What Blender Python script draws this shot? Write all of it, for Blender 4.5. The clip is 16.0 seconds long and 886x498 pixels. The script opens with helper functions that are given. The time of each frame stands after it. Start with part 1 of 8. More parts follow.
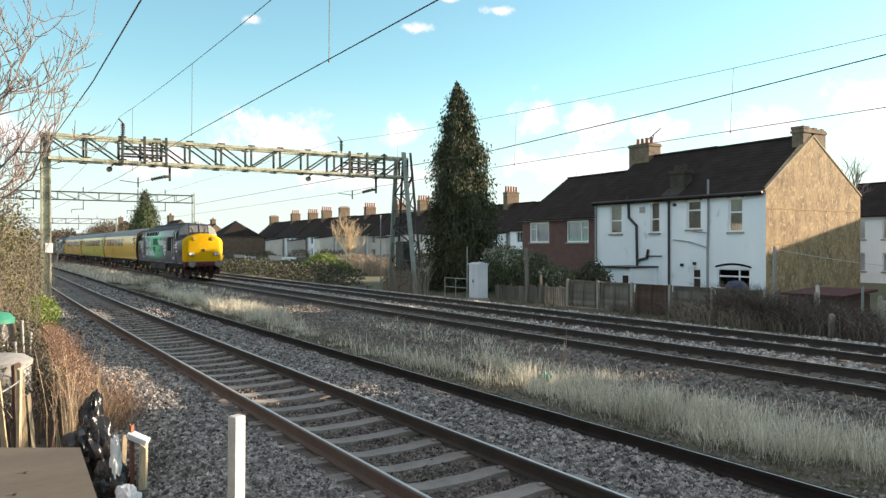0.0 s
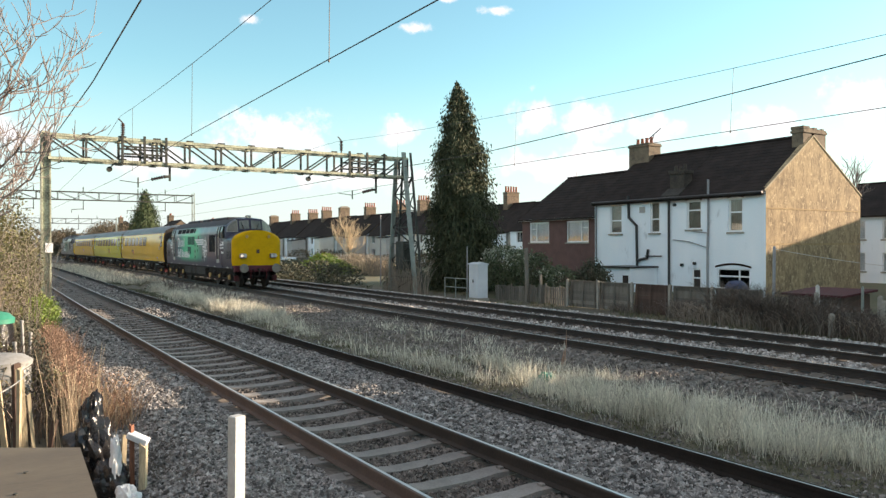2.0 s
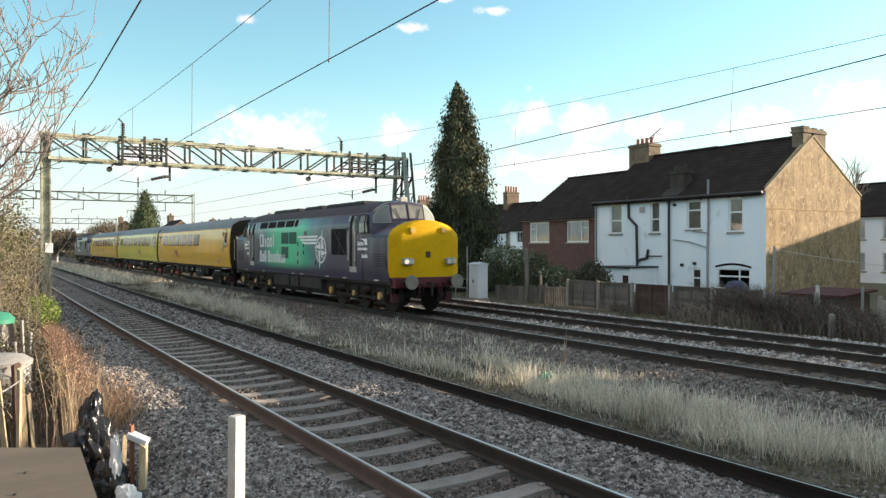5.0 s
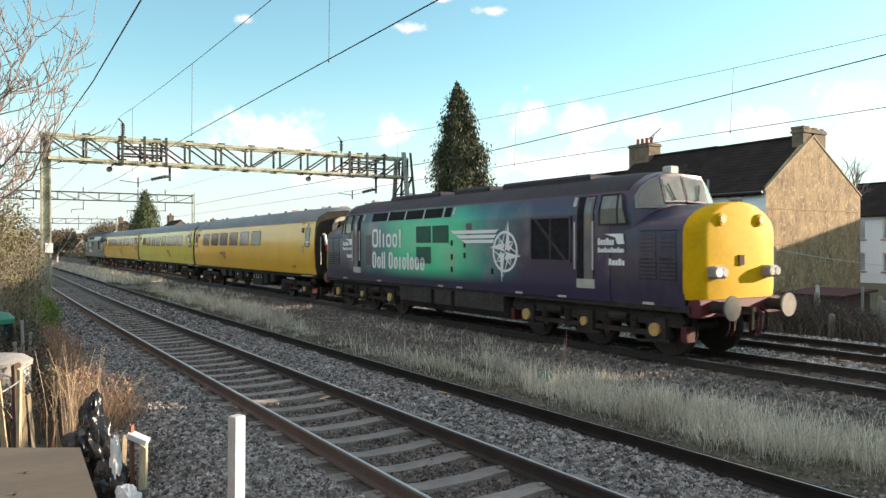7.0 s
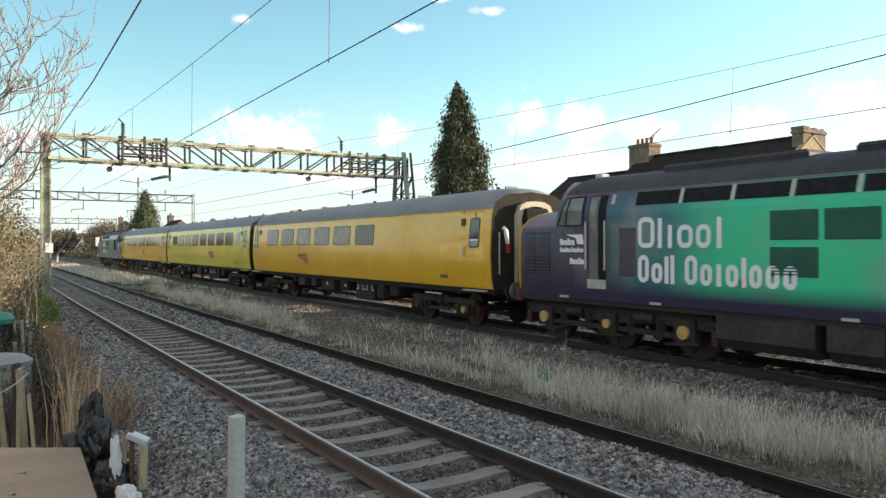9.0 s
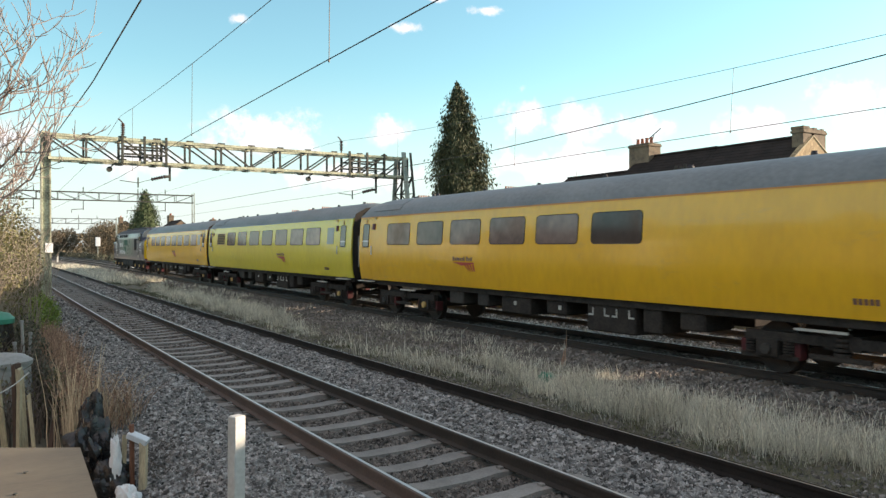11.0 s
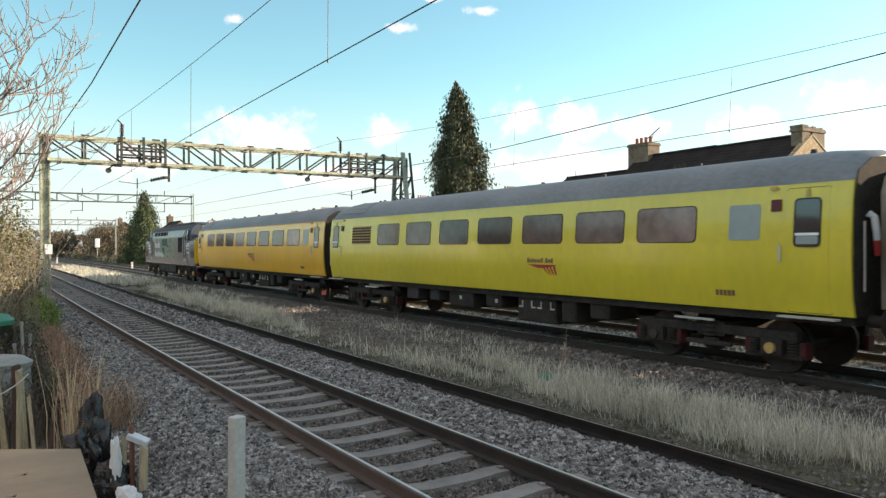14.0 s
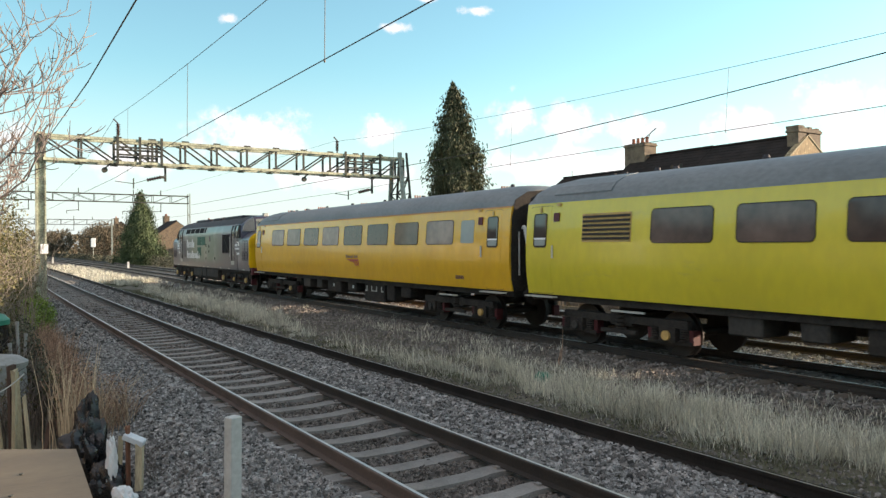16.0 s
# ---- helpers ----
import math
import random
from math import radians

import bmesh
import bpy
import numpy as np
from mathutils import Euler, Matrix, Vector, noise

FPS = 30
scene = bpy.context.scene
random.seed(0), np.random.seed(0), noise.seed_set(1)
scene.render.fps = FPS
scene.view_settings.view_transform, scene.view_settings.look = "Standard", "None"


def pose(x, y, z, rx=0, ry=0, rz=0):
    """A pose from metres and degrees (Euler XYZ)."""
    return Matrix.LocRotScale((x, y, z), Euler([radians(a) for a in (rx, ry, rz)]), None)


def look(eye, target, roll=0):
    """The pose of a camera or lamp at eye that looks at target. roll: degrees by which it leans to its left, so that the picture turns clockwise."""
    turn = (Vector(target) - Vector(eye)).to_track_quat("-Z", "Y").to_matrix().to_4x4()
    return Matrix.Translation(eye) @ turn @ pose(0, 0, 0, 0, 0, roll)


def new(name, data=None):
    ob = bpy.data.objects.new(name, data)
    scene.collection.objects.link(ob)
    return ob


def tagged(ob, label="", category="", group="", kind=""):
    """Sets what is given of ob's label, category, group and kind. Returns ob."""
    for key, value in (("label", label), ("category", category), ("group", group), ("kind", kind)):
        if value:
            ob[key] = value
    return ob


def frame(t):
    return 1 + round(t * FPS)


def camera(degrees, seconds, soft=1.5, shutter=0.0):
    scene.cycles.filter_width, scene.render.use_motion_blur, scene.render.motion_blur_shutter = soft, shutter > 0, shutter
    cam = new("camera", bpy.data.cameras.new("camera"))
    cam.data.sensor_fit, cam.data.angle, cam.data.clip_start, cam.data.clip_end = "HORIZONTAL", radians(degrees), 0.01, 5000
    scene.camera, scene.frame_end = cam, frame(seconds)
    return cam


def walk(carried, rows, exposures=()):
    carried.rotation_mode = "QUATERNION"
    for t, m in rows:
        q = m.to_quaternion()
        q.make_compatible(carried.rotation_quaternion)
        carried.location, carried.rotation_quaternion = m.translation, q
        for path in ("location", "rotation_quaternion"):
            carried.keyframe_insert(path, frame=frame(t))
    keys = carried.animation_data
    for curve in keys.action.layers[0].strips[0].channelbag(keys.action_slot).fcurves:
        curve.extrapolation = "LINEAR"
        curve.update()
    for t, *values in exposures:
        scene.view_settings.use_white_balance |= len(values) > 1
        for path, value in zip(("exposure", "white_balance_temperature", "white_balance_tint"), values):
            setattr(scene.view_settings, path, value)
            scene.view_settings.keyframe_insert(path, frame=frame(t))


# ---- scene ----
# ---------------------------------------------------------------- camera
cam = camera(61.48, 16.0, soft=1.4, shutter=0.2)
EYE = Vector((0.0, 0.0, 2.274))


def view(turn, tilt, lean):
    a, b = radians(turn), radians(tilt)
    way = Vector((math.sin(a) * math.cos(b), math.cos(a) * math.cos(b), math.sin(b)))
    return look(EYE, EYE + way * 10, lean)


walk(cam, [
    (0.0, view(32.68, -0.286, -0.15)),
    (12.55, view(32.68, -0.286, -0.15)),
    (12.9, view(32.72, -0.29, -0.36)),
    (15.6, view(32.72, -0.29, -0.34)),
    (16.0, view(32.97, -0.286, -0.30)),
], exposures=[(0.0, 1.47, 6650, 20), (16.0, 1.47, 6650, 20)])

# ---------------------------------------------------------------- sky and sun
SUN_AZ, SUN_EL = 106.7, 11.7
world = bpy.data.worlds.new("sky")
scene.world = world
world.use_nodes = True
wn = world.node_tree.nodes
sky = wn.new("ShaderNodeTexSky")
sky.sky_type = "NISHITA"
sky.sun_disc = False
sky.sun_elevation, sky.sun_rotation = radians(SUN_EL), radians(SUN_AZ)
sky.air_density, sky.dust_density, sky.ozone_density = 1.0, 0.6, 1.0
wl = world.node_tree.links
wn["Background"].inputs["Strength"].default_value = 0.071
clear = wn.new("ShaderNodeMix")                # clean winter air: a little more cyan than the model's
clear.data_type, clear.blend_type = "RGBA", "MULTIPLY"
clear.inputs[0].default_value = 1.0
clear.inputs[7].default_value = (1.07, 1.60, 1.47, 1)
wl.new(sky.outputs[0], clear.inputs[6])
wtc, wsep, wmr = wn.new("ShaderNodeTexCoord"), wn.new("ShaderNodeSeparateXYZ"), wn.new("ShaderNodeMapRange")
wl.new(wtc.outputs["Generated"], wsep.inputs[0])
wl.new(wsep.outputs["Z"], wmr.inputs[0])
wmr.interpolation_type = "SMOOTHSTEP"
wmr.inputs[1].default_value, wmr.inputs[2].default_value = 0.0, 0.24
wmr.inputs[3].default_value, wmr.inputs[4].default_value = 0.82, 0.0
haze = wn.new("ShaderNodeMix")                 # even white haze all round the horizon
haze.data_type = "RGBA"
haze.inputs[7].default_value = (4.4, 5.0, 5.2, 1)
wl.new(wmr.outputs[0], haze.inputs[0])
wl.new(clear.outputs[2], haze.inputs[6])
# broken white cloud added above the view, all over the sky, to whiten skylight
wnz, wdv, wcr, wup, wmul, wcl = (wn.new(k) for k in ("ShaderNodeTexNoise", "ShaderNodeVectorMath", "ShaderNodeMapRange", "ShaderNodeMapRange", "ShaderNodeMath", "ShaderNodeMix"))
wdv.operation = "DIVIDE"
wcomb = wn.new("ShaderNodeCombineXYZ")
for k in range(3):
    wl.new(wsep.outputs["Z"], wcomb.inputs[k])
wl.new(wtc.outputs["Generated"], wdv.inputs[0])
wl.new(wcomb.outputs[0], wdv.inputs[1])
wl.new(wdv.outputs[0], wnz.inputs["Vector"])
wnz.inputs["Scale"].default_value, wnz.inputs["Detail"].default_value = 1.5, 5
wl.new(wnz.outputs[0], wcr.inputs[0])
wcr.interpolation_type = "SMOOTHSTEP"
wcr.inputs[1].default_value, wcr.inputs[2].default_value = 0.40, 0.56
wl.new(wsep.outputs["Z"], wup.inputs[0])
wup.inputs[1].default_value, wup.inputs[2].default_value = 0.36, 0.50
wmul.operation = "MULTIPLY"
wl.new(wcr.outputs[0], wmul.inputs[0])
wl.new(wup.outputs[0], wmul.inputs[1])
wcl.data_type = "RGBA"
wcl.inputs[7].default_value = (6.4, 6.0, 5.5, 1)
wl.new(wmul.outputs[0], wcl.inputs[0])
wl.new(haze.outputs[2], wcl.inputs[6])
wl.new(wcl.outputs[2], wn["Background"].inputs["Color"])
sun_way = Vector((math.sin(radians(SUN_AZ)) * math.cos(radians(SUN_EL)),
                  math.cos(radians(SUN_AZ)) * math.cos(radians(SUN_EL)), math.sin(radians(SUN_EL))))
sun = new("sun", bpy.data.lights.new("sun", "SUN"))
sun.data.energy, sun.data.angle, sun.data.color = 5.0, radians(0.6), (1.0, 0.83, 0.6)
sun.matrix_world = look(sun_way * 200, (0, 0, 0))

# ---------------------------------------------------------------- materials


def nodes_of(name):
    m = bpy.data.materials.new(name)
    m.use_nodes = True
    nt = m.node_tree
    return m, nt, nt.nodes["Principled BSDF"]


def mat(name, a, b=None, rough=0.8, metal=0.0, scale=6.0, bump=0.0, fine=60.0, spec=0.5, coat=0.0, rand=0.0, island=0.0, stretch=None):
    """Two base colours mixed by a coarse and a fine noise, with relief."""
    m, nt, p = nodes_of(name)
    b = b or tuple(c * 0.7 for c in a)
    n, l = nt.nodes, nt.links
    tc = n.new("ShaderNodeTexCoord")
    mp = n.new("ShaderNodeMapping")
    l.new(tc.outputs["Object"], mp.inputs["Vector"])
    if stretch:
        mp.inputs["Scale"].default_value = stretch
    n1, n2 = n.new("ShaderNodeTexNoise"), n.new("ShaderNodeTexNoise")
    n1.inputs["Scale"].default_value, n2.inputs["Scale"].default_value = scale, fine
    n1.inputs["Detail"].default_value, n2.inputs["Detail"].default_value = 5, 3
    l.new(mp.outputs[0], n1.inputs["Vector"])
    l.new(mp.outputs[0], n2.inputs["Vector"])
    add = n.new("ShaderNodeMath")
    add.operation = "MULTIPLY_ADD"
    add.inputs[1].default_value = 0.45
    l.new(n2.outputs[0], add.inputs[0])
    sc = n.new("ShaderNodeMath")
    sc.operation = "MULTIPLY"
    sc.inputs[1].default_value = 0.55
    l.new(n1.outputs[0], sc.inputs[0])
    l.new(sc.outputs[0], add.inputs[2])
    ramp = n.new("ShaderNodeMapRange")
    ramp.inputs[1].default_value, ramp.inputs[2].default_value = 0.36, 0.64
    l.new(add.outputs[0], ramp.inputs[0])
    mix = n.new("ShaderNodeMix")
    mix.data_type = "RGBA"
    mix.inputs[6].default_value, mix.inputs[7].default_value = (*a, 1), (*b, 1)
    l.new(ramp.outputs[0], mix.inputs[0])
    out = mix.outputs[2]
    if rand or island:
        src = n.new("ShaderNodeObjectInfo").outputs["Random"] if rand else n.new("ShaderNodeNewGeometry").outputs["Random Per Island"]
        mr = n.new("ShaderNodeMapRange")
        k = rand or island
        mr.inputs[3].default_value, mr.inputs[4].default_value = 1 - k, 1 + k
        l.new(src, mr.inputs[0])
        hs = n.new("ShaderNodeHueSaturation")
        l.new(mr.outputs[0], hs.inputs["Value"])
        l.new(out, hs.inputs["Color"])
        out = hs.outputs[0]
    l.new(out, p.inputs["Base Color"])
    p.inputs["Roughness"].default_value, p.inputs["Metallic"].default_value = rough, metal
    p.inputs["Specular IOR Level"].default_value = spec
    p.inputs["Coat Weight"].default_value = coat
    if bump:
        bp = n.new("ShaderNodeBump")
        bp.inputs["Strength"].default_value, bp.inputs["Distance"].default_value = bump, 0.02
        l.new(add.outputs[0], bp.inputs["Height"])
        l.new(bp.outputs[0], p.inputs["Normal"])
    return m


M = {
    "ballast": mat("ballast", (0.06, 0.0516, 0.0444), (0.168, 0.1464, 0.126), 0.95, scale=2, fine=22, bump=1.0),
    "stone": mat("ballast_stone", (0.09, 0.086, 0.082), (0.33, 0.315, 0.30), 0.95, scale=8, fine=60, island=0.8),
    "cinder": mat("cinder_stone", (0.12, 0.108, 0.097), (0.225, 0.205, 0.188), 0.95, scale=8, fine=60, island=0.6),
    "crib": mat("crib_stone", (0.07475, 0.0644, 0.0575), (0.1725, 0.1518, 0.1357), 0.95, scale=8, fine=60, island=0.7),
    "earth": mat("cess_earth", (0.066, 0.06, 0.042), (0.138, 0.12, 0.084), 0.95, scale=1.2, fine=14, bump=0.8),
    "grass": mat("rough_grass", (0.069, 0.0759, 0.0345), (0.1173, 0.1035, 0.0552), 0.95, scale=0.4, fine=9, bump=0.6),
    "dry": mat("dry_grass", (0.74, 0.71, 0.60), (0.44, 0.425, 0.345), 0.85, scale=0.9, fine=6, island=0.5),
    "green_blade": mat("green_grass", (0.075, 0.085, 0.038), (0.14, 0.135, 0.075), 0.85, scale=1.5, fine=20, island=0.3),
    "rail": mat("rail_steel", (0.028, 0.023, 0.02), (0.05, 0.038, 0.03), 0.7, 0.2, scale=3, fine=40, bump=0.2),
    "rust": mat("rusty_rail", (0.125, 0.088, 0.072), (0.085, 0.062, 0.052), 0.85, 0.1, scale=3, fine=50, bump=0.3),
    "rail_black": mat("dark_rail_steel", (0.015, 0.013, 0.012), (0.028, 0.023, 0.02), 0.8, scale=3, fine=40, bump=0.2, spec=0.2),
    "railhead": mat("rail_head", (0.62, 0.60, 0.58), (0.45, 0.43, 0.41), 0.38, 0.9, scale=2, fine=30, stretch=(6, 0.2, 6)),
    "sleeper": mat("concrete_sleeper", (0.27, 0.25, 0.23), (0.17, 0.158, 0.145), 0.9, scale=4, fine=45, bump=0.3, rand=0.15),
    "sleeper_dark": mat("dirty_sleeper", (0.15, 0.125, 0.10), (0.09, 0.075, 0.06), 0.95, scale=4, fine=45, bump=0.3, rand=0.15),
    "galv": mat("lichened_steel", (0.60, 0.62, 0.46), (0.13, 0.13, 0.10), 0.8, 0.1, scale=2.2, fine=14, bump=0.3),
    "darksteel": mat("dark_steel", (0.032, 0.034, 0.030), (0.075, 0.077, 0.066), 0.7, 0.3, scale=3, fine=30),
    "galvgrey": mat("grey_steel", (0.33, 0.37, 0.34), (0.20, 0.225, 0.205), 0.7, 0.3, scale=2, fine=25),
    "insul": mat("brown_insulator", (0.06, 0.035, 0.028), (0.09, 0.05, 0.04), 0.25, scale=5),
    "wire": mat("copper_wire", (0.05, 0.045, 0.04), (0.08, 0.07, 0.06), 0.6, 0.5),
    "render_white": mat("painted_render", (0.78, 0.85, 0.91), (0.87, 0.91, 0.95), 0.85, scale=0.9, fine=30, bump=0.25, stretch=(1, 1, 0.35)),
    "render_cream": mat("cream_render", (0.60, 0.57, 0.52), (0.70, 0.67, 0.61), 0.9, scale=0.6, fine=25, bump=0.25),
    "render_grey": mat("grey_render", (0.40, 0.38, 0.36), (0.50, 0.47, 0.44), 0.9, scale=0.6, fine=25, bump=0.25),
    "tilehung": mat("red_brown_tile", (0.105, 0.052, 0.047), (0.15, 0.078, 0.068), 0.8, scale=2, fine=18, bump=0.5),
    "brick": mat("stock_brick", (0.56, 0.38, 0.18), (0.36, 0.235, 0.11), 0.9, scale=1.3, fine=9, bump=0.8, rand=0.22, stretch=(1, 1, 2.2)),
    "mortar": mat("mortar", (0.42, 0.36, 0.25), (0.30, 0.25, 0.17), 0.95, scale=2, fine=40, bump=0.3),
    "roof": mat("roof_tile", (0.017, 0.0135, 0.0125), (0.034, 0.026, 0.023), 0.95, spec=0.15, scale=1.2, fine=14, bump=0.4, rand=0.2),
    "chimney": mat("chimney_brick", (0.36, 0.24, 0.15), (0.24, 0.15, 0.10), 0.9, scale=3, fine=14, bump=0.6),
    "pot": mat("terracotta", (0.36, 0.13, 0.08), (0.28, 0.10, 0.06), 0.85, scale=6),
    "upvc": mat("white_frame", (0.88, 0.89, 0.90), (0.80, 0.81, 0.82), 0.4, scale=2),
    "glass": mat("window_glass", (0.040, 0.033, 0.031), (0.065, 0.053, 0.05), 0.06, scale=1, spec=0.8),
    "blind": mat("tan_blind", (0.42, 0.37, 0.30), (0.30, 0.265, 0.215), 0.9, scale=3, stretch=(1, 4, 0.4)),
    "gable": mat("rough_ochre_wall", (0.42, 0.312, 0.18), (0.18, 0.132, 0.0816), 0.95, scale=1.1, fine=6.5, bump=1.0, stretch=(1.7, 1.7, 0.75)),
    "gable_band": mat("ochre_string_course", (0.40, 0.29, 0.15), (0.28, 0.195, 0.10), 0.95, scale=2, fine=9, bump=0.6),
    "pale_stone": mat("pale_ballast_stone", (0.2352, 0.2128, 0.196), (0.4704, 0.4368, 0.4088), 0.95, scale=8, fine=60, island=0.6),
    "curtain": mat("net_curtain", (0.74, 0.76, 0.80), (0.52, 0.54, 0.58), 0.9, scale=4, stretch=(1, 6, 0.3)),
    "pipe_black": mat("black_pipe", (0.02, 0.02, 0.022), (0.035, 0.033, 0.033), 0.45),
    "pipe_grey": mat("grey_pipe", (0.33, 0.33, 0.34), (0.26, 0.26, 0.27), 0.6),
    "fence": mat("weathered_board", (0.1836, 0.1692, 0.144), (0.1116, 0.1008, 0.08496), 0.95, scale=2, fine=24, bump=0.5, rand=0.25, stretch=(3, 3, 0.5)),
    "fence_dark": mat("brown_board", (0.068, 0.0416, 0.0336), (0.104, 0.068, 0.052), 0.95, scale=2, fine=24, bump=0.5, rand=0.2, stretch=(3, 3, 0.5)),
    "concrete": mat("concrete_post", (0.34, 0.32, 0.28), (0.24, 0.225, 0.19), 0.95, scale=3, fine=40, bump=0.4),
    "white_post": mat("white_painted_post", (0.56, 0.56, 0.54), (0.42, 0.42, 0.40), 0.7, scale=3, fine=30, bump=0.15),
    "cabinet": mat("grey_white_cabinet", (0.62, 0.66, 0.70), (0.52, 0.56, 0.60), 0.5, scale=1.5, fine=30),
    "bark": mat("bark", (0.14, 0.115, 0.09), (0.22, 0.19, 0.15), 0.95, scale=4, fine=40, bump=0.6, stretch=(3, 3, 0.6)),
    "bare_limb": mat("bare_limb", (0.27, 0.225, 0.20), (0.14, 0.115, 0.105), 0.9, scale=5, fine=40, bump=0.3),
    "twig": mat("bare_twig", (0.3024, 0.2592, 0.2088), (0.1944, 0.1656, 0.1332), 0.9, scale=4, fine=30),
    "conifer": mat("conifer_green", (0.030, 0.042, 0.020), (0.075, 0.082, 0.038), 0.85, scale=1.2, fine=10, island=0.4),
    "conifer_fresh": mat("fresh_conifer_green", (0.028, 0.048, 0.018), (0.068, 0.092, 0.036), 0.85, scale=0.6, fine=6, island=0.4),
    "hedge_dark": mat("dark_hedge_leaf", (0.045, 0.052, 0.032), (0.095, 0.092, 0.060), 0.85, scale=0.5, fine=4, island=0.4),
    "ivy": mat("hedge_leaf", (0.075, 0.085, 0.035), (0.15, 0.13, 0.055), 0.7, scale=1.2, fine=10, island=0.45),
    "shrub": mat("shrub_leaf", (0.045, 0.062, 0.028), (0.13, 0.155, 0.085), 0.7, scale=0.9, fine=10, island=0.45),
    "pale_leaf": mat("pale_flower_head", (0.26, 0.29, 0.20), (0.50, 0.51, 0.42), 0.8, scale=2, fine=12, island=0.35),
    "lime": mat("bright_leaf", (0.20, 0.27, 0.05), (0.13, 0.20, 0.04), 0.7, scale=0.9, fine=10, island=0.4),
    "dead": mat("dead_stem", (0.47, 0.31, 0.215), (0.23, 0.15, 0.105), 0.9, scale=2, fine=9, island=0.5),
    "straw_stalk": mat("straw_stalk", (0.62, 0.50, 0.34), (0.40, 0.31, 0.21), 0.85, scale=2, fine=20, island=0.35),
    "bramble": mat("bramble_stem", (0.075, 0.06, 0.05), (0.145, 0.12, 0.098), 0.95, scale=2, fine=20, island=0.5),
    "board": mat("brown_board_top", (0.135, 0.108, 0.073), (0.085, 0.068, 0.048), 0.7, scale=1.2, fine=24, bump=0.2, stretch=(0.6, 4, 4)),
    "bag": mat("black_plastic", (0.012, 0.012, 0.013), (0.02, 0.02, 0.022), 0.18, scale=12, bump=0.5),
    "whitebag": mat("white_plastic", (0.74, 0.74, 0.74), (0.62, 0.62, 0.63), 0.4, scale=12, bump=0.4),
    "stake": mat("old_stake", (0.56, 0.47, 0.31), (0.28, 0.23, 0.16), 0.95, scale=4, fine=30, bump=0.4, stretch=(4, 4, 0.5)),
    "red_stake": mat("red_brown_stake", (0.23, 0.10, 0.06), (0.15, 0.07, 0.045), 0.9, scale=4, fine=30, bump=0.4, stretch=(4, 4, 0.5)),
    "tarp_green": mat("green_plastic", (0.03, 0.24, 0.16), (0.02, 0.17, 0.11), 0.5, scale=4),
    "bin_grey": mat("grey_plastic", (0.30, 0.30, 0.29), (0.20, 0.20, 0.19), 0.6, scale=3, fine=20),
    "tarp_blue": mat("blue_cover", (0.02, 0.035, 0.085), (0.035, 0.05, 0.11), 0.6, scale=3, bump=0.4),
    "tan_leaf": mat("tan_leaf", (0.44, 0.36, 0.25), (0.28, 0.22, 0.15), 0.9, scale=1.5, fine=12, island=0.5),
    "far_tree": mat("far_wood", (0.085, 0.075, 0.05), (0.15, 0.115, 0.075), 0.95, scale=0.3, fine=3, island=0.4),
    "red_shed": mat("red_felt", (0.075, 0.014, 0.018), (0.05, 0.012, 0.014), 0.9, scale=2),
    # train
    # brown tint and uneven brightness of the panes stand in for reflections
    "coach_glass": mat("reflection_tinted_glass", (0.19, 0.135, 0.115), (0.085, 0.062, 0.055), 0.10, scale=0.8, fine=3, spec=0.45, rand=0.75),
    "door_grey": mat("dusty_door", (0.0975, 0.08625, 0.09), (0.1725, 0.1537, 0.15), 0.4, scale=1.5, fine=9),
    "orange_line": mat("orange_line", (0.60, 0.24, 0.03), (0.52, 0.20, 0.03), 0.5, scale=3),
    "cantrail_pink": mat("faded_red_line", (0.20, 0.05, 0.07), (0.13, 0.035, 0.05), 0.6, scale=3),
    "frost": mat("frosted_glass", (0.30, 0.345, 0.335), (0.25, 0.29, 0.285), 0.3, scale=1.2, fine=5),
    "brake_red": mat("maroon_brake_gear", (0.09, 0.012, 0.015), (0.05, 0.012, 0.012), 0.8, scale=5),
    "yellow_o": mat("orange_yellow_paint", (0.80, 0.445, 0.018), (0.70, 0.385, 0.02), 0.26, scale=0.7, fine=6, coat=0.35, stretch=(1, 1, 0.5)),
    "yellow_l": mat("lemon_yellow_paint", (0.69, 0.575, 0.04), (0.60, 0.50, 0.04), 0.26, scale=0.7, fine=6, coat=0.35, stretch=(1, 1, 0.5)),
    "yellow_f": mat("warning_yellow", (0.66, 0.385, 0.002), (0.55, 0.32, 0.003), 0.62, scale=2, fine=12, spec=0.12),
    "roof_grey": mat("roof_grey", (0.115, 0.135, 0.145), (0.185, 0.205, 0.215), 0.55, scale=0.8, fine=12, stretch=(1, 0.6, 1)),
    "roof_dark": mat("sooty_roof", (0.020, 0.020, 0.026), (0.046, 0.044, 0.052), 0.7, spec=0.3, scale=0.7, fine=9),
    "under": mat("underframe_dirt", (0.028, 0.026, 0.025), (0.055, 0.049, 0.043), 0.95, spec=0.1, scale=3, fine=20, bump=0.3),
    "tank": mat("grimy_tank", (0.040, 0.038, 0.036), (0.068, 0.063, 0.057), 0.9, spec=0.15, scale=1.5, fine=12),
    "wheel": mat("wheel_steel", (0.03, 0.026, 0.024), (0.055, 0.047, 0.042), 0.6, 0.4, scale=4),
    "axlebox": mat("yellow_axlebox", (0.55, 0.36, 0.11), (0.40, 0.26, 0.09), 0.6, scale=9),
    "livery_white": mat("white_lettering", (0.84, 0.85, 0.86), (0.74, 0.76, 0.78), 0.4, scale=2, fine=14),
    "livery_red": mat("red_emblem", (0.42, 0.035, 0.03), (0.36, 0.03, 0.03), 0.4, scale=2),
    "livery_ink": mat("dark_lettering", (0.20, 0.10, 0.07), None, 0.5),
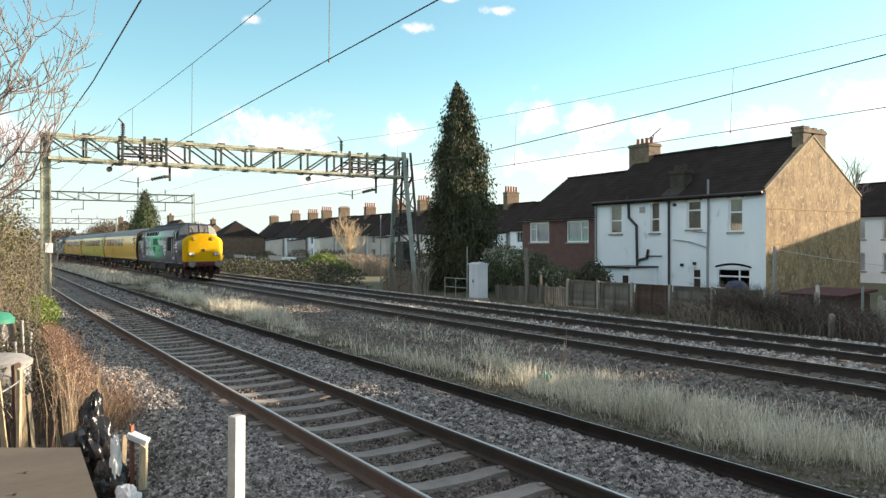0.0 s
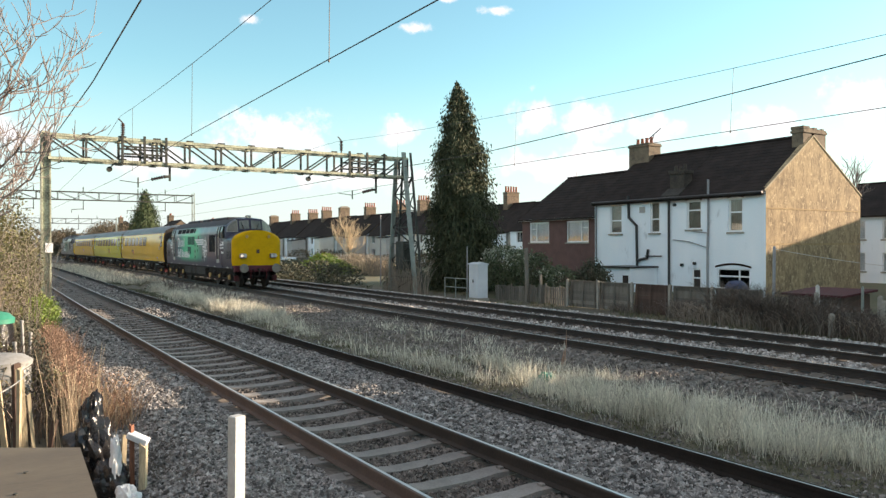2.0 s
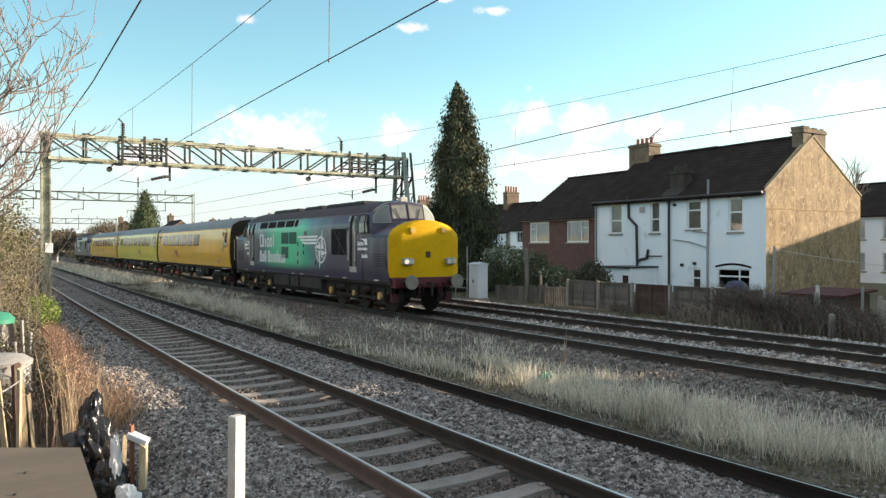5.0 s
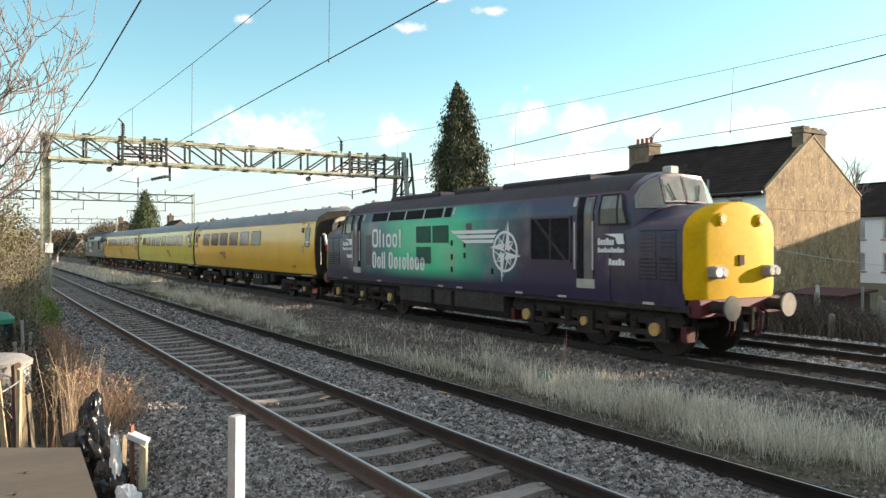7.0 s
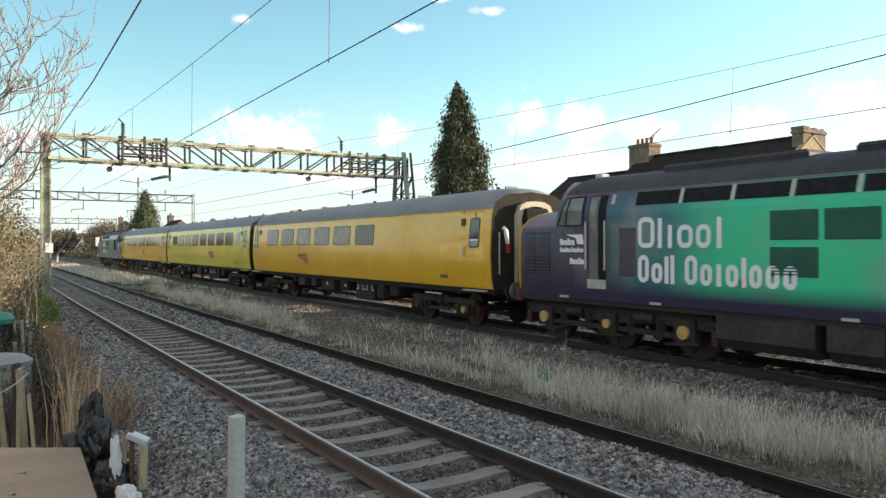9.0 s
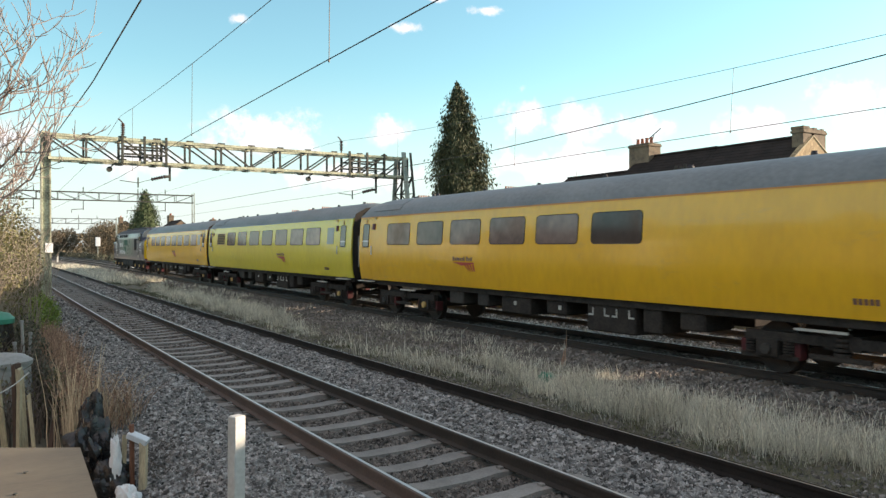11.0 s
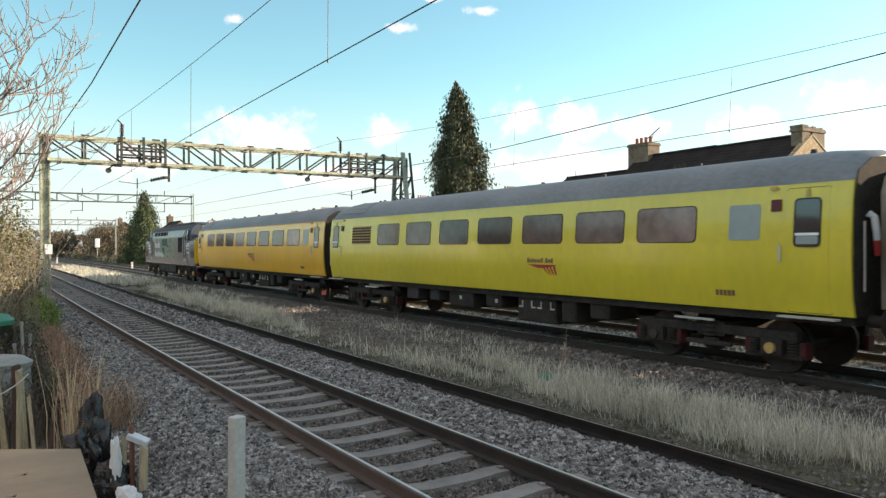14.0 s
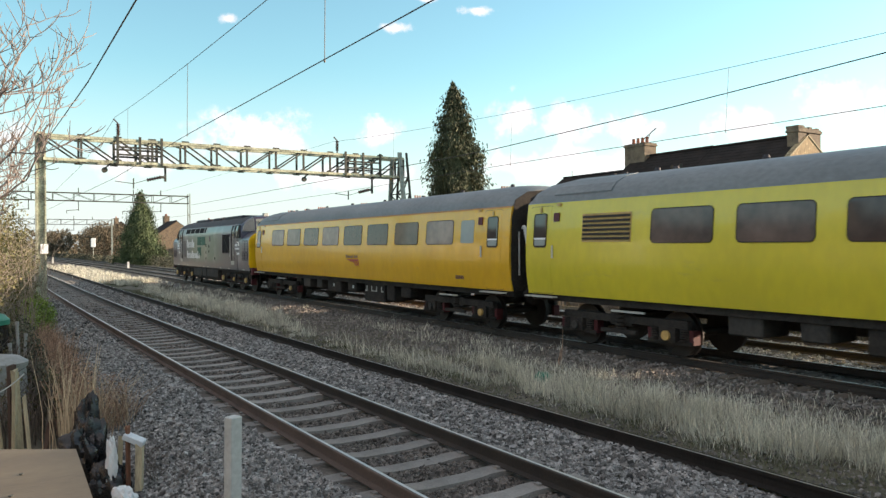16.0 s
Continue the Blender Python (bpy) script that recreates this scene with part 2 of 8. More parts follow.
    "bufferred": mat("maroon_beam", (0.11, 0.012, 0.02), (0.075, 0.01, 0.015), 0.6, scale=3),
    "bufferface": mat("pale_buffer_face", (0.24, 0.225, 0.19), (0.13, 0.12, 0.10), 0.7, scale=5),
    "grille": mat("dark_grille", (0.016, 0.016, 0.018), (0.028, 0.028, 0.030), 0.8, spec=0.06),
    "lens": mat("clear_lens", (0.66, 0.65, 0.60), (0.50, 0.49, 0.45), 0.15, scale=9, spec=0.8),
    "grille_green": mat("green_grille", (0.012, 0.13, 0.085), (0.01, 0.09, 0.06), 0.6, scale=3),
    "navy": mat("navy_paint", (0.030, 0.025, 0.056), (0.056, 0.048, 0.074), 0.33, scale=0.6, fine=7, coat=0.08, spec=0.4, stretch=(1, 1, 0.5)),
    # dark tone stands for the shaded side of the low chimney
    "stack_shade": mat("shade_dark_stack", (0.035, 0.030, 0.026), (0.075, 0.063, 0.05), 0.95, scale=2, fine=12, bump=0.5),
    "sooty_brick": mat("sooty_brick", (0.23, 0.18, 0.125), (0.095, 0.072, 0.055), 0.95, scale=2.5, fine=16, bump=0.6),
    # pale tone put into the cab glass for sky reflection and light through it
    "skylit_glass": mat("skylit_windscreen", (0.10, 0.11, 0.10), (0.21, 0.22, 0.19), 0.10, scale=2, spec=0.8),
    "cream": mat("cream_gangway", (0.50, 0.46, 0.36), (0.38, 0.34, 0.26), 0.7, scale=4),
    "step": mat("pale_step", (0.50, 0.50, 0.46), (0.36, 0.36, 0.33), 0.6, scale=5),
    "steel_bar": mat("bright_handrail", (0.62, 0.62, 0.60), (0.5, 0.5, 0.48), 0.35, 0.3),
}


def stained(m, col, lo, hi, scale, stretch):
    """Adds peeling, dirty patches to a plain wall material."""
    nt = m.node_tree
    n, l = nt.nodes, nt.links
    p = n["Principled BSDF"]
    src = p.inputs["Base Color"].links[0].from_socket
    tc, mp, nz, mr, mx = (n.new(k) for k in ("ShaderNodeTexCoord", "ShaderNodeMapping", "ShaderNodeTexNoise", "ShaderNodeMapRange", "ShaderNodeMix"))
    l.new(tc.outputs["Object"], mp.inputs["Vector"])
    mp.inputs["Scale"].default_value = stretch
    l.new(mp.outputs[0], nz.inputs["Vector"])
    nz.inputs["Scale"].default_value, nz.inputs["Detail"].default_value, nz.inputs["Roughness"].default_value = scale, 9, 0.68
    mr.inputs[1].default_value, mr.inputs[2].default_value = lo, hi
    l.new(nz.outputs[0], mr.inputs[0])
    mx.data_type = "RGBA"
    l.new(mr.outputs[0], mx.inputs[0])
    l.new(src, mx.inputs[6])
    mx.inputs[7].default_value = (*col, 1)
    l.new(mx.outputs[2], p.inputs["Base Color"])


def thin_leaf(m, share):
    """Lets some light through thin blades and leaves."""
    nt = m.node_tree
    n, l = nt.nodes, nt.links
    p, out = n["Principled BSDF"], n["Material Output"]
    tr, mx = n.new("ShaderNodeBsdfTranslucent"), n.new("ShaderNodeMixShader")
    l.new(p.inputs["Base Color"].links[0].from_socket, tr.inputs["Color"])
    mx.inputs[0].default_value = share
    l.new(p.outputs[0], mx.inputs[1])
    l.new(tr.outputs[0], mx.inputs[2])
    l.new(mx.outputs[0], out.inputs["Surface"])


thin_leaf(M["dry"], 0.35)
for key in ("green_blade", "lime", "ivy", "shrub"):
    thin_leaf(M[key], 0.22)
thin_leaf(M["dead"], 0.15)
stained(M["render_white"], (0.46, 0.49, 0.52), 0.61, 0.76, 1.3, (1, 1, 0.45))
stained(M["gable"], (0.53, 0.41, 0.25), 0.55, 0.63, 5.0, (1.4, 1.4, 0.9))
stained(M["yellow_l"], (0.42, 0.36, 0.10), 0.60, 0.85, 0.9, (1, 0.5, 1.5))
stained(M["yellow_o"], (0.44, 0.30, 0.08), 0.60, 0.85, 0.9, (1, 0.5, 1.5))


def emit(name, col, power):
    m, nt, p = nodes_of(name)
    p.inputs["Base Color"].default_value = (*col, 1)
    p.inputs["Emission Color"].default_value = (*col, 1)
    p.inputs["Emission Strength"].default_value = power * 0.5
    return m


M["lamp_on"] = emit("lit_headlamp", (1.0, 0.9, 0.62), 9.0)
M["marker_on"] = emit("lit_marker", (1.0, 0.80, 0.62), 0.4)


def livery(name, lo, hi, mid, between, base, dust_sheen, bloom):
    """Paint that fades along the body from base to mid and back, with a grey bloom for dust and reflections."""
    m, nt, p = nodes_of(name)
    n, l = nt.nodes, nt.links
    tc, sep = n.new("ShaderNodeTexCoord"), n.new("ShaderNodeSeparateXYZ")
    l.new(tc.outputs["Object"], sep.inputs[0])
    nz = n.new("ShaderNodeTexNoise")
    nz.inputs["Scale"].default_value, nz.inputs["Detail"].default_value = 0.9, 5
    l.new(tc.outputs["Object"], nz.inputs["Vector"])
    wob = n.new("ShaderNodeMath")
    wob.operation = "MULTIPLY_ADD"
    wob.inputs[1].default_value = 1.6
    l.new(nz.outputs[0], wob.inputs[0])
    l.new(sep.outputs["Y"], wob.inputs[2])
    r1 = n.new("ShaderNodeValToRGB")
    mr = n.new("ShaderNodeMapRange")
    mr.inputs[1].default_value, mr.inputs[2].default_value = -8.0, 8.0
    l.new(wob.outputs[0], mr.inputs[0])
    e = r1.color_ramp.elements
    span = lambda y: (y + 0.8 + 8.0) / 16.0
    half = tuple(0.5 * u + 0.5 * v for u, v in zip(base, between))
    e[0].position, e[0].color = span(lo - 2.0), (*base, 1)
    e[1].position, e[1].color = span(hi + 2.0), (*base, 1)
    for y, c in ((lo - 1.0, half), (lo - 0.1, between), (lo + 1.0, mid), ((lo + hi) / 2, tuple(x * 1.1 for x in mid)), (hi - 1.4, mid), (hi - 0.2, between), (hi + 0.9, half)):
        k = e.new(span(y))
        k.color = (*c, 1)
    l.new(mr.outputs[0], r1.inputs[0])
    # grey smears mixed into the colour for dust and for pale reflections
    n2 = n.new("ShaderNodeTexNoise")
    n2.inputs["Scale"].default_value, n2.inputs["Detail"].default_value = 0.75, 6
    l.new(tc.outputs["Object"], n2.inputs["Vector"])
    dr = n.new("ShaderNodeMapRange")
    dr.inputs[1].default_value, dr.inputs[2].default_value, dr.inputs[4].default_value = 0.50, 0.70, bloom
    l.new(n2.outputs[0], dr.inputs[0])
    mix = n.new("ShaderNodeMix")
    mix.data_type = "RGBA"
    l.new(dr.outputs[0], mix.inputs[0])
    l.new(r1.outputs[0], mix.inputs[6])
    mix.inputs[7].default_value = (*dust_sheen, 1)
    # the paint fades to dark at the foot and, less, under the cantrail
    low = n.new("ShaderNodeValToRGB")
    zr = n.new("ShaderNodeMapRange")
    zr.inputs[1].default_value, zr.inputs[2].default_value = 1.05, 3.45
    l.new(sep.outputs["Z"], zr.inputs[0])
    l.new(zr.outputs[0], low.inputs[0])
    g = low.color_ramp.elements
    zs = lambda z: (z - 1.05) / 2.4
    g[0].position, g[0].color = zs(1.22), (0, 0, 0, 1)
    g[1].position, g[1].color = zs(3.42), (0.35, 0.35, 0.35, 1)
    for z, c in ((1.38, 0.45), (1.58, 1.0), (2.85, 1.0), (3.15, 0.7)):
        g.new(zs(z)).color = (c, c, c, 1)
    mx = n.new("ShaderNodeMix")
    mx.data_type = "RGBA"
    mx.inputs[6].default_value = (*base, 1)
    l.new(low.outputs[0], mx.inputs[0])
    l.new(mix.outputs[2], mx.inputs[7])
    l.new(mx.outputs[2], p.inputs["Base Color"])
    p.inputs["Roughness"].default_value, p.inputs["Coat Weight"].default_value = 0.30, 0.18
    p.inputs["Specular IOR Level"].default_value = 0.4
    return m


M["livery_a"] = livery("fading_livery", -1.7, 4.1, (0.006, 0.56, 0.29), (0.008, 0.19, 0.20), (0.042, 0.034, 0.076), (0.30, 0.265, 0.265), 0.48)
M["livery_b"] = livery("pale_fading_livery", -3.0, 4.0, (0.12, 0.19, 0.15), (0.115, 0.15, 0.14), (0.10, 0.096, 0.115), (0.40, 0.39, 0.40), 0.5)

# ---------------------------------------------------------------- mesh helpers


def box(bm, x0, x1, y0, y1, z0, z1, m=None):
    vs = [bm.verts.new((x, y, z)) for z in (z0, z1) for y in (y0, y1) for x in (x0, x1)]
    for f in ((0, 2, 3, 1), (4, 5, 7, 6), (0, 1, 5, 4), (2, 6, 7, 3), (0, 4, 6, 2), (1, 3, 7, 5)):
        bm.faces.new([vs[i] for i in f])
    if m is not None:
        bmesh.ops.transform(bm, matrix=m, verts=vs)
    return vs


def bar(bm, a, b, w, h=None, sides=0):
    """A beam from a to b: square, or round with so many sides."""
    a, b = Vector(a), Vector(b)
    d = b - a
    q = d.to_track_quat("Z", "Y").to_matrix().to_4x4()
    m = Matrix.Translation(a) @ q
    if sides:
        bmesh.ops.create_cone(bm, cap_ends=True, segments=sides, radius1=w / 2, radius2=(w if h is None else h) / 2, depth=d.length,
                              matrix=m @ Matrix.Translation((0, 0, d.length / 2)))
    else:
        h = h or w
        box(bm, -w / 2, w / 2, -h / 2, h / 2, 0, d.length, m)


def extrude(bm, outline, y0, y1, axis="y", caps=True):
    """A prism of an outline of (x, z) points from y0 to y1 (or of (y, z) points along x)."""
    mk = (lambda p, t: (p[0], t, p[1])) if axis == "y" else (lambda p, t: (t, p[0], p[1]))
    a = [bm.verts.new(mk(p, y0)) for p in outline]
    b = [bm.verts.new(mk(p, y1)) for p in outline]
    n = len(a)
    for i in range(n):
        bm.faces.new((a[i], a[(i + 1) % n], b[(i + 1) % n], b[i]))
    if caps:
        bm.faces.new(a)
        bm.faces.new(b[::-1])
    return a + b


def disc(bm, centre, r, depth, axis="x", sides=20, r2=None):
    turn = {"x": pose(0, 0, 0, 0, 90, 0), "y": pose(0, 0, 0, 90, 0, 0), "z": Matrix.Identity(4)}[axis]
    bmesh.ops.create_cone(bm, cap_ends=True, segments=sides, radius1=r, radius2=r if r2 is None else r2, depth=depth,
                          matrix=Matrix.Translation(centre) @ turn)


def mesh_of(name, bm, material, smooth=False):
    bmesh.ops.recalc_face_normals(bm, faces=bm.faces)
    me = bpy.data.meshes.new(name)
    bm.to_mesh(me)
    bm.free()
    me.materials.append(material)
    if smooth:
        me.shade_smooth()
        me.set_sharp_from_angle(angle=radians(38))
    return me


def part(name, bm, material, parent=None, label="", smooth=False):
    ob = new(name, mesh_of(name, bm, material, smooth))
    ob.parent = parent
    if label:
        tagged(ob, label)
    return ob


def thing(name, label, category, group="", at=None, kind=""):
    ob = new(name)
    ob.empty_display_size = 0.3
    if at is not None:
        ob.matrix_basis = at
    return tagged(ob, label, category, group, kind)


def bevelled(bm, w, seg=1):
    bmesh.ops.bevel(bm, geom=bm.edges[:], offset=w, segments=seg, affect="EDGES", profile=0.5)
    return bm


def raw(name, verts, faces, material, parent=None, smooth=False):
    me = bpy.data.meshes.new(name)
    me.from_pydata(verts, [], faces)
    me.materials.append(material)
    if smooth:
        me.shade_smooth()
    ob = new(name, me)
    ob.parent = parent
    return ob


# ---------------------------------------------------------------- the line: gentle curve
T1, T2, T3, LONE = 4.245, 12.90, 16.31, 6.73
rng = random.Random(7)


BEND, TURN_AT, EASE_TO = 0.0005, 50.0, 125.0      # curves gently right, then eases back to straight


def drift(y):
    """Sideways shift of the line at y metres along (a number or an array)."""
    y = np.clip(np.asarray(y, dtype=float), -60.0, 400.0)
    k = (BEND * TURN_AT - 0.002) / (EASE_TO - TURN_AT)
    a, b = np.minimum(y, TURN_AT), np.clip(y - TURN_AT, 0.0, EASE_TO - TURN_AT)
    c = np.maximum(y - EASE_TO, 0.0)
    return BEND * a * a / 2 + BEND * TURN_AT * b - k * b * b / 2 + 0.002 * c


def heading(y):
    return float(drift(y + 0.5) - drift(y - 0.5))


def across(y, x):
    """The place beside the line: x metres across at y metres along."""
    return x + float(drift(y))


# ---------------------------------------------------------------- ground
def ground_height(x, y):
    x0 = x - float(drift(y))
    z = -0.30
    if x0 < 1.6:
        z = -0.34
    if 3.2 < x0 < 3.42:
        z = -0.195
    elif 2.7 < x0 <= 3.2:
        z = -0.172
    elif 2.2 < x0 <= 2.7:
        z = -0.15
    elif 3.42 <= x0 < 5.08:
        z = -0.222
    elif 5.08 <= x0 < 5.7:
        z = -0.225
    elif 5.7 <= x0 < 7.0:
        z = -0.20
    elif 1.2 < x0 <= 2.2:
        z = -0.145 - (2.2 - x0) * 0.2
    elif 7.0 <= x0 < 10.9:
        z = -0.22
    elif 10.9 <= x0 < 18.6:
        z = -0.19
    elif 18.6 <= x0 < 19.6:
        z = -0.19 - (x0 - 18.6) * 0.2
    elif x0 >= 19.6:
        z = -0.39
    return z


def ground():
    xs = [-3000, -900, -300, -120, -60, -30, -15, -8, -4] + [i * 0.4 for i in range(-6, 56)] + [23, 25, 28, 34, 42, 55, 80, 130, 300, 900, 3000]
    ys = [-3000, -800, -200, -80, -40, -20, -10] + [i * 0.8 for i in range(-8, 75)] + [62, 66, 70, 76, 84, 92, 100, 115, 130, 150, 175, 200, 230, 260, 300, 400, 700, 1500, 3500]
    vs, fs = [], []
    for y in ys:
        yy = max(min(y, 300), -60)
        for x in xs:
            near = -10 < x < 30 and -10 < y < 60
            shift = float(drift(yy))
            z = ground_height(x + shift, yy) + (noise.noise((x * 1.3, y * 1.3, 0)) * 0.035 if near else 0)
            vs.append((x + shift, y, z))
    w = len(xs)
    for j in range(len(ys) - 1):
        for i in range(w - 1):
            a = j * w + i
            fs.append((a, a + 1, a + w + 1, a + w))
    ob = raw("ground", vs, fs, M["earth"], smooth=True)
    for k in ("ballast", "grass"):
        ob.data.materials.append(M[k])
    for p in ob.data.polygons:
        c = p.center
        x0 = c.x - float(drift(c.y))
        p.material_index = 1 if (1.3 < x0 < 7.2 or 10.3 < x0 < 19.0) else (2 if (x0 > 22 or x0 < -3) else 0)
    tagged(ob, "grey stone ballast beds with dark earth and rough grass between the tracks", "ground", kind="structure")


ground()

RAIL = [(-0.07, -0.159), (0.07, -0.159), (0.07, -0.148), (0.012, -0.128), (0.009, -0.045), (0.035, -0.036), (0.035, -0.006), (0.030, 0.0), (-0.008, 0.001),
        (-0.030, 0.0), (-0.035, -0.006), (-0.035, -0.036), (-0.009, -0.045), (-0.012, -0.128), (-0.07, -0.148)]
# a little-used rail: polished along one narrow line only
WORN_RAIL = RAIL[:8] + [(-0.006, 0.001), (-0.024, 0.001)] + RAIL[9:]


def rail(parent, x, z=0.0, side_mat="rail", y0=-30.0, y1=330.0, name="rail", label="", profile=RAIL, bright=(6, 7)):
    ys = [y0 + (y1 - y0) * i / max(1, round((y1 - y0) / 3)) for i in range(round((y1 - y0) / 3) + 1)]
    vs, fs, n = [], [], len(profile)
    for y in ys:
        vs += [(across(y, x + a), y, z + b) for a, b in profile]
    for j in range(len(ys) - 1):
        for i in range(n):
            k = (i + 1) % n
            fs.append((j * n + i, (j + 1) * n + i, (j + 1) * n + k, j * n + k))
    ob = raw(name, vs, fs, M[side_mat], parent)
    ob.data.materials.append(M["railhead"])
    for q, p in enumerate(ob.data.polygons):
        if q % n in bright:
            p.material_index = 1
    if label:
        tagged(ob, label)
    return ob


def sleeper_mesh(m, name="sleeper"):
    bm = bmesh.new()
    extrude(bm, [(-1.25, -0.40), (1.25, -0.40), (1.25, -0.175), (0.95, -0.165), (0.5, -0.165), (0.3, -0.185), (-0.3, -0.185), (-0.5, -0.165), (-0.95, -0.165), (-1.25, -0.175)],
            -0.12, 0.12)
    for s in (-0.7525, 0.7525):
        for e in (-0.105, 0.105):
            box(bm, s + e - 0.025, s + e + 0.025, -0.035, 0.035, -0.165, -0.142)
    return mesh_of(name, bm, m)


def track(name, x, z, label, y_far, m, side_mat, start=-4.0):
    t = thing(name, label, "railway track", kind="structure")
    for k, s in enumerate((-0.7525, 0.7525)):
        rail(t, x + s, z, side_mat[k])
    me = sleeper_mesh(M[m])
    y = start
    while y < y_far:
        ob = new("sleeper", me)
        ob.parent = t
        ob.matrix_basis = pose(across(y, x), y + rng.uniform(-0.02, 0.02), z + rng.uniform(-0.008, 0.008), 0, 0, -math.degrees(heading(y)) + rng.uniform(-0.4, 0.4))
        y += 0.70
    return t


track("track_near", T1, 0.0, "running line with polished rails on pale concrete sleepers in ballast", 75, "sleeper", ("rust", "rail"))
track("track_middle", T2, 0.0, "running line with dark rails and dirty sleepers in ballast", 60, "sleeper_dark", ("rail", "rail"))
track("track_far", T3, 0.01, "running line with dark rails and dirty sleepers in ballast", 60, "sleeper_dark", ("rail", "rail"), start=0.0)
lone = thing("spare_rail", "single line of dark steel rails beside the dry grass", "rail")
for k in range(20):
    rail(lone, LONE, 0.0, "rail_black", -30.0 + 18.3 * k, -30.0 + 18.3 * k + 18.292, profile=WORN_RAIL, bright=(8,))

# ---------------------------------------------------------------- train: shared pieces
# A vehicle stands on its track at its own origin, its leading end towards -y.


def rounded(y0, y1, z0, z1, r, seg=4):
    pts = []
    for cy, cz, a0 in ((y1 - r, z1 - r, 0), (y0 + r, z1 - r, 90), (y0 + r, z0 + r, 180), (y1 - r, z0 + r, 270)):
        for k in range(seg + 1):
            a = radians(a0 + 90 * k / seg)
            pts.append((cy + r * math.cos(a), cz + r * math.sin(a)))
    return pts


def skin(prof, z):
    """Half width of a body at height z, from its list of (half width, z)."""
    for (x0, z0), (x1, z1) in zip(prof, prof[1:]):
        if z0 <= z <= z1:
            return x0 + (x1 - x0) * (z - z0) / (z1 - z0)
    return prof[-1][0] if z > prof[-1][1] else prof[0][0]


def plate(bm, pts, prof, side, proud, thick=0.02):
    """A plate of outline pts (y, z) lying on a body's side, standing proud of it."""
    a = [bm.verts.new((side * (skin(prof, z) + proud), y, z)) for y, z in pts]
    b = [bm.verts.new((side * (skin(prof, z) + proud - thick), y, z)) for y, z in pts]
    n = len(a)
    bm.faces.new(a)
    bm.faces.new(b[::-1])
    for i in range(n):
        bm.faces.new((a[i], b[i], b[(i + 1) % n], a[(i + 1) % n]))


def rim(bm, y0, y1, z0, z1, r, w, prof, side, proud, thick=0.02):
    """A frame of width w round a rounded opening."""
    o = rounded(y0 - w, y1 + w, z0 - w, z1 + w, r + w)
    i = rounded(y0, y1, z0, z1, r)
    n = len(o)
    ring = lambda pts, p: [bm.verts.new((side * (skin(prof, z) + p), y, z)) for y, z in pts]
    of, inf, ob_, ib = ring(o, proud), ring(i, proud), ring(o, proud - thick), ring(i, proud - thick)
    for k in range(n):
        j = (k + 1) % n
        bm.faces.new((of[k], of[j], inf[j], inf[k]))
        bm.faces.new((of[k], ob_[k], ob_[j], of[j]))
        bm.faces.new((inf[k], inf[j], ib[j], ib[k]))


SPINS = []


def wheelset(parent, y, r, gauge=0.75):
    bm = bmesh.new()
    for s in (-1, 1):
        disc(bm, (s * gauge, 0, 0), r, 0.11, "x", 24)
        disc(bm, (s * (gauge - 0.075), 0, 0), r + 0.03, 0.03, "x", 24)
        for k in range(4):
            a = k * math.pi / 2
            box(bm, s * gauge - 0.07, s * gauge + 0.07, -0.05, 0.05, 0.16, r * 0.82, Matrix.Rotation(a, 4, "X"))
    disc(bm, (0, 0, 0), 0.09, 2.1, "x", 12)
    ob = part("wheelset", bm, M["wheel"], parent)
    ob.location = (0, y, r)
    SPINS.append((ob, y, r))
    return ob


def spring(bm, x, y, z0, z1, r):
    for k in range(5):
        z = z0 + (z1 - z0) * (k + 0.5) / 5
        disc(bm, (x, y, z), r, (z1 - z0) / 8, "z", 10)


def tubes(name, lines, material, parent=None, sides=4):
    """Tapering stems: each line is a list of points with the radius at its foot and tip."""
    vs, fs = [], []
    for pts, r0, r1 in lines:
        pts = [Vector(p) for p in pts]
        base = len(vs)
        n = len(pts)
        for i, p in enumerate(pts):
            d = (pts[min(i + 1, n - 1)] - pts[max(i - 1, 0)]).normalized()
            u = d.orthogonal().normalized()
            w = d.cross(u)
            r = r0 + (r1 - r0) * i / (n - 1)
            for k in range(sides):
                q = 2 * math.pi * k / sides
                vs.append(tuple(p + (u * math.cos(q) + w * math.sin(q)) * r))
        for i in range(n - 1):
            for k in range(sides):
                k2 = (k + 1) % sides
                fs.append((base + i * sides + k, base + i * sides + k2, base + (i + 1) * sides + k2, base + (i + 1) * sides + k))
        fs.append(tuple(base + (n - 1) * sides + k for k in range(sides)))
    return raw(name, vs, fs, material, parent)


# ---------------------------------------------------------------- coach
COACH = [(1.395 - (0.125 if z < 1.95 else 0.057) * (z - 1.95) ** 2, z) for z in (1.10 + 2.14 * k / 16 for k in range(17))]
COACH_ROOF = [(1.30, 3.24), (1.24, 3.42), (1.08, 3.60), (0.8, 3.74), (0.42, 3.83), (0.0, 3.86)]


def mirrored(half):
    return [(-x, z) for x, z in half] + [(x, z) for x, z in reversed(half) if x > 0]


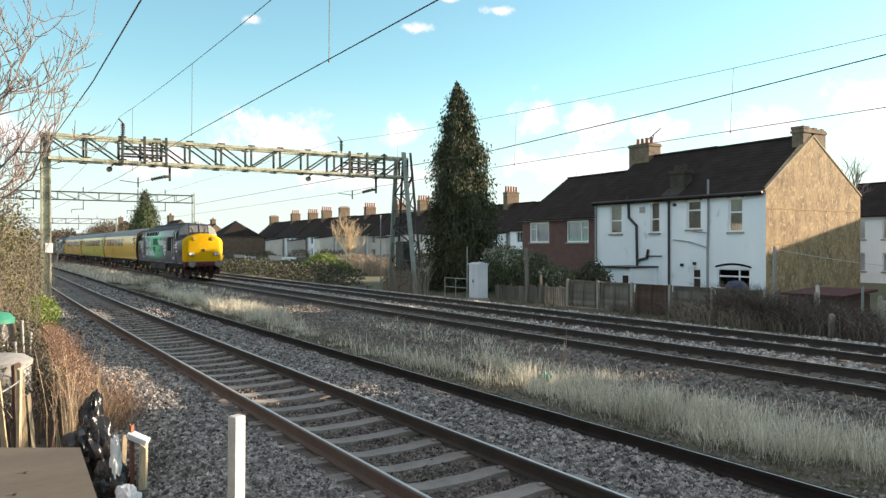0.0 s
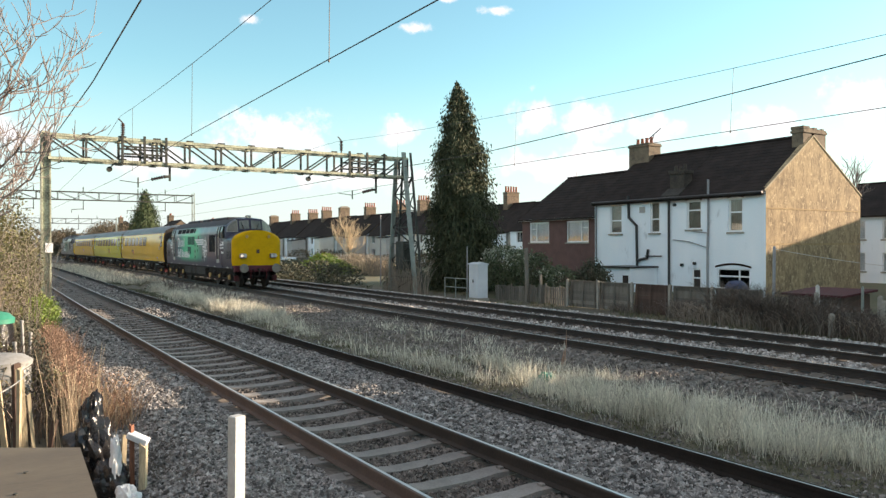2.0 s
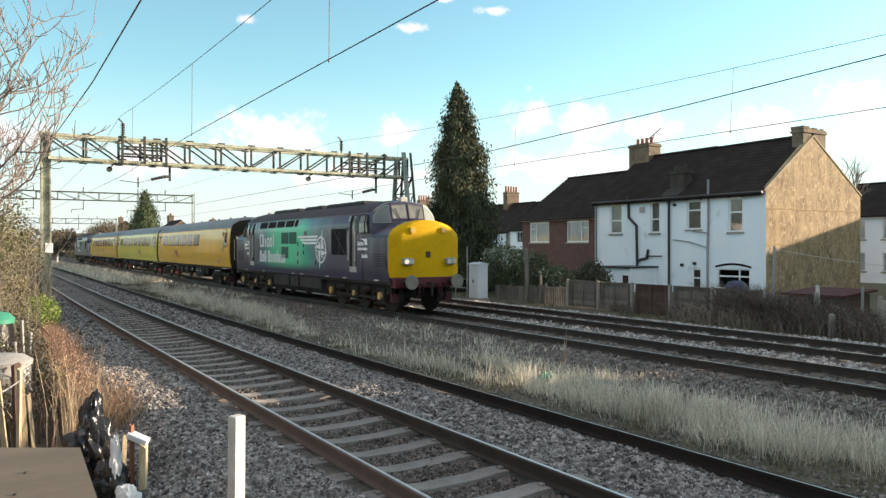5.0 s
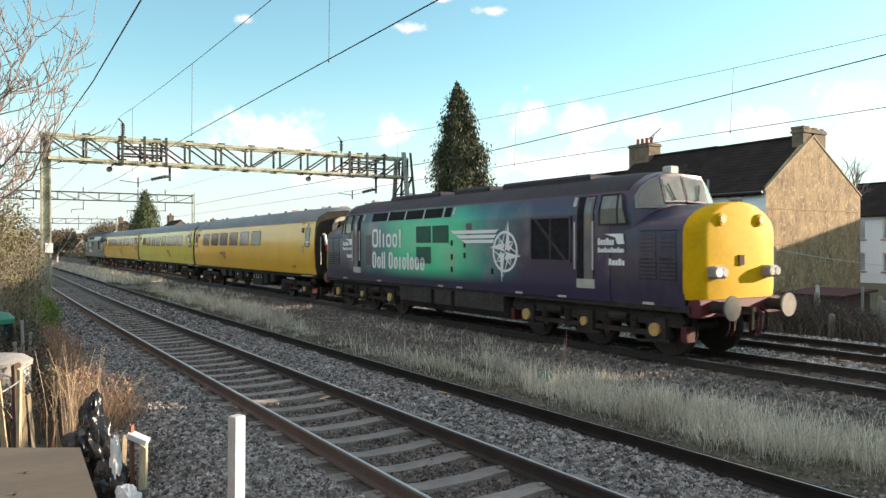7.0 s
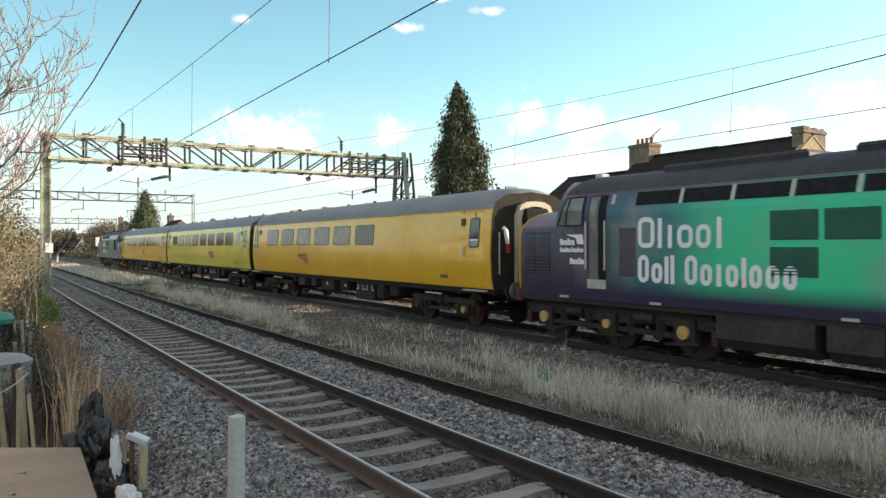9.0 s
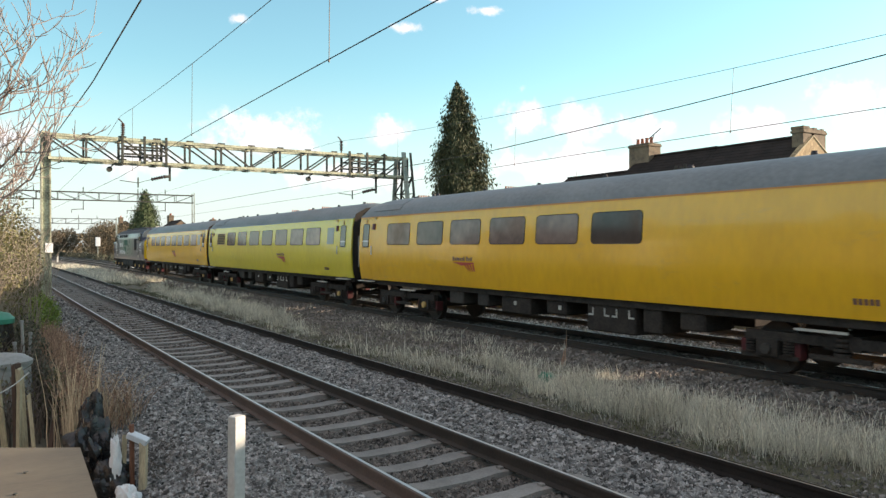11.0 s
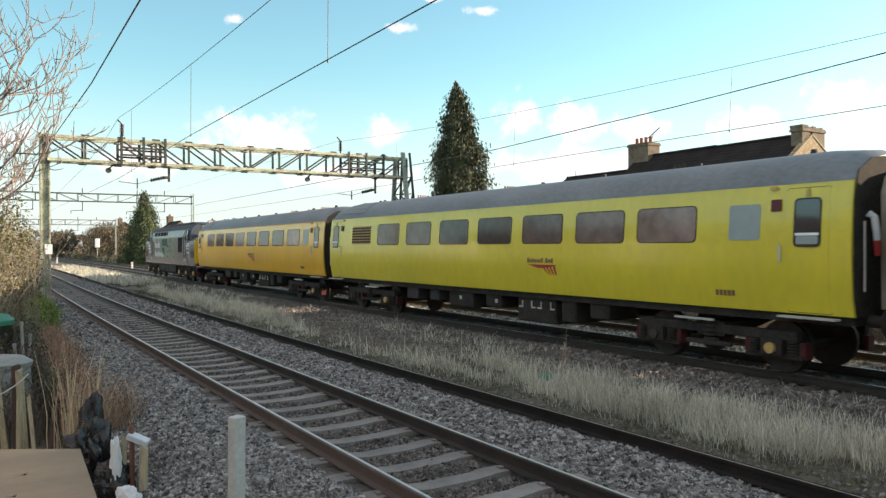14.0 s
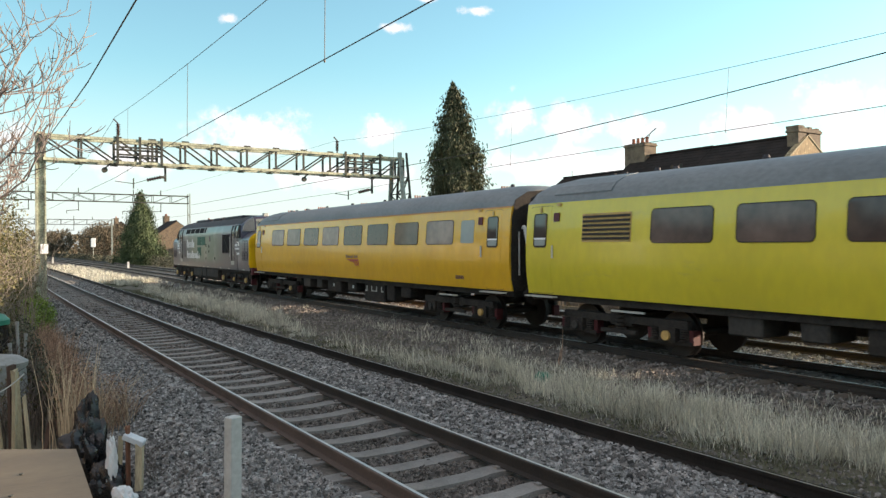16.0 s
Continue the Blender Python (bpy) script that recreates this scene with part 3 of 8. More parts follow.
def panel(bm, y0, y1, z0, z1, prof, side, proud, rows=8, thick=0.02):
    """A thin rectangular panel bent to a body's side."""
    zs = [z0 + (z1 - z0) * k / rows for k in range(rows + 1)]
    f = [[bm.verts.new((side * (skin(prof, z) + proud), y, z)) for y in (y0, y1)] for z in zs]
    b = [[bm.verts.new((side * (skin(prof, z) + proud - thick), y, z)) for y in (y0, y1)] for z in zs]
    for i in range(rows):
        bm.faces.new((f[i][0], f[i][1], f[i + 1][1], f[i + 1][0]))
        for k in (0, 1):
            bm.faces.new((f[i][k], f[i + 1][k], b[i + 1][k], b[i][k]))
    for i in (0, rows):
        bm.faces.new((f[i][0], f[i][1], b[i][1], b[i][0]))


def coach(label, paint, windows, louvre, blank_end, number, orange=False):
    t = thing("railway_coach", label, "railway coach", "coaches of the train")
    L = 9.90
    bm = bmesh.new()
    extrude(bm, mirrored(COACH), -L, L)
    body = part("body", bm, M[paint], t, smooth=True)
    if orange:
        for side in (-1, 1):
            bm = bmesh.new()
            panel(bm, -L, L, 3.205, 3.238, COACH, side, 0.004)
            part("cantrail_line", bm, M["orange_line"], body, "thin orange line under the roof")
    bm = bmesh.new()
    rings = []
    for y, k, dz in ((-L, 0.94, -0.16), (-L + 0.25, 0.985, -0.05), (-L + 0.8, 1, 0), (L - 0.8, 1, 0), (L - 0.25, 0.985, -0.05), (L, 0.94, -0.16)):
        rings.append([bm.verts.new((x * (k if z > 3.3 else 1.002), y, z + dz * (z - 3.24) / 0.62)) for x, z in mirrored(COACH_ROOF)])
    for a, b in zip(rings, rings[1:]):
        for i in range(len(a) - 1):
            bm.faces.new((a[i], a[i + 1], b[i + 1], b[i]))
        bm.faces.new((a[-1], a[0], b[0], b[-1]))
    bm.faces.new(rings[0])
    bm.faces.new(rings[-1])
    roof = part("roof", bm, M["roof_grey"], t, "grey painted curved roof", smooth=True)
    for y in [-8.6, -6.1, -3.4, -0.9, 1.7, 4.2, 6.8, 6.4, 7.9, 8.3]:
        bm = bmesh.new()
        disc(bm, (rng.uniform(-0.30, 0.1), y, 3.875), 0.075, 0.09, "z", 10, 0.05)
        part("roof_vent", bm, M["roof_dark"], roof)
    bm = bmesh.new()
    arc = [(x, z) for x, z in mirrored(COACH_ROOF) if -1.25 < x < -0.3]
    rows = [[bm.verts.new((x * 1.012, y, z + 0.012)) for x, z in arc] for y in (7.2, 9.0)]
    for i in range(len(arc) - 1):
        bm.faces.new((rows[0][i], rows[0][i + 1], rows[1][i + 1], rows[1][i]))
    rim_v = bm.verts[:]
    ret = bmesh.ops.extrude_face_region(bm, geom=bm.faces[:])
    bmesh.ops.translate(bm, vec=(0, 0, -0.03), verts=[v for v in ret["geom"] if isinstance(v, bmesh.types.BMVert)])
    part("roof_hatch", bm, M["roof_grey"], roof, "grey roof access panel")
    for side in (-1, 1):
        for yc in windows:
            bm = bmesh.new()
            plate(bm, rounded(yc - 0.72, yc + 0.72, 2.30, 2.96, 0.09), COACH, side, 0.010)
            w = part("window", bm, M["coach_glass"], t)
            bm = bmesh.new()
            rim(bm, yc - 0.72, yc + 0.72, 2.30, 2.96, 0.09, 0.016, COACH, side, 0.013)
            part("window_frame", bm, M["under"], w)
        if louvre is not None:
            bm = bmesh.new()
            plate(bm, rounded(louvre - 0.72, louvre + 0.72, 2.32, 2.94, 0.04), COACH, side, 0.010)
            lv = part("louvre_panel", bm, M["axlebox"], t, "rusty brown louvred panel")
            for k in range(6):
                bm = bmesh.new()
                z = 2.37 + k * 0.095
                plate(bm, [(louvre - 0.69, z), (louvre + 0.69, z), (louvre + 0.69, z + 0.05), (louvre - 0.69, z + 0.05)], COACH, side, 0.025)
                part("slat", bm, M["tank"], lv)
        # toilet window, end doors with droplights, handles and steps
        if not blank_end:
            bm = bmesh.new()
            plate(bm, rounded(-8.32, -7.70, 2.32, 2.94, 0.06), COACH, side, 0.010)
            part("frosted_window", bm, M["frost"], t, "pale frosted window")
        for e in (-1, 1):
            yc = 9.38 if e > 0 else -9.18
            bm = bmesh.new()
            panel(bm, yc - 0.36, yc + 0.36, 1.13, 3.16, COACH, side, 0.005, 12)
            d = part("door", bm, M[paint], t, smooth=True)
            bm = bmesh.new()
            rim(bm, yc - 0.365, yc + 0.365, 1.125, 3.165, 0.02, 0.009, COACH, side, 0.0025)
            part("door_gap", bm, M["under"], d)
            bm = bmesh.new()
            plate(bm, rounded(yc - 0.21, yc + 0.21, 2.22, 2.98, 0.06), COACH, side, 0.018)
            part("window", bm, M["glass"], d)
            bm = bmesh.new()
            rim(bm, yc - 0.21, yc + 0.21, 2.22, 2.98, 0.06, 0.022, COACH, side, 0.022)
            part("window_frame", bm, M["under"], d)
            bm = bmesh.new()
            plate(bm, [(yc - 0.20, 2.385), (yc + 0.20, 2.385), (yc + 0.20, 2.43), (yc - 0.20, 2.43)], COACH, side, 0.026, 0.012)
            part("sash_bar", bm, M["livery_white"], d, "white sash bar of the droplight")
            bm = bmesh.new()
            plate(bm, rounded(yc - 0.19, yc + 0.19, 2.245, 2.38, 0.03), COACH, side, 0.021, 0.006)
            part("lower_pane", bm, M["frost"], d)
            bm = bmesh.new()
            plate(bm, [(yc - 0.035, 3.03), (yc + 0.035, 3.03), (yc + 0.02, 3.15), (yc - 0.02, 3.15)], COACH, side, 0.03, 0.04)
            part("door_hook", bm, M["axlebox"], d)
            bm = bmesh.new()
            bar(bm, (side * 1.43, yc - e * 0.47, 1.95), (side * 1.43, yc - e * 0.47, 2.25), 0.04, None, 8)
            part("door_handle", bm, M["steel_bar"], d, "bright metal grab handle")
            bm = bmesh.new()
            box(bm, side * 1.30, side * 1.46, yc - 0.5, yc + 0.5, 1.03, 1.06)
            part("door_step", bm, M["step"], t, "pale metal step board")
            bm = bmesh.new()
            plate(bm, rounded(yc - e * 0.56 - 0.09, yc - e * 0.56 + 0.09, 2.80, 3.0, 0.01), COACH, side, 0.03, 0.04)
            part("indicator_box", bm, M["bufferred"], t, "small dark red indicator box")
            bm = bmesh.new()
            plate(bm, rounded(yc - e * 0.62 - 0.07, yc - e * 0.62 + 0.07, 3.16, 3.22, 0.01), COACH, side, 0.03, 0.04)
            part("lamp_bracket", bm, M["axlebox"], t)
        # emblem: dark bars of lettering above a red wedge with stripes
        yc = windows[2] + 0.05 if len(windows) < 7 else windows[4]
        bm = bmesh.new()
        o = 1 if side < 0 else -1
        y = yc + 0.52
        for w, tall in [(0.9, 1), (0.8, .7), (0.6, .9), (0.9, .7), (0.8, .7), (0.6, .7), (0.7, 1), (0.5, 0), (0.9, 1), (0.8, .7), (0.4, .9), (0.4, 1)]:
            if tall:
                plate(bm, [(y, 1.83), (y - 0.078 * w, 1.83), (y - 0.078 * w, 1.83 + 0.12 * tall), (y, 1.83 + 0.12 * tall)], COACH, side, 0.009, 0.004)
            y -= 0.105 * w + 0.008
        part("lettering", bm, M["livery_ink"], t)
        bm = bmesh.new()
        plate(bm, [(yc + 0.52, 1.79), (yc - 0.52, 1.79), (yc - 0.52, 1.755), (yc + 0.10, 1.70)], COACH, side, 0.009, 0.004)
        for k in range(4):
            a = yc - 0.02 - k * 0.135
            plate(bm, [(a, 1.735), (a - 0.07, 1.742), (a - 0.27 + k * 0.05, 1.54), (a - 0.20 + k * 0.05, 1.58)], COACH, side, 0.009, 0.004)
        part("emblem", bm, M["livery_red"], t, "red wedge emblem with stripes")
        bm = bmesh.new()
        y = -7.4
        for k in range(number):
            plate(bm, [(y, 1.33), (y - 0.06, 1.33), (y - 0.06, 1.43), (y, 1.43)], COACH, side, 0.009, 0.004)
            y -= 0.085
        part("number_bars", bm, M["livery_ink"], t)
    for e in (-1, 1):
        bm = bmesh.new()
        extrude(bm, mirrored([(1.26, 1.10), (1.33, 1.4), (1.35, 2.0), (1.31, 2.95), (1.20, 3.4), (0.8, 3.62), (0.0, 3.7)]), e * (L - 0.0) - 0.02, e * L + 0.02 + e * 0.02)
        part("end_panel", bm, M["under"], t, "black coach end")
        bm = bmesh.new()
        box(bm, -0.42, 0.42, min(e * L, e * (L + 0.28)), max(e * L, e * (L + 0.28)), 1.15, 3.25)
        gw = part("gangway", bevelled(bm, 0.06), M["grille"], t, "black rubber gangway")
        bm = bmesh.new()
        arch = [(0.62, 1.2), (0.62, 3.05), (0.5, 3.32), (0.3, 3.42), (0.0, 3.44)]
        arc2 = [(0.48, 1.2), (0.48, 3.0), (0.38, 3.2), (0.2, 3.28), (0.0, 3.30)]
        ends = []
        for pts in (mirrored(arch), mirrored(arc2)):
            ends.append(([bm.verts.new((x, e * (L + 0.05), z)) for x, z in pts], [bm.verts.new((x, e * (L + 0.20), z)) for x, z in pts]))
        for i in range(len(ends[0][0]) - 1):
            (a0, a1), (b0, b1) = ends
            bm.faces.new((a1[i], a1[i + 1], b1[i + 1], b1[i]))
            bm.faces.new((a0[i], a0[i + 1], a1[i + 1], a1[i]))
            bm.faces.new((b0[i], b0[i + 1], b1[i + 1], b1[i]))
        part("gangway_frame", bm, M["cream"], t, "cream painted gangway frame")
        for s in (-1, 1):
            bm = bmesh.new()
            bar(bm, (s * 1.12, e * (L + 0.06), 1.5), (s * 1.12, e * (L + 0.06), 2.6), 0.035, None, 8)
            part("handrail", bm, M["steel_bar"], t, "bright handrail")
            jumper = tubes("jumper_cable", [([(s * 0.98, e * (L + 0.05), 2.72), (s * 0.97, e * (L + 0.13), 2.66), (s * 0.94, e * (L + 0.15), 2.42), (s * 0.91, e * (L + 0.14), 2.30)], 0.062, 0.05)], M["livery_white"], t, 8)
            tagged(jumper, "white jumper cable with a red plug")
            plug = tubes("plug", [([(s * 0.91, e * (L + 0.14), 2.30), (s * 0.89, e * (L + 0.14), 2.06)], 0.06, 0.05)], M["livery_red"], jumper, 8)
            bm = bmesh.new()
            bar(bm, (s * 0.87, e * L, 1.02), (s * 0.87, e * (L + 0.30), 1.02), 0.2, None, 12)
            disc(bm, (s * 0.87, e * (L + 0.31), 1.02), 0.24, 0.03, "y", 18)
            part("buffer", bm, M["under"], t)
        # bogie
        yb = e * 7.085
        bm = bmesh.new()
        for s in (-1, 1):
            box(bm, s * 1.05 - 0.07, s * 1.05 + 0.07, yb - 1.75, yb + 1.75, 0.60, 0.76)
            for a in (-1.295, 1.295):
                box(bm, s * 1.05 - 0.13, s * 1.05 + 0.13, yb + a - 0.2, yb + a + 0.2, 0.33, 0.62)
                box(bm, s * 1.08 - 0.03, s * 1.08 + 0.03, yb + a - 0.55, yb + a + 0.55, 0.28, 0.36)
                spring(bm, s * 1.08, yb + a - 0.36, 0.36, 0.60, 0.10)
                spring(bm, s * 1.08, yb + a + 0.36, 0.36, 0.60, 0.10)
            bar(bm, (s * 1.16, yb - 0.5, 0.42), (s * 1.16, yb + 0.5, 0.42), 0.08)
            spring(bm, s * 1.08, yb, 0.45, 0.85, 0.13)
        box(bm, -1.1, 1.1, yb - 0.3, yb + 0.3, 0.55, 0.80)
        bogie = part("bogie", bm, M["under"], t)
        for a in (-1.295, 1.295):
            wheelset(t, yb + a, 0.457)
            for s in (-1, 1):
                bm = bmesh.new()
                disc(bm, (s * 1.21, yb + a, 0.457), 0.095, 0.06, "x", 14)
                part("axlebox_cover", bm, M["axlebox" if a < 0 else "tank"], bogie, "yellow axlebox cover" if a < 0 else "")
            for s in (-1, 1):
                for k in (-0.52, 0.52):
                    bm = bmesh.new()
                    box(bm, s * 0.98 - 0.1, s * 0.98 + 0.1, yb + a + k - 0.05, yb + a + k + 0.05, 0.3, 0.58)
                    part("brake_block", bm, M["brake_red"], bogie)
        for s in (-1, 1):
            bm = bmesh.new()
            box(bm, s * 1.18, s * 1.24, yb - e * 0.3 - 0.45, yb - e * 0.3 + 0.45, 0.83, 0.87)
            part("step_board", bm, M["step"], bogie, "pale step board")
    # underframe and its boxes
    bm = bmesh.new()
    box(bm, -1.22, 1.22, -L + 0.05, L - 0.05, 0.95, 1.11)
    part("underframe", bm, M["under"], t)
    for s in (-1, 1):
        for y0, y1, z0 in ((-4.5, -3.9, 0.6), (-3.45, -2.95, 0.45), (-2.75, -1.3, 0.36), (-0.6, 0.1, 0.62), (0.7, 1.9, 0.52), (2.5, 3.0, 0.62), (3.7, 4.4, 0.6)):
            bm = bmesh.new()
            box(bm, s * 0.75 - 0.42, s * 0.75 + 0.42, y0, y1, z0, 0.97)
            part("equipment_box", bevelled(bm, 0.03), M["under" if y0 < 2 else "tank"], t)
        for k in range(4):
            bm = bmesh.new()
            yk = -2.6 + k * 0.36
            box(bm, s * 1.165, s * 1.185, yk, yk + 0.03, 0.74, 0.88)
            box(bm, s * 1.165, s * 1.186, yk - (0.0 if k % 2 else 0.12), yk + (0.15 if k % 2 else 0.03), 0.70, 0.737)
            part("handle", bm, M["step"], t, "pale painted box handle")
        for y in (-0.4, 1.3):
            bm = bmesh.new()
            box(bm, s * 1.165, s * 1.185, y - 0.05, y + 0.05, 0.74, 0.84)
            part("label_plate", bm, M["step"], t)
    return t


# ---------------------------------------------------------------- diesel locomotive
LOCO = [(1.32, 1.05), (1.35, 1.30), (1.355, 1.45), (1.355, 2.90), (1.348, 3.02), (1.325, 3.12), (1.235, 3.40)]
LOCO_ROOF = [(1.235, 3.40), (1.02, 3.60), (0.72, 3.76), (0.36, 3.85), (0.0, 3.88)]
NOSE = [(1.30, 1.05), (1.335, 1.4), (1.335, 2.50), (1.30, 2.63), (1.20, 2.76), (1.00, 2.90), (0.70, 3.02), (0.36, 3.09), (0.0, 3.11)]


def loft(bm, rings):
    vs = [[bm.verts.new(p) for p in r] for r in rings]
    for a, b in zip(vs, vs[1:]):
        for i in range(len(a) - 1):
            bm.faces.new((a[i], a[i + 1], b[i + 1], b[i]))
        bm.faces.new((a[-1], a[0], b[0], b[-1]))
    bm.faces.new(vs[0])
    bm.faces.new(vs[-1])
    return vs


def locomotive(label, paint, lit, full):
    t = thing("diesel_locomotive", label, "locomotive", "locomotives of the train")
    C = 6.55
    bm = bmesh.new()
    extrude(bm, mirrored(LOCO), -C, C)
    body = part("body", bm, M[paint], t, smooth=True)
    bm = bmesh.new()
    extrude(bm, mirrored(LOCO_ROOF), -C, C)
    roof = part("roof", bm, M["roof_dark"], t, "sooty dark roof", smooth=True)
    bm = bmesh.new()
    for y0, y1 in ((-5.2, -1.8), (-1.2, 0.6), (1.4, 4.6)):
        box(bm, -0.68, 0.68, y0, y1, 3.70, 3.925)
    part("roof_hatch", bevelled(bm, 0.06), M["roof_dark"], roof)
    bm = bmesh.new()
    disc(bm, (0, 3.2, 3.9), 0.62, 0.07, "z", 24)
    part("fan_cowl", bm, M["grille"], roof)
    bm = bmesh.new()
    box(bm, -0.28, 0.28, -0.4, 0.1, 3.85, 3.98)
    part("exhaust", bm, M["grille"], roof)
    for s in (-1, 1):
        bm = bmesh.new()
        panel(bm, -C, C, 3.365, 3.385, LOCO, s, 0.004, 1)
        part("cantrail_line", bm, M["cantrail_pink"], body, "thin faded red cantrail line")
    for e in (-1, 1):
        # cab shell, raked to the windscreen
        full_ring = [(x, e * C, z) for x, z in mirrored([(1.35, 2.3), (1.345, 3.02), (1.235, 3.40)] + LOCO_ROOF[1:])]
        rake = lambda x, z: 7.42 - (max(z, 2.75) - 3.25) * 0.30 - max(0.0, abs(x) - 0.67) * 0.50
        mid = [(x * 0.985, e * min(C + 0.42 if z > 3.3 else C + 0.30, rake(x, z) - 0.1), z - (0.02 if z > 3.5 else 0)) for x, _, z in full_ring]
        fx = lambda x, z: x * (0.931 if z > 3.2 else 0.965)
        front = [(fx(x, z), e * rake(fx(x, z), min(z, 3.78)), min(z, 3.79 - 0.05 * abs(x))) for x, _, z in full_ring]
        bm = bmesh.new()
        rings = [[bm.verts.new(q) for q in r] for r in (full_ring, mid, front)]
        for r0, r1 in zip(rings, rings[1:]):
            for i in range(len(r0) - 1):
                bm.faces.new((r0[i], r0[i + 1], r1[i + 1], r1[i]))
        ft = rings[2]
        n_r = len(ft)
        brk = [i for i in range(n_r) if abs(abs(ft[i].co.x) - 0.67) < 0.01]
        lo_l = bm.verts.new((ft[brk[0]].co.x, e * rake(0.67, 2.3), 2.3))
        lo_r = bm.verts.new((ft[brk[1]].co.x, e * rake(0.67, 2.3), 2.3))
        bm.faces.new(ft[:brk[0] + 1] + [lo_l])
        bm.faces.new(ft[brk[0]:brk[1] + 1] + [lo_r, lo_l])
        bm.faces.new(ft[brk[1]:] + [lo_r])
        cab = part("cab", bm, M["navy"], t, smooth=True)
        cab.data.materials.append(M["roof_dark"])
        for f in cab.data.polygons:
            if f.center.z > 3.42 and abs(f.center.y) < 7.05:
                f.material_index = 1
        # windscreens and corner lights on the raked faces
        def pane(pts, off=0.014):
            bmx = bmesh.new()
            a = [bmx.verts.new((x, e * (rake(x, z) + off), z)) for x, z in pts]
            b = [bmx.verts.new((v.co.x, v.co.y - e * 0.02, v.co.z)) for v in a]
            bmx.faces.new(a)
            n = len(a)
            for i in range(n):
                bmx.faces.new((a[i], a[(i + 1) % n], b[(i + 1) % n], b[i]))
            return bmx
        for s in (-1, 1):
            corner = [(s * x, z) for x, z in ((0.68, 3.04), (1.255, 3.02), (1.215, 3.28), (1.09, 3.46), (0.90, 3.62), (0.68, 3.70))]
            part("windscreen_frame", pane(corner, 0.010), M["bin_grey"], cab, "pale grey windscreen surround")
            inset = [(s * x, z) for x, z in ((0.715, 3.08), (1.215, 3.06), (1.175, 3.27), (1.06, 3.435), (0.885, 3.585), (0.715, 3.655))]
            part("windscreen", pane(inset, 0.018), M["skylit_glass"], cab)
            part("windscreen_frame", pane([(s * x, z) for x, z in ((0.02, 3.17), (0.66, 3.15), (0.64, 3.69), (0.02, 3.74))], 0.010), M["navy"], cab)
            part("windscreen", pane([(s * x, z) for x, z in ((0.06, 3.22), (0.61, 3.20), (0.60, 3.64), (0.06, 3.69))], 0.018), M["skylit_glass"], cab)
            bm = bmesh.new()
            bar(bm, (s * 0.35, e * 7.47, 3.20), (s * 0.5, e * 7.38, 3.55), 0.02)
            part("wiper", bm, M["grille"], cab)
            # side cab window with slanted quarterlight
            bm = bmesh.new()
            plate(bm, [(e * 6.27, 2.72), (e * 7.03, 2.72), (e * 6.92, 3.04), (e * 6.27, 3.04)], LOCO, s, 0.014, 0.02)
            plate(bm, [(e * 6.27, 3.04), (e * 6.92, 3.04), (e * 6.83, 3.32), (e * 6.27, 3.32)], LOCO, s, 0.014, 0.02)
            w = part("side_window", bm, M["skylit_glass"], cab)
            bm = bmesh.new()
            for (ya_, za_), (yb_, zb_) in (((6.25, 2.70), (7.07, 2.70)), ((7.07, 2.70), (6.95, 3.04)), ((6.95, 3.04), (6.85, 3.34)), ((6.85, 3.34), (6.25, 3.34)), ((6.25, 3.04), (6.25, 2.70)), ((6.25, 3.34), (6.25, 3.04)), ((6.80, 2.70), (6.77, 3.04)), ((6.77, 3.04), (6.73, 3.34))):
                bar(bm, (s * (skin(LOCO, za_) + 0.024), e * ya_, za_), (s * (skin(LOCO, zb_) + 0.024), e * yb_, zb_), 0.035, 0.02)
            part("window_frame", bm, M["tank"], w)
        bm = bmesh.new()
        box(bm, -0.14, 0.14, min(e * 6.9, e * 7.14), max(e * 6.9, e * 7.14), 3.76, 3.97)
        part("horn_box", bevelled(bm, 0.03), M["step"], cab, "pale roof horn box")
        # side sheet under the cab and the nose
        rings = []
        for y, k, dz in ((C - 0.02, 1.0, 0), (8.50, 1.0, 0)):
            rings.append([(x * k, e * y, z + dz) for x, z in mirrored(NOSE)])
        bm = bmesh.new()
        loft(bm, rings)
        nose = part("nose", bm, M["navy" if full else paint], t, smooth=True)
        rings = []
        for y, k, top in ((8.48, 1.006, 0.006), (8.56, 0.992, 0.004), (8.64, 0.945, 0.0), (8.70, 0.875, 0.0), (8.75, 0.79, 0.0), (8.775, 0.71, -0.02)):
            rings.append([(x * k, e * y, 1.20 if z < 1.3 else (z + top * max(0, (z - 1.5) / 1.55))) for x, z in mirrored(NOSE)])
        bm = bmesh.new()
        loft(bm, rings)
        face = part("nose_front", bm, M["yellow_f"], t, "yellow warning panel", smooth=True)
        for s in (-1, 1):
            # marker light clusters and round code lamps
            bm = bmesh.new()
            box(bm, s * 0.82 - 0.17, s * 0.82 + 0.17, min(e * 8.70, e * 8.97), max(e * 8.70, e * 8.97), 1.61, 1.85)
            mk = part("marker_box", bevelled(bm, 0.04), M["bin_grey"], face)
            for k in (-0.09, 0.09):
                bm = bmesh.new()
                disc(bm, (s * 0.82 + k, e * 8.975, 1.73), 0.082, 0.02, "y", 14)
                part("marker_lamp", bm, M["marker_on" if lit and e < 0 and s < 0 and k < 0 else "lens"], mk)
            bm = bmesh.new()
            disc(bm, (s * 0.60, e * 8.77, 2.76), 0.125, 0.10, "y", 18)
            cl = part("code_lamp", bm, M["yellow_f"], face)
            bm = bmesh.new()
            disc(bm, (s * 0.60, e * 8.825, 2.76), 0.085, 0.02, "y", 16)
            part("lens", bm, M["axlebox"], cl)
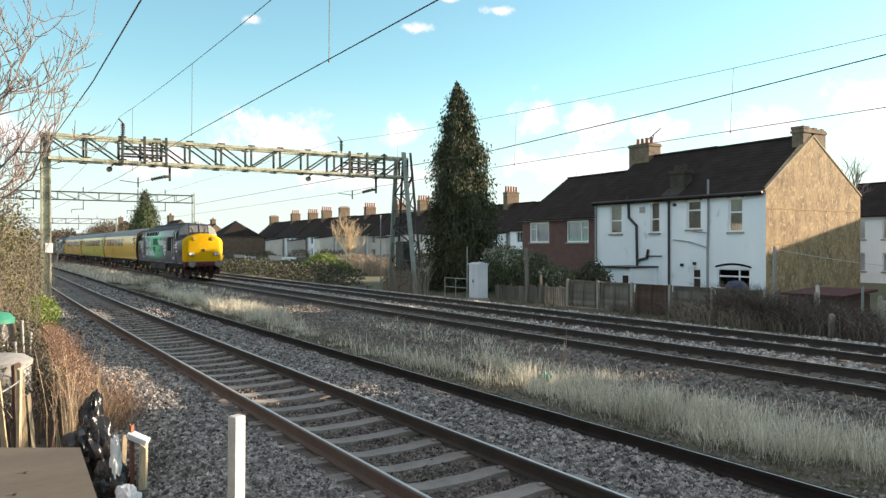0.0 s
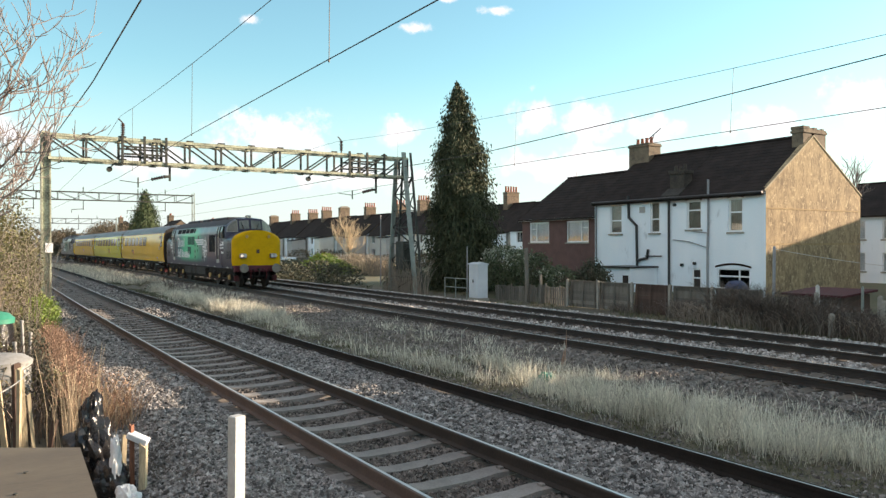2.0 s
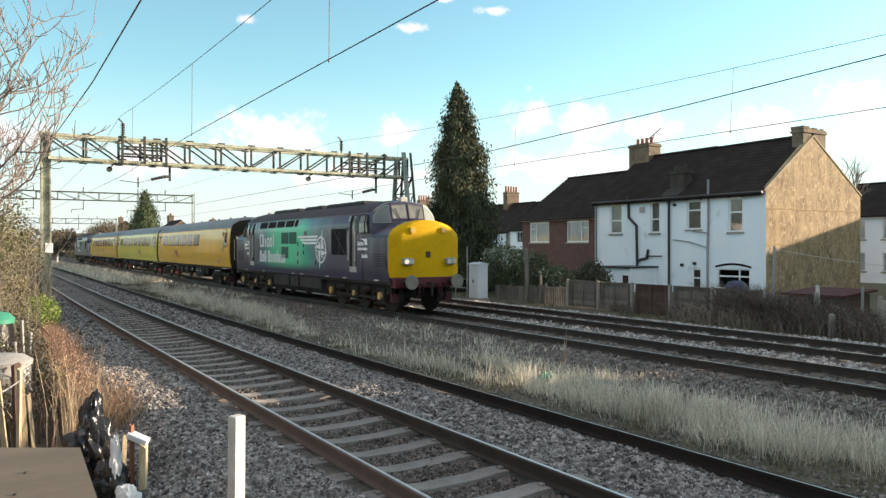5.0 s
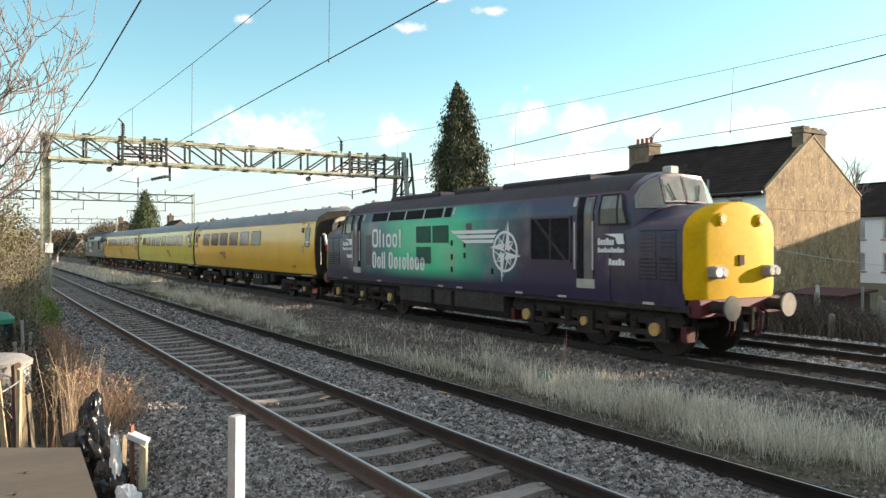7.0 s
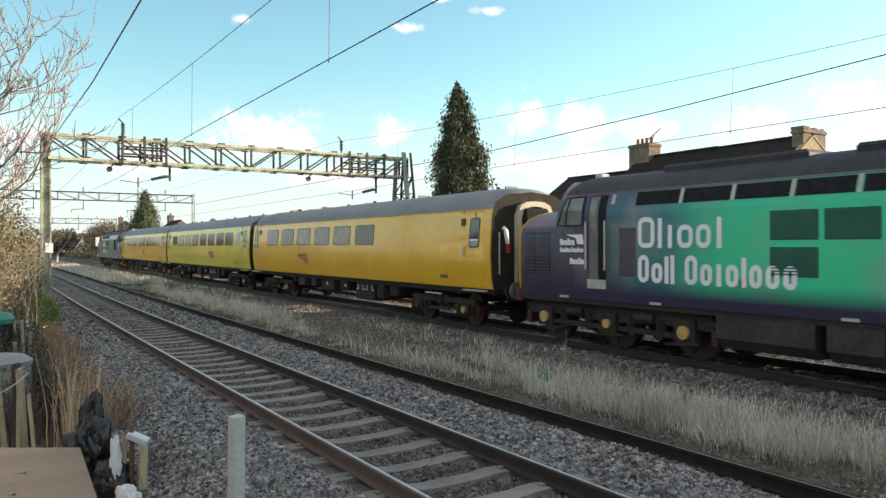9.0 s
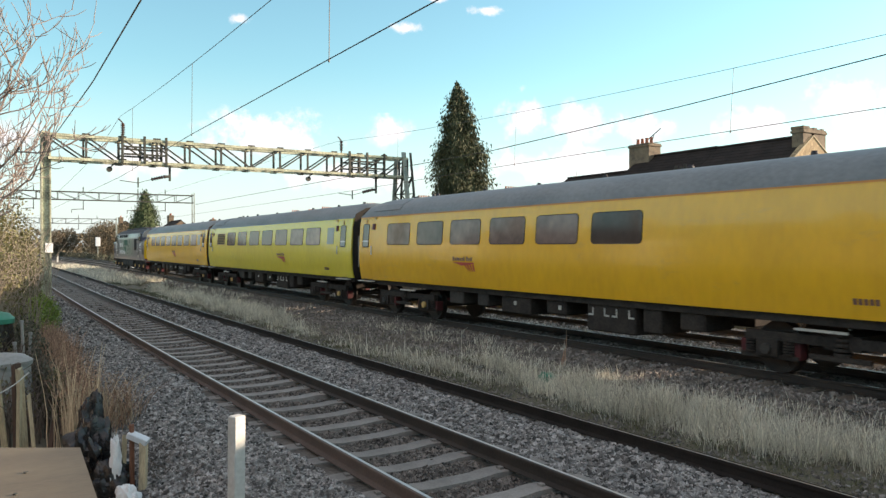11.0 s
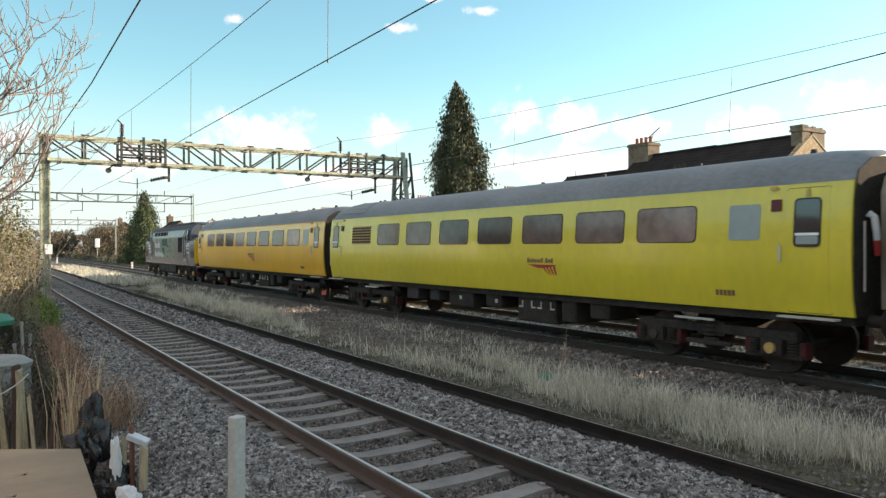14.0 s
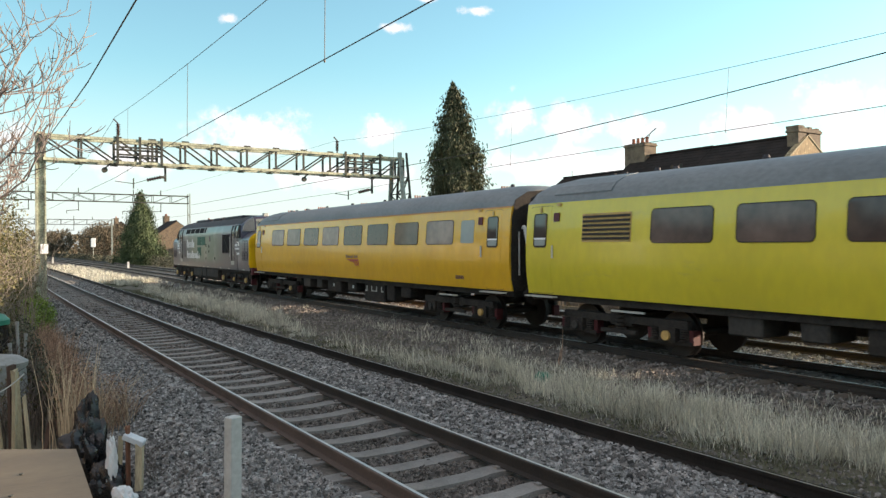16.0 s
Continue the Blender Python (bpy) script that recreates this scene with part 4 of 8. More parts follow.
            # nose side grille with slats, step holes
            for y0, y1 in ((7.36, 7.84), (7.89, 8.34)):
                bm = bmesh.new()
                plate(bm, rounded(min(e * y0, e * y1), max(e * y0, e * y1), 1.56, 2.56, 0.02), NOSE, s, 0.006)
                g = part("nose_grille", bm, M["roof_dark"], nose)
                for k in range(12):
                    bm = bmesh.new()
                    z = 1.59 + k * 0.08
                    plate(bm, [(e * (y0 + 0.03), z), (e * (y1 - 0.03), z), (e * (y1 - 0.03), z + 0.045), (e * (y0 + 0.03), z + 0.045)], NOSE, s, 0.016)
                    part("slat", bm, M["navy"], g)
            # solid black block stands in for the shade in the step hole
            bm = bmesh.new()
            box(bm, s * 1.20 - 0.06, s * 1.20 + 0.09, min(e * 8.50, e * 8.64), max(e * 8.50, e * 8.64), 1.52, 1.76)
            part("step_hole_shade", bm, M["grille"], face)
            # buffers
            bm = bmesh.new()
            bar(bm, (s * 0.87, e * 8.70, 1.07), (s * 0.87, e * 9.12, 1.07), 0.26, 0.20, 14)
            disc(bm, (s * 0.87, e * 9.12, 1.07), 0.12, 0.2, "y", 14)
            bf = part("buffer", bm, M["under"], t, smooth=True)
            bm = bmesh.new()
            disc(bm, (s * 0.87, e * 9.23, 1.07), 0.235, 0.035, "y", 24)
            part("buffer_head", bm, M["bufferface"], bf, "pale worn round buffer head")
            # hoses
            for k in (0.28, 0.42, 0.58):
                bm = bmesh.new()
                pts = [(s * k, e * 8.80, 1.0), (s * k, e * 8.96, 0.9), (s * k * 1.03, e * 8.94, 0.62), (s * k, e * 8.86, 0.5)]
                for a, b in zip(pts, pts[1:]):
                    bar(bm, a, b, 0.045, None, 8)
                part("brake_hose", bm, M["grille" if k != 0.42 else "bufferred"], t)
        bm = bmesh.new()
        box(bm, -1.26, 1.26, min(e * 8.50, e * 8.80), max(e * 8.50, e * 8.80), 0.86, 1.215)
        part("buffer_beam", bevelled(bm, 0.03), M["bufferred"], t, "maroon buffer beam")
        bm = bmesh.new()
        bar(bm, (0, e * 8.78, 1.0), (0, e * 9.08, 1.0), 0.09)
        bar(bm, (0, e * 9.04, 1.02), (0, e * 9.02, 0.6), 0.06)
        part("coupling_hook", bm, M["under"], t)
        bm = bmesh.new()
        box(bm, -0.08, 0.08, min(e * 8.74, e * 8.81), max(e * 8.74, e * 8.81), 1.86, 2.06)
        part("headlight_hole", bm, M["insul"], face)
        # cab door on a black panel for its recess shade, handrails, kick plate
        for s in (-1, 1):
            y0, y1 = sorted((e * 5.54, e * 6.08))
            bm = bmesh.new()
            panel(bm, y0, y1, 1.48, 3.34, LOCO, s, 0.006, 14)
            d = part("cab_recess_shade", bm, M["grille"], t, "black panel standing for the shaded cab door recess")
            bm = bmesh.new()
            ya, yb_ = sorted((e * 5.77, e * 6.05))
            panel(bm, ya, yb_, 1.50, 3.32, LOCO, s, 0.012, 14)
            part("door_leaf", bm, M["door_grey"], d, "dusty grey door leaf")
            bm = bmesh.new()
            panel(bm, ya + 0.05, yb_ - 0.05, 2.62, 3.22, LOCO, s, 0.018, 6)
            part("window", bm, M["skylit_glass"], d)
            for yy in (5.52, 6.10):
                bm = bmesh.new()
                bar(bm, (s * 1.42, e * yy, 1.72), (s * 1.42, e * yy, 2.78), 0.035, None, 8)
                part("handrail", bm, M["steel_bar"], d, "bright handrail")
            bm = bmesh.new()
            plate(bm, [(e * 5.54, 1.31), (e * 6.10, 1.31), (e * 6.10, 1.51), (e * 5.54, 1.51)], LOCO, s, 0.02)
            part("kick_plate", bm, M["step"], d, "pale kick plate")
            bm = bmesh.new()
            y = e * 6.55
            o = -1 if s < 0 else 1
            y = max(e * 6.20, e * 7.0) if s < 0 else min(e * 6.20, e * 7.0)
            for row, (z, h, count) in enumerate(((2.26, 0.15, 6), (2.10, 0.11, 12), (1.83, 0.14, 5))):
                yy = y + o * (0.0 if row < 2 else 0.33)
                for k in range(count):
                    w = (0.066, 0.049, 0.078)[row]
                    plate(bm, [(yy, z), (yy + o * w, z), (yy + o * w, z + h * (1 if k % 3 == 0 else 0.75)), (yy, z + h * (1 if k % 3 == 0 else 0.75))], LOCO, s, 0.006, 0.003)
                    yy += o * (w + 0.016)
                if row:
                    part("cab_lettering" if row == 1 else "number_bars", bm, M["livery_white"], nose, "small white lettering bars")
                    bm = bmesh.new()
            bm.free()
            bm = bmesh.new()
            plate(bm, [(y + o * 0.2, 2.50), (y + o * 0.74, 2.50), (y + o * 0.78, 2.28), (y + o * 0.58, 2.28), (y + o * 0.52, 2.42)], LOCO, s, 0.006, 0.003)
            part("cab_emblem", bm, M["livery_white"], nose, "small white wing emblem")
        # bogie with three axles
        yb = e * 5.64
        bm = bmesh.new()
        for s in (-1, 1):
            extrude(bm, [(yb - 2.75, 0.75), (yb - 2.6, 0.95), (yb + 2.6, 0.95), (yb + 2.75, 0.75), (yb + 2.6, 0.62), (yb + 1.4, 0.66), (yb + 0.6, 0.60), (yb - 0.6, 0.60), (yb - 1.4, 0.66), (yb - 2.6, 0.62)],
                    s * 1.08 - 0.07, s * 1.08 + 0.07, axis="x")
            for a in (-2.057, 0, 2.057):
                box(bm, s * 1.1 - 0.12, s * 1.1 + 0.12, yb + a - 0.24, yb + a + 0.24, 0.36, 0.80)
            for a in (-1.03, 1.03):
                box(bm, s * 1.12 - 0.06, s * 1.12 + 0.06, yb + a - 0.75, yb + a + 0.75, 0.42, 0.52)
                spring(bm, s * 1.12, yb + a - 0.4, 0.52, 0.8, 0.12)
                spring(bm, s * 1.12, yb + a + 0.4, 0.52, 0.8, 0.12)
                bar(bm, (s * 1.18, yb + a - 0.25, 0.75), (s * 1.18, yb + a + 0.25, 0.75), 0.2, None, 10)
            for k in range(3):
                bar(bm, (s * 1.22, yb - 2.4 + k * 1.9, 0.36), (s * 1.22, yb - 1.6 + k * 1.9, 0.30), 0.05)
        box(bm, -1.1, 1.1, yb - 0.4, yb + 0.4, 0.6, 0.9)
        bogie = part("bogie", bm, M["under"], t)
        for a in (-2.057, 0, 2.057):
            wheelset(t, yb + a, 0.57)
            for s in (-1, 1):
                for k in (-0.66, 0.66):
                    bm = bmesh.new()
                    box(bm, s * 1.05 - 0.12, s * 1.05 + 0.12, yb + a + k - 0.07, yb + a + k + 0.07, 0.36, 0.66)
                    part("brake_block", bm, M["brake_red"], bogie)
                bm = bmesh.new()
                disc(bm, (s * 1.25, yb + a, 0.56), 0.135 if a else 0.10, 0.06, "x", 16)
                part("axlebox_cover", bm, M["axlebox"], bogie, "yellow axlebox cover")
    bm = bmesh.new()
    box(bm, -1.3, 1.3, -8.6, 8.6, 0.95, 1.08)
    part("underframe", bm, M["under"], t)
    for y0, y1 in ((-2.7, -0.4), (-0.2, 0.7), (0.9, 2.8)):
        for s in (-1, 1):
            bm = bmesh.new()
            extrude(bm, [(s * 0.25, 0.98), (s * 1.30, 0.98), (s * 1.30, 0.55), (s * 1.12, 0.36), (s * 0.25, 0.36)], y0, y1)
            part("fuel_tank", bm, M["tank"], t)
    for s in (-1, 1):
        for y in (-5.0, -3.4, -0.7, 0.3, 4.2, 6.9, -7.6):
            bm = bmesh.new()
            box(bm, s * 1.31 - 0.03, s * 1.31 + 0.03, y - 0.14, y + 0.14, 1.06, 1.11)
            part("lifting_plate", bm, M["step"], t)
    # body side: windows under the cantrail, grilles, lettering, compass emblem
    for s in (-1, 1):
        o = 1 if s < 0 else -1
        fl = lambda y: y
        for y0, y1 in ((4.72, 3.62), (3.52, 2.47), (2.37, 1.32), (1.22, 0.22), (0.10, -0.26)):
            bm = bmesh.new()
            plate(bm, [(y1, 3.07), (y0, 3.07), (y0, 3.345), (y1, 3.345)], LOCO, s, 0.006)
            part("cantrail_window", bm, M["grille"], body)
        for k, y in enumerate((3.57, 2.42, 1.27, 0.16)):
            bm = bmesh.new()
            plate(bm, [(y - 0.035, 3.06), (y + 0.035, 3.06), (y + 0.035, 3.36), (y - 0.035, 3.36)], LOCO, s, 0.012)
            part("mullion", bm, M["step"], body)
        bm = bmesh.new()
        panel(bm, -5.32, -3.92, 1.90, 2.90, LOCO, s, 0.006, 10)
        g = part("side_grille", bm, M["grille"], body, "large dark open grille")
        bm = bmesh.new()
        rim(bm, -5.30, -3.94, 1.92, 2.88, 0.02, 0.06, LOCO, s, 0.03)
        part("grille_frame", bm, M["navy"], g)
        bm = bmesh.new()
        plate(bm, [(-4.67, 1.92), (-4.60, 1.92), (-4.60, 2.88), (-4.67, 2.88)], LOCO, s, 0.026)
        plate(bm, [(-5.20, 1.92), (-5.11, 1.92), (-4.02, 2.88), (-4.11, 2.88)], LOCO, s, 0.024)
        part("grille_bar", bm, M["tank"], g)
        for y0, y1, z0, z1 in ((-0.18, 0.70, 2.34, 2.84), (0.80, 1.66, 2.34, 2.84), (0.80, 1.66, 1.72, 2.22)):
            bm = bmesh.new()
            plate(bm, rounded(y0, y1, z0, z1, 0.02), LOCO, s, 0.008)
            g = part("body_grille", bm, M["grille_green"], body)
            for k in range(9):
                bm = bmesh.new()
                z = z0 + 0.03 + k * 0.052
                plate(bm, [(y0 + 0.03, z), (y1 - 0.03, z), (y1 - 0.03, z + 0.022), (y0 + 0.03, z + 0.022)], LOCO, s, 0.02)
                part("slat", bm, M["grille_green"], g)
        for y0, y1, z0, z1 in [(4.7, 5.15, 1.6, 2.62), (-1.35, -1.08, 2.55, 2.86)] + [(y - 0.05, y + 0.05, z - 0.10, z + 0.06) for y, z in ((-0.35, 2.35), (-0.35, 1.95), (-0.35, 1.6), (2.9, 1.62), (2.2, 1.6), (-1.0, 2.3), (-2.3, 1.6), (-1.0, 2.0))]:
            bm = bmesh.new()
            plate(bm, rounded(y0, y1, z0, z1, 0.02), LOCO, s, 0.009)
            part("access_panel", bm, M["navy" if y1 - y0 > 0.2 else "grille"], body)
        for y in (5.36, -5.43, -0.40):
            bm = bmesh.new()
            plate(bm, [(y - 0.05, 3.13), (y + 0.05, 3.13), (y + 0.05, 3.34), (y - 0.05, 3.34)], LOCO, s, 0.012)
            part("cantrail_plate", bm, M["step"], body)
        if full:
            bm = bmesh.new()
            y = 4.62 if s < 0 else 1.0
            step = -1 if s < 0 else 1
            rows = [((0.62, 1.0), (0.26, 0.95), (0.36, 0.72), (0.54, 0.72), (0.50, 0.72), (0.36, 0.92)),
                    ((0.56, 1.0), (0.54, 0.72), (0.24, 0.95), (0.22, 1.0), (0.30, 0), (0.56, 1.0), (0.52, 0.72), (0.36, 0.72), (0.52, 0.72), (0.24, 0.95), (0.50, 0.72), (0.52, 0.72), (0.50, 0.72))]
            for z, h, row, stretch in ((2.20, 0.62, rows[0], 1.30), (1.50, 0.56, rows[1], 1.13)):
                yy = y
                for w, tall in row:
                    wide = w * h * stretch
                    if tall:
                        hh = h * tall
                        a, b = sorted((yy, yy + step * (wide - 0.07)))
                        if w > 0.4:             # round-cornered hollow blocks
                            t_ = 0.095
                            rim(bm, a + t_, b - t_, z + t_, z + hh - t_, min(0.06, (b - a) / 2 - t_ - 0.002), t_, LOCO, s, 0.014, 0.006)
                        else:
                            mid = (a + b) / 2
                            plate(bm, [(mid - 0.05, z), (mid + 0.05, z), (mid + 0.05, z + hh), (mid - 0.05, z + hh)], LOCO, s, 0.014, 0.003)
                    yy += step * wide
            part("lettering", bm, M["livery_white"], body, "large white round-cornered block shapes")
            # compass star, ring and speed bars
            bm = bmesh.new()
            cy, cz = -2.86, 2.10
            tilt = radians(10)
            def at(r, a):
                a = radians(a) + tilt
                return (cy - r * math.sin(a), cz + r * math.cos(a))
            def tri(p, q, r_, up=0.016):
                vs = [bm.verts.new((s * (skin(LOCO, z) + up), yv, z)) for yv, z in (p, q, r_)]
                bm.faces.new(vs)
            for k in range(4):
                a = 90 * k
                tip = 0.80 if k % 2 == 0 else 0.66
                tri(at(tip, a), at(0.25, a + 45), at(0.0, 0))
                tri(at(tip, a), at(0.25, a - 45), at(0.19, a - 45), 0.015)
                tri(at(0.46, a + 45), at(0.17, a + 84), at(0.10, a + 45), 0.0145)
                tri(at(0.46, a + 45), at(0.17, a + 6), at(0.30, a + 20), 0.0135)
            for k in range(36):
                q0, q1 = at(0.46, k * 10), at(0.46, k * 10 + 10)
                r0, r1 = at(0.53, k * 10), at(0.53, k * 10 + 10)
                vs = [bm.verts.new((s * (skin(LOCO, z) + 0.012), yv, z)) for yv, z in (q0, q1, r1, r0)]
                bm.faces.new(vs)
            tagged(part("compass_emblem", bm, M["livery_white"], body), "white compass star emblem in a ring", kind="stuff")
            for k in range(3):
                bm = bmesh.new()
                z = 2.58 - k * 0.13
                y0 = -0.32 - k * 0.27
                plate(bm, [(y0, z + 0.09), (y0 - 0.16, z), (-2.45 + k * 0.06, z), (-2.60 + k * 0.1, z + 0.09)], LOCO, s, 0.014, 0.003)
                part("speed_bar", bm, M["livery_white"], body)
        else:
            bm = bmesh.new()
            y = 4.3
            for z, h, n in ((2.2, 0.5, 6), (1.55, 0.45, 10)):
                for k in range(n):
                    plate(bm, [(y - k * 0.33, z), (y - k * 0.33 - 0.2, z), (y - k * 0.33 - 0.2, z + h * (1 if k % 4 == 0 else 0.7)), (y - k * 0.33, z + h * (1 if k % 4 == 0 else 0.7))], LOCO, s, 0.014, 0.003)
            part("lettering", bm, M["livery_white"], body)
    return t


SPEED = 5.985
LEAD = 17.99 + 7 * SPEED      # place of the leading locomotive's middle at the start


SPINS_OF = {}


def vehicle(make, back):
    global SPINS
    SPINS = []
    ob = make()
    SPINS_OF[ob.name] = (ob, back, SPINS)
    return ob


vehicle(lambda: locomotive("dark blue and green diesel locomotive with yellow nose, leading the train", "livery_a", True, True), 0.0)
vehicle(lambda: coach("orange-yellow test coach with grey roof behind the locomotive", "yellow_o", [7.10, 5.18, 3.30, 1.40, -0.50, -2.40], None, True, 5, True), 19.60)
vehicle(lambda: coach("lemon-yellow test coach with grey roof in mid train", "yellow_l", [5.28, 3.33, 1.36, -0.58, -2.50, -4.42, -6.25], 7.25, False, 5), 40.05)
vehicle(lambda: coach("orange-yellow test coach with grey roof next to the rear locomotive", "yellow_o", [6.85, 4.95, 3.05, 1.15, -0.78, -2.68, -4.63, -6.58], None, False, 5, True), 60.50)
vehicle(lambda: locomotive("weathered grey diesel locomotive at the rear of the train", "livery_b", False, False), 80.10)

# ---------------------------------------------------------------- overhead line gantries


def strut(parent, name, a, b, w, m, h=None):
    bm = bmesh.new()
    bar(bm, a, b, w, h)
    return part(name, bm, M[m], parent)


def truss_beam(g, x0, x1, y, z0, z1, depth, n, mc, md, chord=0.11, thin=0.05):
    """A box girder across the line: four chords, uprights and diagonals."""
    for dy in (-depth / 2, depth / 2):
        for z in (z0, z1):
            strut(g, "chord", (x0, y + dy, z), (x1, y + dy, z), chord, mc)
        for k in range(n + 1):
            x = x0 + (x1 - x0) * k / n
            strut(g, "upright", (x, y + dy, z0), (x, y + dy, z1), thin * 1.3, md)
            if k < n:
                xn = x0 + (x1 - x0) * (k + 1) / n
                a, b = ((x, z1), (xn, z0)) if k < n / 2 else ((x, z0), (xn, z1))
                strut(g, "diagonal", (a[0], y + dy, a[1]), (b[0], y + dy, b[1]), thin, md)
    for k in range(n + 1):
        x = x0 + (x1 - x0) * k / n
        for z in (z0, z1):
            strut(g, "cross_bar", (x, y - depth / 2, z), (x, y + depth / 2, z), thin, md)


def insulator(bm, a, b, r=0.075, n=7):
    """A ribbed rod, turned in one piece."""
    a, b = Vector(a), Vector(b)
    d = (b - a).normalized()
    u = d.orthogonal().normalized()
    w = d.cross(u)
    rings = []
    for k in range(n):
        for f, rr in ((0.1, 0.4), (0.35, 1.0), (0.65, 0.75), (0.9, 0.4)):
            c = a.lerp(b, (k + f) / n)
            rings.append([bm.verts.new(c + (u * math.cos(q * math.pi / 5) + w * math.sin(q * math.pi / 5)) * r * rr) for q in range(10)])
    for p0, p1 in zip(rings, rings[1:]):
        for q in range(10):
            bm.faces.new((p0[q], p0[(q + 1) % 10], p1[(q + 1) % 10], p1[q]))
    bm.faces.new(rings[0])
    bm.faces.new(rings[-1])


def gantry():
    g = thing("line_gantry", "lichened pale green steel lattice gantry spanning four railway lines", "gantry")
    y, x0, x1, zb, zt = 36.9, 3.05, 21.0, 6.12, 7.15
    truss_beam(g, x0, x1, y, zb, zt, 0.95, 12, "galv", "darksteel", 0.12, 0.066)
    for k in range(1, 12):                # gusset plates and bolted joints at the nodes
        x = x0 + (x1 - x0) * k / 12
        for dy in (-0.51, 0.51):
            for z in (zb, zt):
                bm = bmesh.new()
                box(bm, x - 0.17, x + 0.17, y + dy - 0.012, y + dy + 0.012, z - 0.10, z + 0.13)
                part("gusset_plate", bm, M["darksteel"], g)
    # the stiffened bays over the tracks
    for xa, xb in ((6.04, 7.95), (17.4, 19.5)):
        for dy in (-0.5, 0.5):
            for k in range(2):
                z = zb + 0.36 + k * 0.34
                strut(g, "stiffener", (xa, y + dy, z), (xb, y + dy, z), 0.08, "darksteel")
            for x in (xa, (xa + xb) / 2, xb):
                strut(g, "stiffener", (x, y + dy * 1.05, zb - 0.05), (x, y + dy * 1.05, zt + 0.18), 0.10, "darksteel")
    # near post: two channels with battens
    for dy in (-0.24, 0.24):
        bm = bmesh.new()
        box(bm, x0 - 0.26, x0 - 0.20, y + dy - 0.09, y + dy + 0.09, -0.5, zt + 0.15)
        box(bm, x0 - 0.20, x0 + 0.06, y + dy - 0.015, y + dy + 0.015, -0.5, zt + 0.15)
        box(bm, x0 + 0.06, x0 + 0.12, y + dy - 0.09, y + dy + 0.09, -0.5, zt + 0.10)
        part("post", bm, M["galv"], g)
    for k in range(9):
        z = 0.2 + k * 0.8
        strut(g, "batten", (x0 - 0.17, y - 0.18, z), (x0 + 0.11, y + 0.18, z + 0.4), 0.045, "darksteel")
    bm = bmesh.new()
    box(bm, x0 - 0.12, x0 + 0.18, y - 0.34, y - 0.31, 2.0, 2.42)
    part("sign_plate", bm, M["livery_white"], g, "small white number plate")
    # far mast: spread lattice legs
    xm = 21.0
    legs = [(-1.75, -0.42), (1.25, 0.42)]
    for k, (b, tp) in enumerate(legs):
        for dx in (-0.22, 0.22):
            bm = bmesh.new()
            bar(bm, (xm + dx, y + b, -0.45), (xm + dx, y + tp, zt + (0.35 if k == 0 else 0.0)), 0.24 if dx < 0 else 0.10, 0.10)
            # back legs take the dark steel colour to stand for their shade
            part("leg", bm, M["galvgrey" if dx < 0 else "darksteel"], g, "grey green steel leg" if dx < 0 else "")
    n = 7
    for k in range(n):
        f0, f1 = k / n, (k + 1) / n
        z0, z1 = -0.45 + f0 * (zb + 0.45), -0.45 + f1 * (zb + 0.45)
        at = lambda leg, f: y + legs[leg][0] + (legs[leg][1] - legs[leg][0]) * f * 0.86
        for dx in (-0.22, 0.22):
            a, b = (0, 1) if k % 2 else (1, 0)
            strut(g, "brace", (xm + dx, at(a, f0), z0), (xm + dx, at(b, f1), z1), 0.055, "darksteel")
            strut(g, "brace", (xm + dx, at(0, f1), z1), (xm + dx, at(1, f1), z1), 0.05, "darksteel")
        strut(g, "brace", (xm - 0.22, at(0, f0), z0), (xm + 0.22, at(0, f1), z1), 0.05, "darksteel")
    bm = bmesh.new()
    box(bm, xm - 0.3, xm + 0.3, y - 0.5, y + 0.4, 0.9, 2.5)
    part("switch_box", bevelled(bm, 0.04), M["darksteel"], g)
    # registration arms and insulators
    for xd, xw, zd in ((8.22, 6.0, 5.62), (19.25, 17.0, 5.42)):
        bm = bmesh.new()
        bar(bm, (xd, y, zb), (xd, y, zd - 0.25), 0.09)
        bar(bm, (xd, y, zd - 0.05), (xd - 0.25, y, zd - 0.05), 0.12)
        bar(bm, (xd - 0.85, y, zd - 0.22), (xw + 0.8, y, zd - 0.40), 0.022)
        bar(bm, (xw + 0.8, y, zd - 0.15), (xw + 0.8, y, zd - 0.62), 0.05)
        bar(bm, (xw + 0.8, y, zd - 0.40), (xw, y, zd - 0.32), 0.03)
        part("registration_arm", bm, M["darksteel"], g)
        bm = bmesh.new()
        insulator(bm, (xd - 0.2, y, zd - 0.05), (xd - 0.85, y, zd - 0.22), 0.10, 6)
        part("insulator", bm, M["insul"], g, "dark brown ribbed insulator")
        bm = bmesh.new()
        bar(bm, (xw + 0.15, y, zt), (xw + 0.15, y, zt + 0.3), 0.06)
        insulator(bm, (xw + 0.15, y, zt + 0.25), (xw + 0.15, y, zt + 0.8), 0.11)
        bar(bm, (xw + 0.15, y, zt + 0.8), (xw - 0.05, y, zt + 1.0), 0.05)
        part("insulator", bm, M["insul"], g, "dark brown ribbed insulator")
    for x in (5.55, 15.2):
        bm = bmesh.new()
        bar(bm, (x + 0.3, y, zb), (x, y, zb - 0.28), 0.06)
        disc(bm, (x, y - 0.1, zb - 0.34), 0.12, 0.16, "y", 16)
        part("pulley", bm, M["darksteel"], g)
    return g


gantry()


